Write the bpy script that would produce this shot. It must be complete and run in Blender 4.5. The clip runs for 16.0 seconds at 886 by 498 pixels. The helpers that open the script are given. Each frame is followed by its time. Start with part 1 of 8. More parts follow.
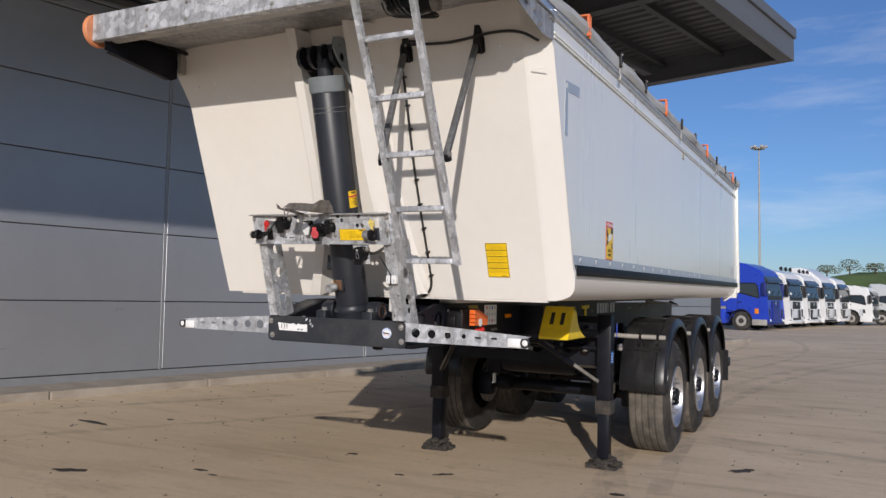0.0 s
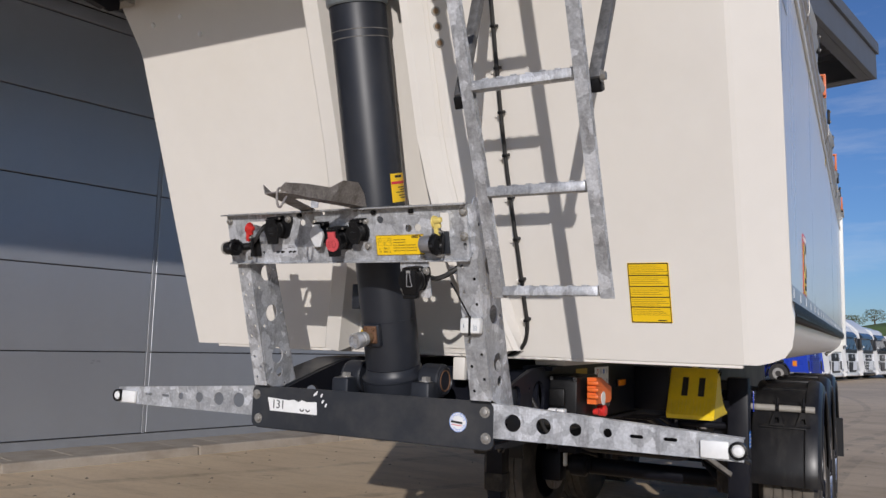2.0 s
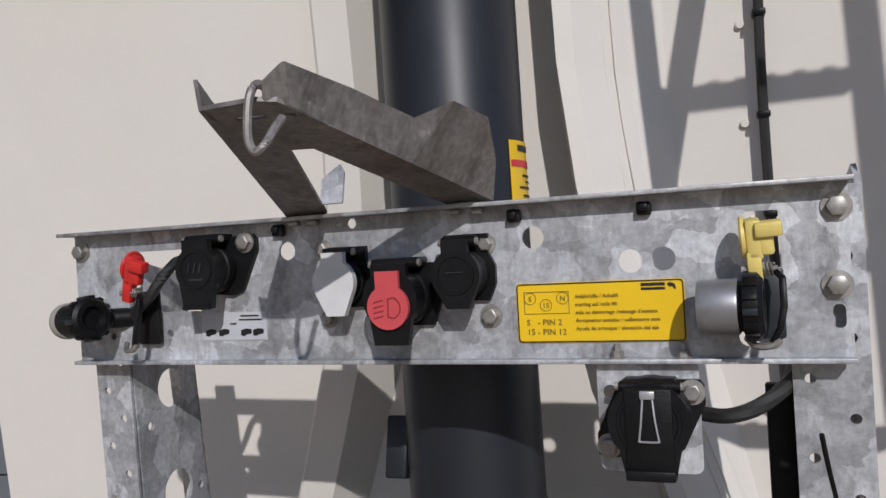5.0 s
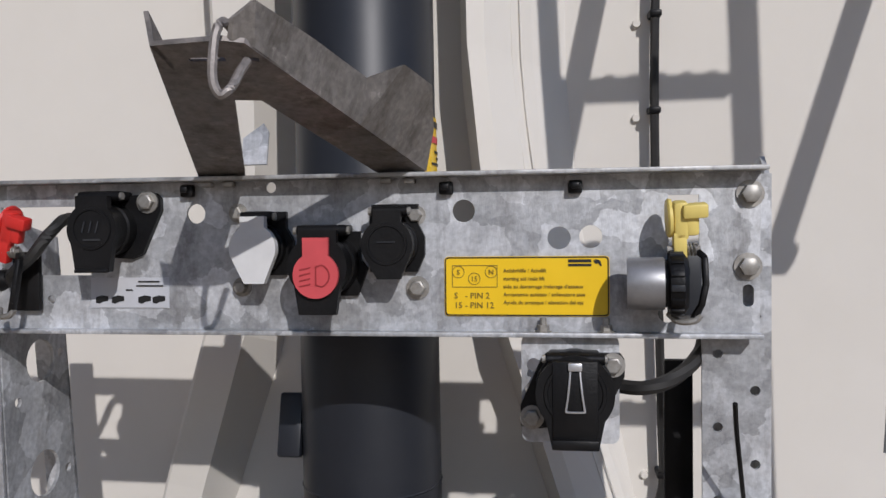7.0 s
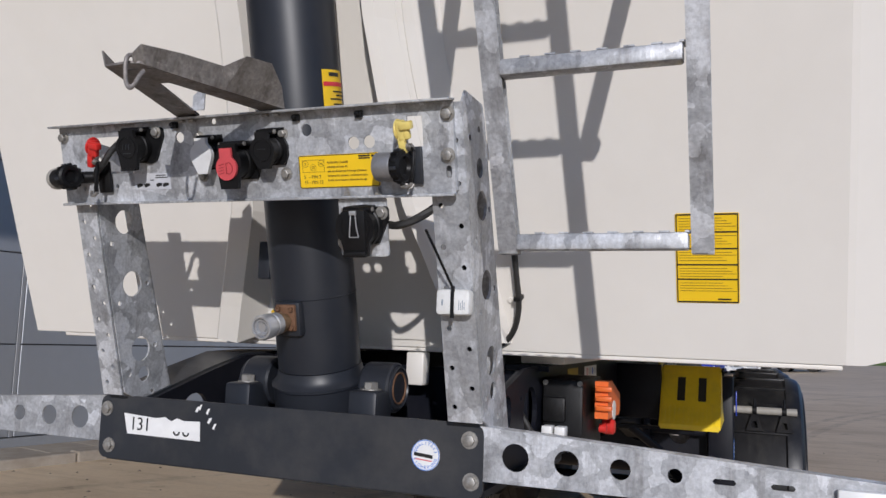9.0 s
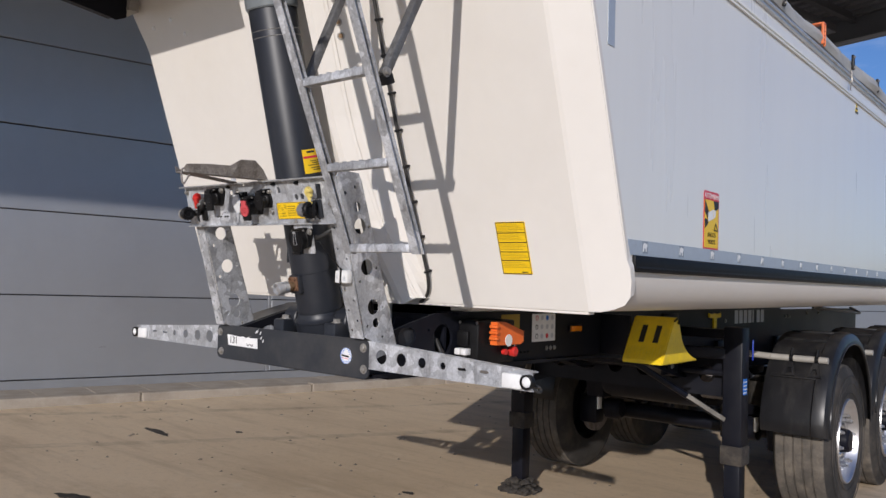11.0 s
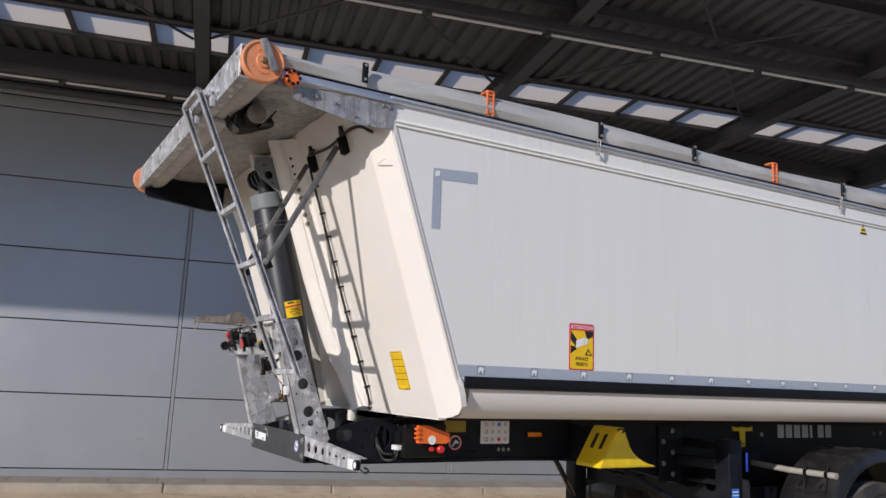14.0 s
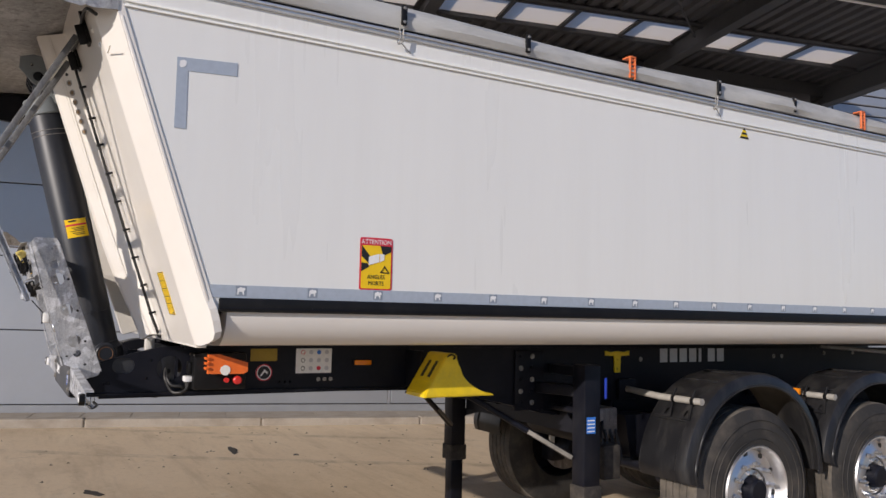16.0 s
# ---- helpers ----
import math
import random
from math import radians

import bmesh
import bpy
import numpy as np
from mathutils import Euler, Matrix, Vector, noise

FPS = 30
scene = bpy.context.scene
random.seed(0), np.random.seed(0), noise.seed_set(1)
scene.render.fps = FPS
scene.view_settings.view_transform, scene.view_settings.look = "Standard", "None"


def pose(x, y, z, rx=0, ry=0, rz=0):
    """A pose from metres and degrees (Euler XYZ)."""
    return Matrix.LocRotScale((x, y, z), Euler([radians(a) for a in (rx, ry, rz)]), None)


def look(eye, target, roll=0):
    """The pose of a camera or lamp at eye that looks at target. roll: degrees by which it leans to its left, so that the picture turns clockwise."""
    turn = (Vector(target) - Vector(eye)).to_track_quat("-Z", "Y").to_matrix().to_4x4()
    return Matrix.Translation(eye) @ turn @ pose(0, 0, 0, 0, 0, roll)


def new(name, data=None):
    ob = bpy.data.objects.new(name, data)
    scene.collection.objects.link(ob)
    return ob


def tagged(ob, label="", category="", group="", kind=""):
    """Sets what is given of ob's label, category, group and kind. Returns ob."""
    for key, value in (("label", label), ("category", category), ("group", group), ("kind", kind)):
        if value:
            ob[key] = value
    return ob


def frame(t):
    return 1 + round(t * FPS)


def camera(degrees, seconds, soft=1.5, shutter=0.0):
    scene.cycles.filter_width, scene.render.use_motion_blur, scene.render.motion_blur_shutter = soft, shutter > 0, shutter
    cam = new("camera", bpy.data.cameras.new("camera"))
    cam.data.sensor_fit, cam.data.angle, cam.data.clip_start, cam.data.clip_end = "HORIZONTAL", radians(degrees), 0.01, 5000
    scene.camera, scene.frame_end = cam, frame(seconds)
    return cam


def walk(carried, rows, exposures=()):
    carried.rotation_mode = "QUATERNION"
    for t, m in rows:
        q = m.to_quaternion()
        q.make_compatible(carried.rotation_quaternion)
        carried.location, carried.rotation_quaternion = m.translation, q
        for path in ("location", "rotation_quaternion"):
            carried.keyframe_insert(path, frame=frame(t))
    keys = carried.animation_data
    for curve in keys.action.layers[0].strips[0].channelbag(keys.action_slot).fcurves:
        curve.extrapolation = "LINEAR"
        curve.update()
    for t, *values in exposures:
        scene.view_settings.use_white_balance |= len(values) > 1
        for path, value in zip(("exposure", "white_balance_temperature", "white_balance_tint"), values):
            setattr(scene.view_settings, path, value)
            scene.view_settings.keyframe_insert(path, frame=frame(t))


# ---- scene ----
cam = camera(58.9, 16.0)
PATH = [
    (0, (0.016, -0.051, 1.428), (-0.921, 1.711, 1.555), 1.0),
    (0.5, (-0.266, 0.33, 1.417), (-1.211, 2.089, 1.533), 1.2),
    (1, (-0.549, 0.735, 1.432), (-1.499, 2.491, 1.539), 1.2),
    (1.5, (-0.84, 1.155, 1.454), (-1.799, 2.906, 1.56), 1.2),
    (2, (-1.181, 1.501, 1.462), (-2.142, 3.236, 1.711), 1.3),
    (2.5, (-1.492, 1.849, 1.489), (-2.451, 3.566, 1.848), 1.4),
    (3, (-1.733, 2.156, 1.541), (-2.686, 3.858, 1.981), 1.4),
    (3.5, (-1.965, 2.399, 1.587), (-2.905, 4.102, 2.053), 1.4),
    (4, (-2.131, 2.613, 1.609), (-3.023, 4.335, 2.098), 1.5),
    (4.2, (-2.168, 2.671, 1.615), (-3.051, 4.395, 2.112), 1.5),
    (6.3, (-2.495, 2.765, 1.642), (-2.829, 4.67, 2.158), 0.2),
    (6.5, (-2.484, 2.766, 1.626), (-2.807, 4.663, 2.164), 0.3),
    (7, (-2.433, 2.731, 1.614), (-2.73, 4.65, 2.093), 0.3),
    (7.5, (-2.326, 2.66, 1.591), (-2.723, 4.588, 1.942), 0.6),
    (8, (-2.161, 2.601, 1.513), (-2.718, 4.497, 1.826), 1.7),
    (8.5, (-1.966, 2.491, 1.478), (-2.68, 4.343, 1.721), 1.7),
    (9, (-1.72, 2.266, 1.453), (-2.477, 4.102, 1.691), 1.5),
    (9.2, (-1.599, 2.187, 1.445), (-2.356, 4.024, 1.675), 1.4),
    (11.3, (0.171, 1.675, 1.481), (-1.213, 3.115, 1.587), 1.7),
    (11.5, (0.344, 1.684, 1.468), (-1.073, 3.091, 1.573), 1.7),
    (12, (0.754, 1.771, 1.496), (-0.687, 3.154, 1.594), 1.5),
    (12.5, (1.113, 1.796, 1.509), (-0.352, 3.154, 1.618), 1.5),
    (13, (1.415, 1.852, 1.515), (-0.039, 3.183, 1.854), 1.2),
    (13.5, (1.666, 2.072, 1.538), (0.123, 3.294, 1.892), 1.6),
    (14, (1.928, 2.277, 1.549), (0.203, 3.221, 1.91), 2.4),
    (14.5, (2.14, 2.482, 1.555), (0.392, 3.389, 1.901), 1.9),
    (15, (2.123, 2.797, 1.546), (0.353, 3.701, 1.774), 1.7),
    (15.5, (2.031, 3.108, 1.545), (0.264, 4.021, 1.754), 1.6),
    (16, (1.991, 3.48, 1.545), (0.245, 4.435, 1.737), 1.5),
]
# the clip's camera darkens its picture close to the white front wall
EXPOSURE = [(0, -0.14, 6850, 13), (0.5, -0.22, 6800, 13), (1.5, -0.26, 6700, 13), (2.5, -0.42, 6500, 13), (3.5, -0.5, 6400, 13), (7.5, -0.46, 6350, 13), (8.5, -0.42, 6300, 13), (9.5, -0.28, 6450, 13), (12, -0.13, 6700, 14), (14.5, 0.0, 6850, 14), (16, 0.04, 7050, 15)]
walk(cam, [(t, look(eye, target, roll)) for t, eye, target, roll in PATH], EXPOSURE)

# ---- world, sun ----
SUN = Vector((0.402, -0.868, 0.28)).normalized()
world = bpy.data.worlds.new("sky")
scene.world = world
world.use_nodes = True
wn, wl = world.node_tree.nodes, world.node_tree.links
sky = wn.new("ShaderNodeTexSky")
sky.sky_type = "NISHITA"
sky.sun_disc = False
sky.sun_elevation = math.asin(SUN.z)
sky.sun_rotation = math.atan2(SUN.x, SUN.y)
sky.air_density, sky.dust_density, sky.ozone_density = 1.0, 0.3, 4.5
cl_co = wn.new("ShaderNodeTexCoord")
cl_map = wn.new("ShaderNodeMapping")
cl_map.inputs["Scale"].default_value = (1.1, 2.6, 6.5)
cl_map.inputs["Rotation"].default_value = (0.35, -0.5, 0.3)
cl_n = wn.new("ShaderNodeTexNoise")
cl_n.inputs["Scale"].default_value, cl_n.inputs["Detail"].default_value, cl_n.inputs["Roughness"].default_value = 1.7, 9, 0.62
cl_r = wn.new("ShaderNodeValToRGB")
cl_r.color_ramp.elements[0].position, cl_r.color_ramp.elements[1].position = 0.50, 0.84
cl_r.color_ramp.elements[0].color, cl_r.color_ramp.elements[1].color = (0, 0, 0, 1), (0.55, 0.55, 0.55, 1)
cl_mix = wn.new("ShaderNodeMixRGB")
cl_mix.inputs[2].default_value = (8.5, 9.0, 9.6, 1)
wl.new(cl_co.outputs["Generated"], cl_map.inputs["Vector"])
wl.new(cl_map.outputs["Vector"], cl_n.inputs["Vector"])
wl.new(cl_n.outputs["Fac"], cl_r.inputs["Fac"])
wl.new(cl_r.outputs["Color"], cl_mix.inputs["Fac"])
deep = wn.new("ShaderNodeMixRGB")
deep.blend_type, deep.inputs[0].default_value, deep.inputs[2].default_value = "MULTIPLY", 1.0, (0.75, 0.885, 1.13, 1)
wl.new(sky.outputs["Color"], deep.inputs[1])
wl.new(deep.outputs["Color"], cl_mix.inputs[1])
wl.new(cl_mix.outputs["Color"], wn["Background"].inputs["Color"])
wn["Background"].inputs["Strength"].default_value = 0.108
sun = new("sun", bpy.data.lights.new("sun", "SUN"))
sun.data.energy, sun.data.angle, sun.data.color = 3.8, radians(0.55), (1.0, 0.972, 0.938)
sun.matrix_world = look((20, -40, 30), Vector((20, -40, 30)) - SUN)


# ---- materials ----
def material(name, base, rough=0.5, metal=0.0, vary=0.12, scale=6.0, fine=60.0, bump=0.0, rough_vary=0.1, dirt=None, dirt_amount=0.0,
             dirt_scale=1.3, coat=0.0, spec=0.5, object_vary=0.0, stretch=(1, 1, 1), bump_scale=None):
    """A painted or bare surface: base colour with variation at two scales, optional dirt patches and fine relief."""
    m = bpy.data.materials.new(name)
    m.use_nodes = True
    n, l = m.node_tree.nodes, m.node_tree.links
    b = n["Principled BSDF"]
    b.inputs["Metallic"].default_value, b.inputs["Coat Weight"].default_value = metal, coat
    b.inputs["Coat Roughness"].default_value, b.inputs["Specular IOR Level"].default_value = 0.12, spec
    co = n.new("ShaderNodeTexCoord")
    mp = n.new("ShaderNodeMapping")
    mp.inputs["Scale"].default_value = stretch
    l.new(co.outputs["Object"], mp.inputs["Vector"])
    big, small = n.new("ShaderNodeTexNoise"), n.new("ShaderNodeTexNoise")
    big.inputs["Scale"].default_value, big.inputs["Detail"].default_value = scale, 4
    small.inputs["Scale"].default_value, small.inputs["Detail"].default_value = fine, 3
    l.new(mp.outputs["Vector"], big.inputs["Vector"])
    l.new(mp.outputs["Vector"], small.inputs["Vector"])
    add = n.new("ShaderNodeMath")
    add.operation = "MULTIPLY_ADD"
    add.inputs[1].default_value = 0.45
    l.new(small.outputs["Fac"], add.inputs[0])
    l.new(big.outputs["Fac"], add.inputs[2])
    rng = n.new("ShaderNodeMapRange")
    rng.inputs["From Min"].default_value, rng.inputs["From Max"].default_value = 0.45, 1.0
    rng.inputs["To Min"].default_value, rng.inputs["To Max"].default_value = 1 - vary, 1 + vary
    l.new(add.outputs[0], rng.inputs["Value"])
    mul = n.new("ShaderNodeMixRGB")
    mul.blend_type, mul.inputs[0].default_value = "MULTIPLY", 1.0
    mul.inputs[1].default_value = (*base, 1)
    l.new(rng.outputs[0], mul.inputs[2])
    out = mul.outputs[0]
    if object_vary:
        info, om = n.new("ShaderNodeObjectInfo"), n.new("ShaderNodeMapRange")
        om.inputs["To Min"].default_value, om.inputs["To Max"].default_value = 1 - object_vary, 1 + object_vary
        l.new(info.outputs["Random"], om.inputs["Value"])
        mo = n.new("ShaderNodeMixRGB")
        mo.blend_type, mo.inputs[0].default_value = "MULTIPLY", 1.0
        l.new(out, mo.inputs[1])
        l.new(om.outputs[0], mo.inputs[2])
        out = mo.outputs[0]
    if dirt:
        dn, dr, dm = n.new("ShaderNodeTexNoise"), n.new("ShaderNodeMapRange"), n.new("ShaderNodeMixRGB")
        dn.inputs["Scale"].default_value, dn.inputs["Detail"].default_value, dn.inputs["Roughness"].default_value = dirt_scale, 7, 0.65
        dr.inputs["From Min"].default_value, dr.inputs["From Max"].default_value = 0.46, 0.72
        dr.inputs["To Max"].default_value = dirt_amount
        l.new(mp.outputs["Vector"], dn.inputs["Vector"])
        l.new(dn.outputs["Fac"], dr.inputs["Value"])
        l.new(dr.outputs[0], dm.inputs[0])
        l.new(out, dm.inputs[1])
        dm.inputs[2].default_value = (*dirt, 1)
        out = dm.outputs[0]
    l.new(out, b.inputs["Base Color"])
    rr = n.new("ShaderNodeMapRange")
    rr.inputs["To Min"].default_value, rr.inputs["To Max"].default_value = max(rough - rough_vary, 0.03), min(rough + rough_vary, 1)
    l.new(big.outputs["Fac"], rr.inputs["Value"])
    l.new(rr.outputs[0], b.inputs["Roughness"])
    if bump:
        bp = n.new("ShaderNodeBump")
        bp.inputs["Strength"].default_value, bp.inputs["Distance"].default_value = bump, 0.01
        if bump_scale:
            bn = n.new("ShaderNodeTexNoise")
            bn.inputs["Scale"].default_value, bn.inputs["Detail"].default_value = bump_scale, 4
            l.new(mp.outputs["Vector"], bn.inputs["Vector"])
            l.new(bn.outputs["Fac"], bp.inputs["Height"])
        else:
            l.new(small.outputs["Fac"], bp.inputs["Height"])
        l.new(bp.outputs[0], b.inputs["Normal"])
    return m


def galvanised(name, base=(0.40, 0.405, 0.415), grime=0.32, spangle=55.0, flakes=0.0):
    """Hot-dip zinc: angular spangle of two sizes, bright crystal patches, dull stains and dark run-down grime."""
    m = bpy.data.materials.new(name)
    m.use_nodes = True
    n, l = m.node_tree.nodes, m.node_tree.links
    b = n["Principled BSDF"]
    co = n.new("ShaderNodeTexCoord")

    def noise(scale, detail, rough, stretch=(1, 1, 1)):
        mp, t = n.new("ShaderNodeMapping"), n.new("ShaderNodeTexNoise")
        mp.inputs["Scale"].default_value = stretch
        t.inputs["Scale"].default_value, t.inputs["Detail"].default_value, t.inputs["Roughness"].default_value = scale, detail, rough
        l.new(co.outputs["Object"], mp.inputs["Vector"])
        l.new(mp.outputs["Vector"], t.inputs["Vector"])
        return t

    def ranged(value, lo, hi, to_lo, to_hi):
        r = n.new("ShaderNodeMapRange")
        for key, v in zip(("From Min", "From Max", "To Min", "To Max"), (lo, hi, to_lo, to_hi)):
            r.inputs[key].default_value = v
        l.new(value, r.inputs["Value"])
        return r.outputs[0]

    def mixed(fac, under, over, mode="MIX"):
        x = n.new("ShaderNodeMixRGB")
        x.blend_type = mode
        for k, v in enumerate((fac, under, over)):
            if isinstance(v, (int, float)):
                x.inputs[k].default_value = v
            elif isinstance(v, tuple):
                x.inputs[k].default_value = (*v, 1)
            else:
                l.new(v, x.inputs[k])
        return x.outputs[0]

    warp = noise(26, 6, 0.6)
    cells = []
    for k, (scale, bend) in enumerate(((spangle, 0.05), (spangle * 2.3, 0.02))):
        v = n.new("ShaderNodeTexVoronoi")
        v.inputs["Scale"].default_value = scale
        l.new(mixed(bend, co.outputs["Object"], warp.outputs["Color"]), v.inputs["Vector"])
        cells.append(v.outputs["Color"])
    r = n.new("ShaderNodeValToRGB")
    e = r.color_ramp.elements
    e[0].position, e[1].position = 0.12, 0.80
    e[0].color = tuple(c * 0.70 for c in base) + (1,)
    e[1].color = tuple(min(c * 1.15, 0.95) for c in base) + (1,)
    top = e.new(0.93)
    top.color = tuple(min(c * 1.75, 0.95) for c in base) + (1,)
    l.new(mixed(0.38, cells[0], cells[1]), r.inputs["Fac"])
    wide = noise(4.5, 7, 0.65)
    flake = n.new("ShaderNodeTexVoronoi")
    flake.inputs["Scale"].default_value = 24.0
    l.new(mixed(0.035, co.outputs["Object"], warp.outputs["Color"]), flake.inputs["Vector"])
    pale = ranged(flake.outputs["Color"], 0.60, 0.66, 0.0, flakes)
    c = mixed(pale, r.outputs["Color"], tuple(min(k * 1.55, 0.9) for k in base))
    c = mixed(ranged(wide.outputs["Fac"], 0.44, 0.62, 0.0, 0.45), c, tuple(k * 0.62 for k in base))
    runs = noise(3.0, 7, 0.72, (9, 9, 1.1))
    c = mixed(ranged(runs.outputs["Fac"], 0.50, 0.72, 0.0, min(grime * 2.2, 0.92)), c, (0.085, 0.07, 0.058))
    fine = noise(150, 3, 0.6)
    c = mixed(1.0, c, ranged(fine.outputs["Fac"], 0.3, 0.7, 0.82, 1.14), "MULTIPLY")
    l.new(c, b.inputs["Base Color"])
    b.inputs["Metallic"].default_value = 0.42
    l.new(ranged(cells[0], 0.1, 0.9, 0.40, 0.66), b.inputs["Roughness"])
    bp = n.new("ShaderNodeBump")
    bp.inputs["Strength"].default_value, bp.inputs["Distance"].default_value = 0.3, 0.004
    l.new(runs.outputs["Fac"], bp.inputs["Height"])
    l.new(bp.outputs[0], b.inputs["Normal"])
    return m


CREAM = material("cream_paint", (0.74, 0.705, 0.65), 0.33, vary=0.03, scale=1.6, fine=14, coat=0.25, dirt=(0.55, 0.49, 0.40), dirt_amount=0.16, dirt_scale=1.1, bump=0.03, bump_scale=5)
WHITE = material("white_side_paint", (0.775, 0.775, 0.74), 0.3, vary=0.015, scale=1.2, fine=10, coat=0.3, dirt=(0.62, 0.59, 0.54), dirt_amount=0.12, dirt_scale=1.6, stretch=(1, 3.2, 0.28), bump=0.05, bump_scale=1.6)
ZINC = galvanised("galvanised_steel", (0.48, 0.49, 0.508), 0.24, 42, 0.75)
ZINC_DULL = galvanised("weathered_galvanised_steel", (0.40, 0.40, 0.40), 0.34, 36, 0.3)
ZINC_RUST = galvanised("stained_galvanised_bracket", (0.27, 0.245, 0.23), 0.6, 60)
ZINC_DUSTY = galvanised("mottled_galvanised_web", (0.27, 0.248, 0.228), 0.42, 95)
STRUT = galvanised("dark_weathered_steel_tube", (0.17, 0.17, 0.17), 0.3, 50)
ALU = material("aluminium_rail", (0.66, 0.67, 0.69), 0.36, 0.75, 0.1, 9, 90, dirt=(0.25, 0.24, 0.23), dirt_amount=0.45, dirt_scale=9)
POLISHED = material("polished_aluminium", (0.74, 0.74, 0.75), 0.36, 1.0, 0.06, 12, 90, dirt=(0.45, 0.42, 0.38), dirt_amount=0.4, dirt_scale=12)
NUT = material("bright_wheel_nut", (0.62, 0.62, 0.62), 0.3, 0.9, 0.12, 40, 150, dirt=(0.2, 0.18, 0.16), dirt_amount=0.3, dirt_scale=30)
BOLT = material("zinc_plated_bolt", (0.36, 0.345, 0.32), 0.5, 0.65, 0.25, 60, 200, dirt=(0.12, 0.10, 0.08), dirt_amount=0.5, dirt_scale=45)
ANTHRACITE = material("anthracite_paint", (0.024, 0.027, 0.033), 0.42, vary=0.12, scale=3, fine=40, spec=0.35, dirt=(0.16, 0.145, 0.125), dirt_amount=0.25, dirt_scale=4)
CYLPAINT = material("dark_grey_cylinder_paint", (0.016, 0.0185, 0.025), 0.42, vary=0.1, scale=3, fine=40, spec=0.42, dirt=(0.10, 0.095, 0.088), dirt_amount=0.12, dirt_scale=3)
CHASSIS = material("blue_black_chassis_paint", (0.0065, 0.0075, 0.0125), 0.42, vary=0.25, scale=3, fine=30, spec=0.18, dirt=(0.04, 0.036, 0.032), dirt_amount=0.22, dirt_scale=3)
BLACK = material("black_plastic", (0.0055, 0.0055, 0.0062), 0.45, vary=0.25, scale=20, fine=200, dirt=(0.035, 0.032, 0.03), dirt_amount=0.2, dirt_scale=14, spec=0.25, bump=0.06)
FENDER = material("black_mudguard_plastic", (0.012, 0.012, 0.0135), 0.36, vary=0.25, scale=4, fine=70, spec=0.4, dirt=(0.10, 0.095, 0.085), dirt_amount=0.3, dirt_scale=3.5, stretch=(2.5, 2.5, 0.5))
RUBBER = material("tyre_rubber", (0.030, 0.028, 0.026), 0.75, spec=0.35, vary=0.2, scale=6, fine=90, dirt=(0.15, 0.125, 0.10), dirt_amount=0.45, dirt_scale=4.5, bump=0.2)
TREAD = material("dusty_tyre_tread", (0.075, 0.066, 0.056), 0.9, vary=0.3, scale=8, fine=90, dirt=(0.22, 0.185, 0.145), dirt_amount=0.7, dirt_scale=6, bump=0.25)
CABLE = material("black_cable_rubber", (0.02, 0.019, 0.018), 0.55, vary=0.2, scale=30)
TARP = material("grey_tarpaulin", (0.46, 0.455, 0.43), 0.55, vary=0.08, scale=5, fine=50, dirt=(0.16, 0.15, 0.14), dirt_amount=0.5, dirt_scale=4, stretch=(1, 0.5, 2), bump=0.35, bump_scale=9)
ORANGE = material("orange_plastic", (0.78, 0.15, 0.025), 0.42, vary=0.08, scale=20)
CLIP = material("weathered_orange_clip", (0.66, 0.16, 0.05), 0.5, vary=0.12, scale=20)
PEACH = material("faded_orange_reel_plastic", (0.72, 0.27, 0.12), 0.55, vary=0.1, scale=18, dirt=(0.35, 0.18, 0.1), dirt_amount=0.35, dirt_scale=12)
RED = material("red_plastic", (0.62, 0.03, 0.025), 0.4, vary=0.1, scale=30)
CRIMSON = material("faded_red_socket_lid", (0.58, 0.075, 0.085), 0.5, vary=0.08, scale=40)
YELLOW = material("yellow_plastic", (0.80, 0.57, 0.015), 0.42, vary=0.08, scale=14, dirt=(0.40, 0.30, 0.06), dirt_amount=0.35, dirt_scale=9)
PALE_YELLOW = material("pale_yellow_plastic", (0.78, 0.62, 0.18), 0.45, vary=0.08, scale=30)
STICKER = material("yellow_sticker_film", (0.86, 0.55, 0.012), 0.35, vary=0.03, scale=20)
CLIP_WHITE = material("dusty_white_plastic", (0.72, 0.72, 0.70), 0.5, vary=0.08, scale=20, dirt=(0.35, 0.32, 0.28), dirt_amount=0.4, dirt_scale=18)
PAPER = material("white_label_film", (0.78, 0.78, 0.77), 0.4, vary=0.05, scale=30)
GREY_LABEL = material("grey_label_film", (0.52, 0.53, 0.56), 0.35, vary=0.06, scale=30)
FADED = material("faded_brown_print", (0.22, 0.15, 0.02), 0.5, vary=0.1, scale=50)
INK = material("black_print", (0.012, 0.012, 0.012), 0.5, vary=0.1, scale=50)
LABEL_RED = material("red_label_film", (0.62, 0.025, 0.05), 0.38, vary=0.05, scale=30)
LABEL_BLUE = material("blue_label_film", (0.02, 0.17, 0.60), 0.38, vary=0.05, scale=30)
REFLEX = material("silver_reflective_tape", (0.42, 0.47, 0.53), 0.4, 0.2, 0.07, 40, 260, bump=0.08)
EMBLEM = material("grey_blue_tape_print", (0.25, 0.29, 0.34), 0.4, 0.15, 0.05, 40)
AMBER = material("amber_lens", (0.75, 0.22, 0.01), 0.2, vary=0.05, scale=40)
BRASS = material("rusty_brass_fitting", (0.25, 0.16, 0.09), 0.55, 0.5, 0.3, 40, 150)
RUST = material("rusty_flange_steel", (0.17, 0.085, 0.045), 0.8, 0.1, 0.4, 60, 200, bump=0.3, dirt=(0.05, 0.035, 0.028), dirt_amount=0.5, dirt_scale=60)
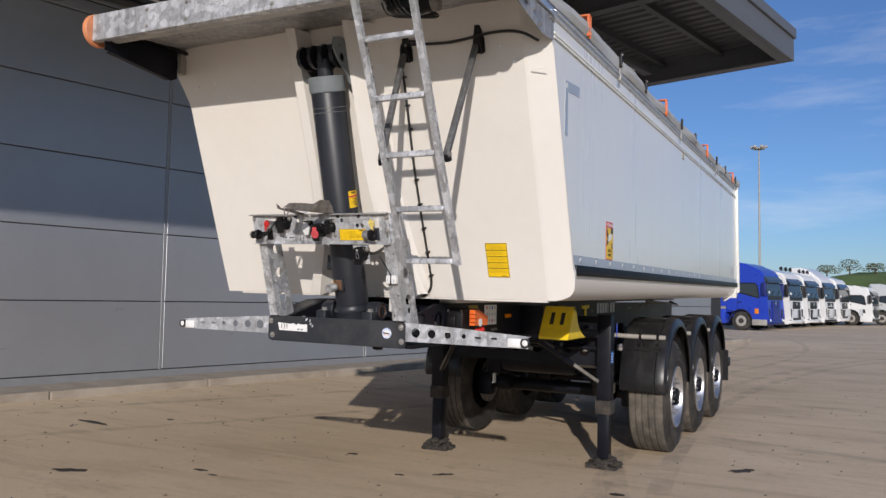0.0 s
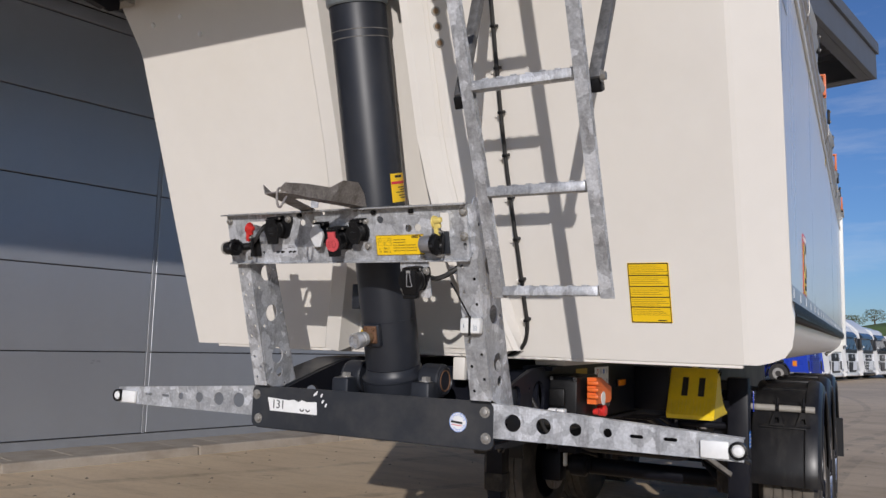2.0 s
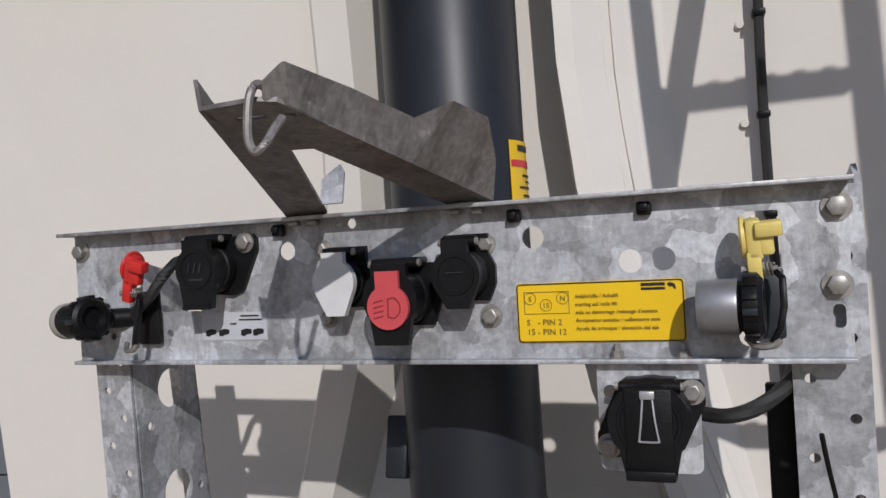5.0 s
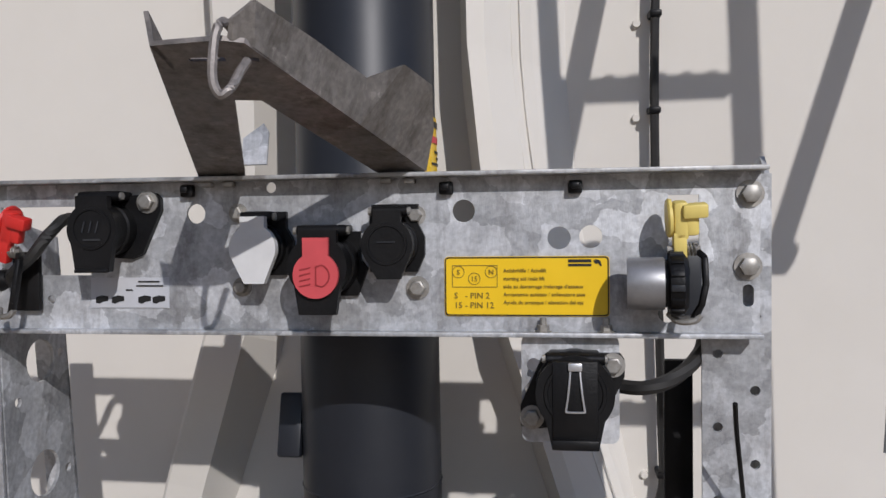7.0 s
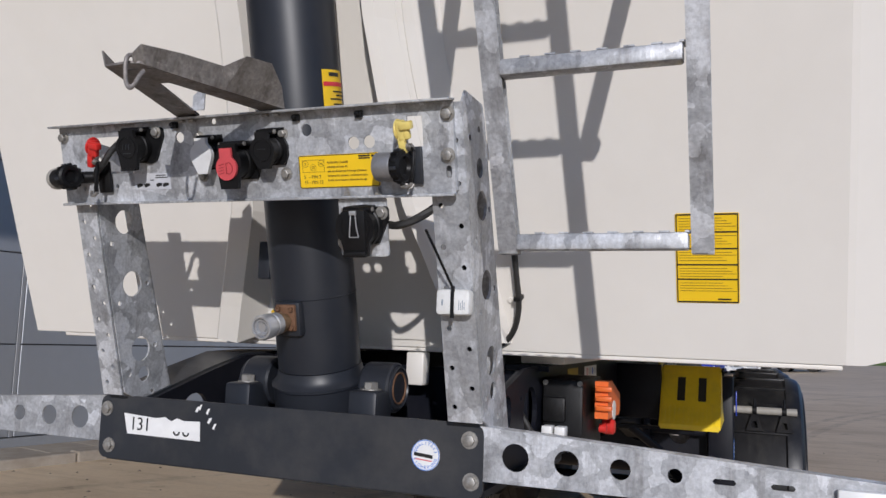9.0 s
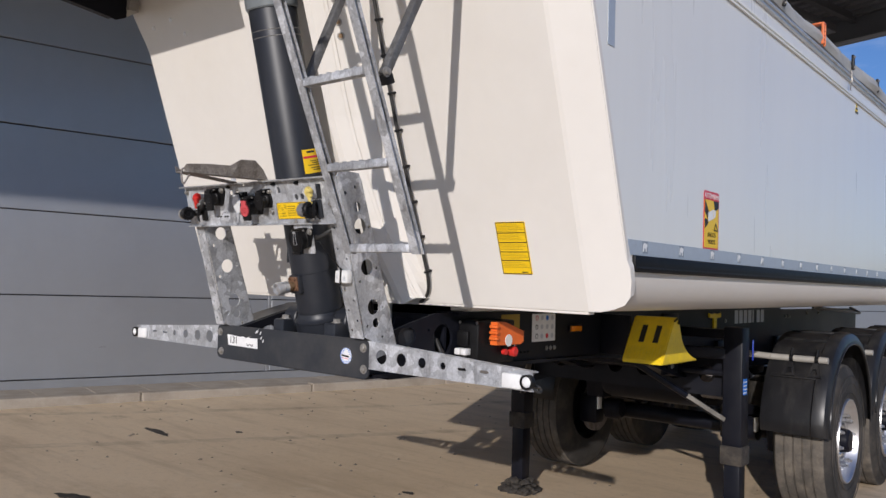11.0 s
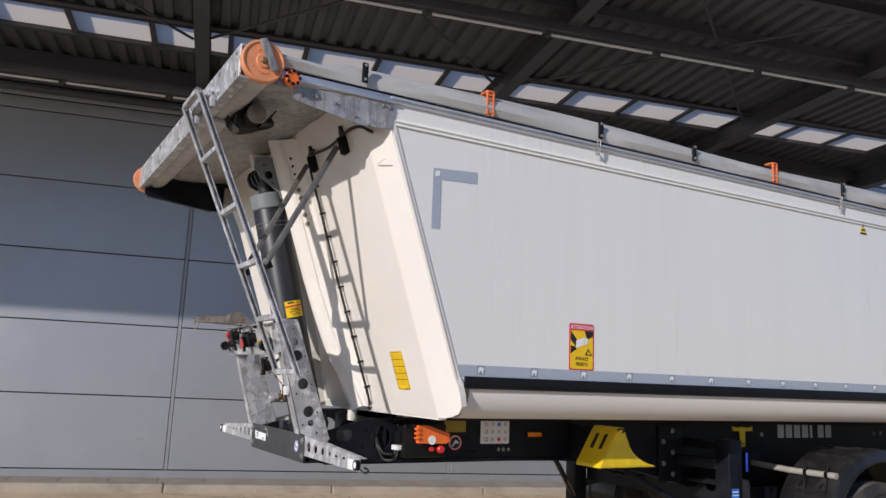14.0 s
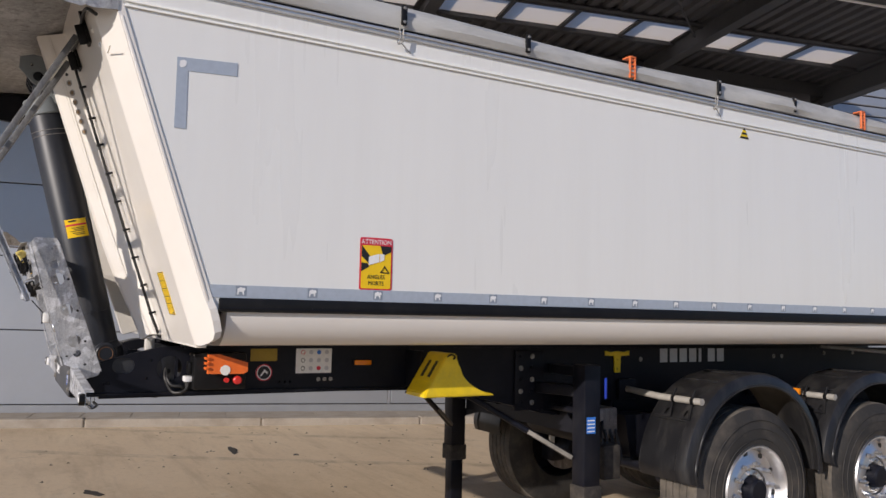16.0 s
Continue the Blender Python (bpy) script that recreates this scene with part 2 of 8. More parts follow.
DULL_TUBE = material("dusty_grey_tube", (0.34, 0.32, 0.285), 0.55, vary=0.15, scale=10)
DUSTY_STEEL = material("dusty_grey_steel", (0.20, 0.185, 0.16), 0.6, vary=0.3, scale=14, fine=80, dirt=(0.06, 0.055, 0.05), dirt_amount=0.7, dirt_scale=12)
WOOD_PAD = material("muddy_foot_plate", (0.035, 0.03, 0.026), 0.9, vary=0.4, scale=22, fine=120, bump=0.5, dirt=(0.15, 0.125, 0.095), dirt_amount=0.35, dirt_scale=14)

CONCRETE = material("kerb_concrete", (0.36, 0.315, 0.262), 0.85, vary=0.12, scale=2.2, fine=45, bump=0.15, dirt=(0.20, 0.16, 0.12), dirt_amount=0.65, dirt_scale=1.7, object_vary=0.03)
CLADDING = material("grey_metal_cladding", (0.375, 0.392, 0.425), 0.40, 0.56, 0.03, 0.8, 8, dirt=(0.20, 0.19, 0.18), dirt_amount=0.12, dirt_scale=0.7, object_vary=0.02, coat=0.12, spec=0.6)
JOINT = material("dark_joint_seal", (0.03, 0.03, 0.032), 0.7, vary=0.2, scale=12)
TRIM = material("grey_joint_cover", (0.31, 0.32, 0.34), 0.42, 0.4, vary=0.06, scale=5)
SOFFIT = material("dark_painted_steel", (0.085, 0.087, 0.094), 0.55, vary=0.15, scale=3, fine=20, object_vary=0.05)
DECK = material("dark_profiled_deck", (0.115, 0.116, 0.125), 0.5, vary=0.12, scale=2)
FASCIA = material("grey_fascia_paint", (0.125, 0.13, 0.14), 0.5, vary=0.06, scale=2)
LAMP_GLASS = material("lamp_diffuser", (0.88, 0.88, 0.87), 0.3, vary=0.04, scale=10)


def ground_material():
    m = bpy.data.materials.new("worn_concrete_yard")
    m.use_nodes = True
    n, l = m.node_tree.nodes, m.node_tree.links
    b = n["Principled BSDF"]
    co = n.new("ShaderNodeTexCoord")

    def noise_node(scale, detail, rough, stretch=(1, 1, 1), rz=0.0):
        mp, t = n.new("ShaderNodeMapping"), n.new("ShaderNodeTexNoise")
        mp.inputs["Scale"].default_value, mp.inputs["Rotation"].default_value = stretch, (0, 0, rz)
        t.inputs["Scale"].default_value, t.inputs["Detail"].default_value, t.inputs["Roughness"].default_value = scale, detail, rough
        l.new(co.outputs["Object"], mp.inputs["Vector"])
        l.new(mp.outputs["Vector"], t.inputs["Vector"])
        return t.outputs["Fac"]

    def layer(under, fac, lo, hi, amount, colour):
        r, x = n.new("ShaderNodeMapRange"), n.new("ShaderNodeMixRGB")
        r.inputs["From Min"].default_value, r.inputs["From Max"].default_value, r.inputs["To Max"].default_value = lo, hi, amount
        l.new(fac, r.inputs["Value"])
        l.new(r.outputs[0], x.inputs[0])
        if isinstance(under, tuple):
            x.inputs[1].default_value = (*under, 1)
        else:
            l.new(under, x.inputs[1])
        x.inputs[2].default_value = (*colour, 1)
        return x.outputs[0]

    c = layer((0.675, 0.52, 0.35), noise_node(0.22, 4, 0.55), 0.38, 0.62, 0.85, (0.774, 0.608, 0.420))
    c = layer(c, noise_node(0.55, 6, 0.6, (1.0, 1.5, 1), 0.4), 0.50, 0.66, 0.5, (0.480, 0.354, 0.224))
    c = layer(c, noise_node(1.5, 9, 0.72, (0.32, 2.4, 1), 0.55), 0.50, 0.66, 0.42, (0.392, 0.286, 0.181))
    c = layer(c, noise_node(2.2, 9, 0.7, (0.4, 2.2, 1), 0.75), 0.54, 0.68, 0.4, (0.763, 0.624, 0.449))
    c = layer(c, noise_node(0.8, 7, 0.62, (0.6, 2.0, 1), -0.3), 0.60, 0.70, 0.45, (0.349, 0.250, 0.158))
    c = layer(c, noise_node(1.7, 8, 0.68), 0.62, 0.70, 0.55, (0.218, 0.161, 0.105))
    c = layer(c, noise_node(4.2, 8, 0.7), 0.665, 0.70, 0.7, (0.098, 0.075, 0.053))
    c = layer(c, noise_node(2.6, 6, 0.6), 0.62, 0.72, 0.45, (0.741, 0.624, 0.468))
    c = layer(c, noise_node(14, 6, 0.65), 0.52, 0.70, 0.28, (0.392, 0.296, 0.196))
    c = layer(c, noise_node(80, 4, 0.6), 0.4, 0.8, 0.26, (0.371, 0.281, 0.191))
    # curved tyre marks
    grain = noise_node(2.4, 6, 0.7)
    for cx_, cy_, r in ((33.3, 11, 35.0), (33.3, 11, 35.45), (30, 16, 33.2), (-42, 26, 40.5), (-42, 26, 38.6), (6, 30, 22.4)):
        dist, off, size, band, prod = n.new("ShaderNodeVectorMath"), n.new("ShaderNodeMath"), n.new("ShaderNodeMath"), n.new("ShaderNodeMapRange"), n.new("ShaderNodeMath")
        dist.operation, off.operation, size.operation, prod.operation = "DISTANCE", "SUBTRACT", "ABSOLUTE", "MULTIPLY"
        dist.inputs[1].default_value, off.inputs[1].default_value = (cx_, cy_, 0), r
        l.new(co.outputs["Object"], dist.inputs[0])
        l.new(dist.outputs["Value"], off.inputs[0])
        l.new(off.outputs[0], size.inputs[0])
        band.inputs["From Min"].default_value, band.inputs["From Max"].default_value = 0.16, 0.08
        l.new(size.outputs[0], band.inputs["Value"])
        l.new(band.outputs[0], prod.inputs[0])
        l.new(grain, prod.inputs[1])
        c = layer(c, prod.outputs[0], 0.40, 0.68, 0.5, (0.20, 0.16, 0.12))
    l.new(c, b.inputs["Base Color"])
    b.inputs["Roughness"].default_value = 0.88
    bp = n.new("ShaderNodeBump")
    bp.inputs["Strength"].default_value, bp.inputs["Distance"].default_value = 0.35, 0.012
    l.new(noise_node(9, 10, 0.72), bp.inputs["Height"])
    l.new(bp.outputs[0], b.inputs["Normal"])
    return m


GROUND = ground_material()


def skylight_material():
    m = bpy.data.materials.new("translucent_rooflight")
    m.use_nodes = True
    n, l = m.node_tree.nodes, m.node_tree.links
    n.remove(n["Principled BSDF"])
    t, d, x = n.new("ShaderNodeBsdfTranslucent"), n.new("ShaderNodeBsdfDiffuse"), n.new("ShaderNodeMixShader")
    t.inputs["Color"].default_value = (1.0, 0.93, 0.83, 1)
    d.inputs["Color"].default_value = (0.7, 0.72, 0.74, 1)
    x.inputs[0].default_value = 0.1
    l.new(t.outputs[0], x.inputs[1])
    l.new(d.outputs[0], x.inputs[2])
    l.new(x.outputs[0], n["Material Output"].inputs["Surface"])
    return m


SKYLIGHT = skylight_material()


# ---- mesh helpers ----
def link(name, bm, mat, parent=None, label="", smooth=True):
    me = bpy.data.meshes.new(name)
    bmesh.ops.recalc_face_normals(bm, faces=bm.faces)
    bm.to_mesh(me)
    bm.free()
    if mat:
        me.materials.append(mat)
    if smooth:
        for p in me.polygons:
            p.use_smooth = True
        me.set_sharp_from_angle(angle=radians(32))
    ob = new(name, me)
    ob.parent = parent
    return tagged(ob, label)


def part(name, bm, material, parent, label="", smooth=True):
    return link(name, bm, material, parent, label, smooth)


def assembly(name, parent, label=""):
    """A part made of several pieces, on an Empty of its own."""
    ob = new(name)
    ob.parent = parent
    return tagged(ob, label)


def box(bm, x0, x1, y0, y1, z0, z1, bevel=0.0, seg=2):
    v = [bm.verts.new((x, y, z)) for x in (x0, x1) for y in (y0, y1) for z in (z0, z1)]
    q = [(0, 1, 3, 2), (4, 6, 7, 5), (0, 4, 5, 1), (2, 3, 7, 6), (0, 2, 6, 4), (1, 5, 7, 3)]
    f = [bm.faces.new([v[i] for i in c]) for c in q]
    if bevel:
        e = {e for g in f for e in g.edges}
        bmesh.ops.bevel(bm, geom=list(e), offset=bevel, segments=seg, affect="EDGES", profile=0.5)
    return bm


def boxed(*a, bevel=0.0, seg=2):
    return box(bmesh.new(), *a, bevel=bevel, seg=seg)


def moved(bm, m):
    bmesh.ops.transform(bm, matrix=m, verts=bm.verts)
    return bm


def axis_frame(p0, p1):
    d = Vector(p1) - Vector(p0)
    return Matrix.Translation(p0) @ d.to_track_quat("Z", "Y").to_matrix().to_4x4(), d.length


def lathe(bm, profile, p0, p1, n=32, close=True):
    """Turns (radius, height) pairs about the line from p0 to p1; heights run from p0."""
    m, _ = axis_frame(p0, p1)
    rings = []
    for r, h in profile:
        rings.append([bm.verts.new(m @ Vector((r * math.cos(2 * math.pi * i / n), r * math.sin(2 * math.pi * i / n), h))) for i in range(n)])
    for a, b in zip(rings, rings[1:]):
        for i in range(n):
            bm.faces.new((a[i], a[(i + 1) % n], b[(i + 1) % n], b[i]))
    if close:
        bm.faces.new(rings[0])
        bm.faces.new(rings[-1])
    return bm


def rod(bm, p0, p1, r, n=16, r1=None):
    h = (Vector(p1) - Vector(p0)).length
    return lathe(bm, [(r, 0), (r if r1 is None else r1, h)], p0, p1, n)


def bar(bm, p0, p1, w, h, up=(0, 0, 1), bevel=0.0):
    """A square tube from p0 to p1, w across and h along up."""
    p0, p1 = Vector(p0), Vector(p1)
    d = (p1 - p0).normalized()
    s = d.cross(Vector(up)).normalized()
    u = s.cross(d).normalized()
    m = Matrix((s, d, u)).transposed().to_4x4()
    t = bmesh.new()
    box(t, -w / 2, w / 2, 0, (p1 - p0).length, -h / 2, h / 2, bevel)
    bmesh.ops.transform(t, matrix=Matrix.Translation(p0) @ m, verts=t.verts)
    join(bm, t)
    return bm


def join(bm, other):
    me = bpy.data.meshes.new("t")
    other.to_mesh(me)
    other.free()
    bm.from_mesh(me)
    bpy.data.meshes.remove(me)
    return bm


def prism(bm, outline, a, b, axis="x"):
    """Extrudes an outline: (y, z) along x, (x, z) along y or (x, y) along z."""
    put = {"x": lambda p, t: (t, p[0], p[1]), "y": lambda p, t: (p[0], t, p[1]), "z": lambda p, t: (p[0], p[1], t)}[axis]
    va, vb = [bm.verts.new(put(p, a)) for p in outline], [bm.verts.new(put(p, b)) for p in outline]
    n = len(outline)
    bm.faces.new(va), bm.faces.new(vb)
    for i in range(n):
        bm.faces.new((va[i], va[(i + 1) % n], vb[(i + 1) % n], vb[i]))
    return bm


def ring(cx, cy, r, n=18, ry=None, turn=0.0):
    ry = r if ry is None else ry
    return [(cx + r * math.cos(turn + 2 * math.pi * i / n), cy + ry * math.sin(turn + 2 * math.pi * i / n)) for i in range(n)]


def rounded(x0, x1, y0, y1, r, n=5):
    pts = []
    for cx, cy, a0 in ((x1 - r, y0 + r, -90), (x1 - r, y1 - r, 0), (x0 + r, y1 - r, 90), (x0 + r, y0 + r, 180)):
        for i in range(n + 1):
            a = radians(a0 + 90 * i / n)
            pts.append((cx + r * math.cos(a), cy + r * math.sin(a)))
    return pts


def arc(r, a0, a1, step, cx=0.0, cy=0.0):
    n = max(2, round(abs(a1 - a0) / step))
    return [(cx + r * math.cos(radians(a0 + (a1 - a0) * i / n)), cy + r * math.sin(radians(a0 + (a1 - a0) * i / n))) for i in range(n + 1)]


def thicken(bm, t):
    bm.normal_update()
    bmesh.ops.solidify(bm, geom=bm.faces[:], thickness=t)
    return bm


def sheet(bm, rows, off):
    """A bent plate through rows of points, off thick."""
    o = Vector(off)
    f = [[bm.verts.new(p) for p in r] for r in rows]
    b = [[bm.verts.new(Vector(p) + o) for p in r] for r in rows]
    for g in (f, b):
        for r, q in zip(g, g[1:]):
            for i in range(len(r) - 1):
                bm.faces.new((r[i], r[i + 1], q[i + 1], q[i]))
    rim = lambda g: g[0] + [r[-1] for r in g[1:]] + g[-1][-2::-1] + [r[0] for r in g[-2:0:-1]]
    u, v = rim(f), rim(b)
    for i in range(len(u)):
        k = (i + 1) % len(u)
        bm.faces.new((u[i], u[k], v[k], v[i]))
    return bm


def holed(bm, outer, holes, thick, m=Matrix()):
    """A flat plate in its own x-y plane with holes cut through it, thick along -z, placed by m."""
    from mathutils.geometry import tessellate_polygon
    loops = [outer] + list(holes)
    flat = [Vector((x, y, 0)) for lp in loops for x, y in lp]
    top = [bm.verts.new(m @ p) for p in flat]
    bot = [bm.verts.new(m @ (p - Vector((0, 0, thick)))) for p in flat]
    for t in tessellate_polygon([[Vector((x, y, 0)) for x, y in lp] for lp in loops]):
        if len(set(t)) == 3:
            bm.faces.new([top[i] for i in t])
            bm.faces.new([bot[i] for i in reversed(t)])
    k = 0
    for lp in loops:
        n = len(lp)
        for i in range(n):
            a, b = k + i, k + (i + 1) % n
            bm.faces.new((top[a], top[b], bot[b], bot[a]))
        k += n
    return bm


def smooth_line(points, steps=6):
    p = [Vector(q) for q in points]
    if len(p) < 3:
        return p
    p = [p[0] * 2 - p[1]] + p + [p[-1] * 2 - p[-2]]
    out = []
    for i in range(1, len(p) - 2):
        for k in range(steps):
            t = k / steps
            a, b, c, d = p[i - 1:i + 3]
            out.append(0.5 * ((2 * b) + (c - a) * t + (2 * a - 5 * b + 4 * c - d) * t * t + (3 * b - a - 3 * c + d) * t ** 3))
    return out + [p[-2]]


def hose(bm, points, r, n=8, steps=6):
    """A round cable along a smooth line through the points."""
    line = smooth_line(points, steps)
    rings, up = [], Vector((0.31, 0.2, 0.93))
    for i, p in enumerate(line):
        d = (line[min(i + 1, len(line) - 1)] - line[max(i - 1, 0)]).normalized()
        s = d.cross(up)
        if s.length < 1e-3:
            s = d.cross(Vector((1, 0, 0)))
        s.normalize()
        u = s.cross(d)
        rings.append([bm.verts.new(p + r * (s * math.cos(2 * math.pi * k / n) + u * math.sin(2 * math.pi * k / n))) for k in range(n)])
    for a, b in zip(rings, rings[1:]):
        for k in range(n):
            bm.faces.new((a[k], a[(k + 1) % n], b[(k + 1) % n], b[k]))
    bm.faces.new(rings[0]), bm.faces.new(rings[-1])
    return bm


def bolt_head(bm, p, d, r=0.011, h=0.008):
    p, d = Vector(p), Vector(d).normalized()
    lathe(bm, [(r * 1.45, 0), (r * 1.45, 0.002)], p, p + d, 16)
    lathe(bm, [(r, 0.002), (r, h), (r * 0.8, h + 0.001)], p, p + d, 6)
    return bm


def words(name, text, size, m, mat, parent, align="LEFT", depth=0.0004, squeeze=1.0, spacing=1.0):
    """Raised print in the built-in font, standing in the x-y plane of m."""
    cu = bpy.data.curves.new(name, "FONT")
    cu.body, cu.size, cu.align_x, cu.extrude, cu.resolution_u = text, size, align, depth, 2
    cu.space_character = spacing
    tmp = bpy.data.objects.new(name, cu)
    me = bpy.data.meshes.new_from_object(tmp)
    bpy.data.objects.remove(tmp)
    bpy.data.curves.remove(cu)
    me.transform(m @ Matrix.Diagonal((squeeze, 1, 1, 1)))
    me.materials.clear()
    me.materials.append(mat)
    ob = new(name, me)
    ob.parent = parent
    return ob


# ---- yard: ground, kerb, warehouse with canopy ----
ground = link("ground", boxed(-420, 420, -260, 580, -0.5, 0.0), GROUND, smooth=False)
tagged(ground, "worn tan concrete yard with stains and tyre marks", "ground", kind="structure")

# Building frame: x away from the wall, y along it, z up.
BUILDING = pose(-12, 0, 0, 0, 0, -12.68)
PANEL_W, PANEL_H, SEAM, BASE = 4.53, 1.087, 0.24, 0.22
COLUMNS = range(-5, 12)


def in_building(ob):
    ob.matrix_world = BUILDING
    return ob


wall = link("wall_west", boxed(-0.35, -0.045, -24, 33, 0.0, 6.95), JOINT, smooth=False)
tagged(in_building(wall), "warehouse wall of flat grey metal cladding panels", "wall", kind="structure")
strip = link("pavement", boxed(-0.35, 0.74, -24, 33, -0.1, 0.10), CONCRETE, smooth=False)
tagged(in_building(strip), "narrow paved strip at the foot of the warehouse", "pavement", kind="structure")
plinth = link("trim", boxed(-0.05, 0.012, -24, 33, 0.10, 0.213), TRIM, smooth=False)
tagged(in_building(plinth), "grey metal base flashing below the cladding", "trim", kind="structure")
kerb = tagged(in_building(link("kerb", boxed(0.74, 0.80, -24, 33, -0.1, 0.10), CONCRETE, smooth=False)), "low concrete kerb along the warehouse", "kerb", kind="structure")


def light_strip(s0, s1, d, z):
    """A run of bare tube fittings under a rail along the building."""
    bm = bmesh.new()
    box(bm, d - 0.09, d + 0.09, s0, s1, z, z + 0.14, 0.01)
    rail = tagged(in_building(link("light_rail", bm, SOFFIT)), "dark steel rail with fluorescent tubes under the canopy", "light rail", "canopy lights")
    k = s0
    while k + 1.55 < s1:
        part("tube", rod(bmesh.new(), (d, k + 0.06, z - 0.035), (d, k + 1.5, z - 0.035), 0.019, 10), LAMP_GLASS, rail, "unlit white fluorescent tube")
        part("lamp_holder", boxed(d - 0.03, d + 0.03, k, k + 0.06, z - 0.07, z, bevel=0.006), SOFFIT, rail)
        k += 1.56
    return rail


CAN_D, CAN_END, CAN_START, DECK_Z = 7.14, 17.9, -16.0, 6.5
# profiled deck: trapezoid ribs that run out from the wall
bm = bmesh.new()
SKY0, SKY1 = 1.33, 2.14
pitch = 0.25
for d0, d1 in ((-0.3, SKY0), (SKY1, CAN_D)):
    s = CAN_START
    while s < CAN_END - 0.01:
        prof = [(s, 6.5), (s + 0.11, 6.5), (s + 0.135, 6.56), (s + 0.225, 6.56), (s + 0.25, 6.5)]
        va = [bm.verts.new((d0, y, z)) for y, z in prof]
        vb = [bm.verts.new((d1, y, z)) for y, z in prof]
        for i in range(4):
            bm.faces.new((va[i], va[i + 1], vb[i + 1], vb[i]))
        s += pitch
box(bm, -0.3, SKY0, CAN_START, CAN_END, 6.565, 6.62)
box(bm, SKY1, CAN_D, CAN_START, CAN_END, 6.565, 6.62)
deck = link("canopy_roof", bm, DECK, smooth=False)
tagged(in_building(deck), "dark profiled steel canopy roof over the yard", "canopy", kind="structure")
k = 2.97 - 17 * 1.09
while k < CAN_END - 1:
    part("rooflight", boxed(SKY0 + 0.01, SKY1 - 0.01, k + 0.04, k + 1.09 - 0.04, 6.502, 6.51), SKYLIGHT, deck, smooth=False)
    part("glazing_bar", boxed(SKY0, SKY1, k - 0.035, k + 0.035, 6.47, 6.60), SOFFIT, deck, smooth=False)
    k += 1.09
part("end_deck", boxed(SKY0, SKY1, k - 0.035, CAN_END - 0.1, 6.50, 6.60), DECK, deck, smooth=False)
for d0, d1 in ((SKY0 - 0.03, SKY0 + 0.005), (SKY1 - 0.005, SKY1 + 0.03)):
    part("rooflight_kerb", boxed(d0, d1, CAN_START, CAN_END - 0.1, 6.44, 6.63), SOFFIT, deck, smooth=False)
for name, a in (("fascia", (CAN_D, CAN_D + 0.09, CAN_START, CAN_END, 6.02, 6.45)), ("fascia_cap", (CAN_D - 0.25, CAN_D + 0.13, CAN_START, CAN_END + 0.03, 6.45, 6.64)),
                ("end_fascia", (-0.3, CAN_D, CAN_END - 0.09, CAN_END, 6.02, 6.45)), ("end_cap", (-0.3, CAN_D - 0.25, CAN_END - 0.2, CAN_END + 0.03, 6.45, 6.645)),
                ("edge_lip", (CAN_D - 0.16, CAN_D, CAN_START, CAN_END - 0.09, 6.02, 6.05)), ("end_lip", (0, CAN_D - 0.16, CAN_END - 0.25, CAN_END - 0.09, 6.02, 6.05))):
    part(name, boxed(*a, bevel=0.008), FASCIA, deck)
for s in (-13.35, -8.82, -4.29, 0.24, 4.77, 9.30, 13.83):
    bm = bmesh.new()
    box(bm, -0.04, CAN_D, s - 0.10, s + 0.10, 6.18, 6.20)
    box(bm, -0.04, CAN_D, s - 0.10, s + 0.10, 6.48, 6.50)
    box(bm, -0.04, CAN_D, s - 0.008, s + 0.008, 6.20, 6.48)
    part("cross_beam", bm, SOFFIT, deck, smooth=False)
for d in (SKY0 - 0.08, SKY1 + 0.1, 4.7, 5.9):
    bm = bmesh.new()
    low = 6.34 if d > 3 else 6.455
    box(bm, d - 0.05, d + 0.05, CAN_START, CAN_END - 0.1, low, low + 0.015)
    box(bm, d - 0.006, d + 0.006, CAN_START, CAN_END - 0.1, low + 0.015, 6.50)
    part("purlin", bm, SOFFIT, deck, smooth=False)
for s in (-4.29, 0.24, 4.77, 9.30, 13.83):
    for a, b in (((SKY1, s), (CAN_D - 0.2, s + 4.4)), ((CAN_D - 0.2, s), (SKY1, s + 4.4))):
        if b[1] < CAN_END:
            part("brace", rod(bmesh.new(), (a[0], a[1], 6.30), (b[0], b[1], 6.30), 0.02, 8), SOFFIT, deck)
# wall-side box beam and eaves trim under the deck
part("wall_beam", boxed(0.0, 0.35, CAN_START, CAN_END, 6.22, 6.50, bevel=0.01), SOFFIT, deck)
part("wall_shelf", boxed(0.0, 0.16, CAN_START, CAN_END, 5.93, 6.0, bevel=0.01), SOFFIT, deck)
light_strip(CAN_START, CAN_END - 0.6, 4.55, 6.08)
light_strip(CAN_START, CAN_END - 0.6, 0.5, 6.02)


# ---- beyond the trailer: parked trucks, mast, bank and trees ----
BLUE_PAINT = material("blue_truck_paint", (0.012, 0.045, 0.42), 0.3, vary=0.06, scale=2, coat=0.5)
TRUCK_WHITE = material("white_truck_paint", (0.74, 0.74, 0.73), 0.35, vary=0.05, scale=2, coat=0.4)
TRUCK_GREY = material("silver_grey_truck_paint", (0.50, 0.52, 0.53), 0.35, vary=0.05, scale=2, coat=0.4)
DARK_GLASS = material("dark_windscreen", (0.025, 0.035, 0.045), 0.08, vary=0.1, scale=3, spec=0.8)
GRILLE = material("black_grille", (0.015, 0.015, 0.017), 0.4, vary=0.2, scale=8)


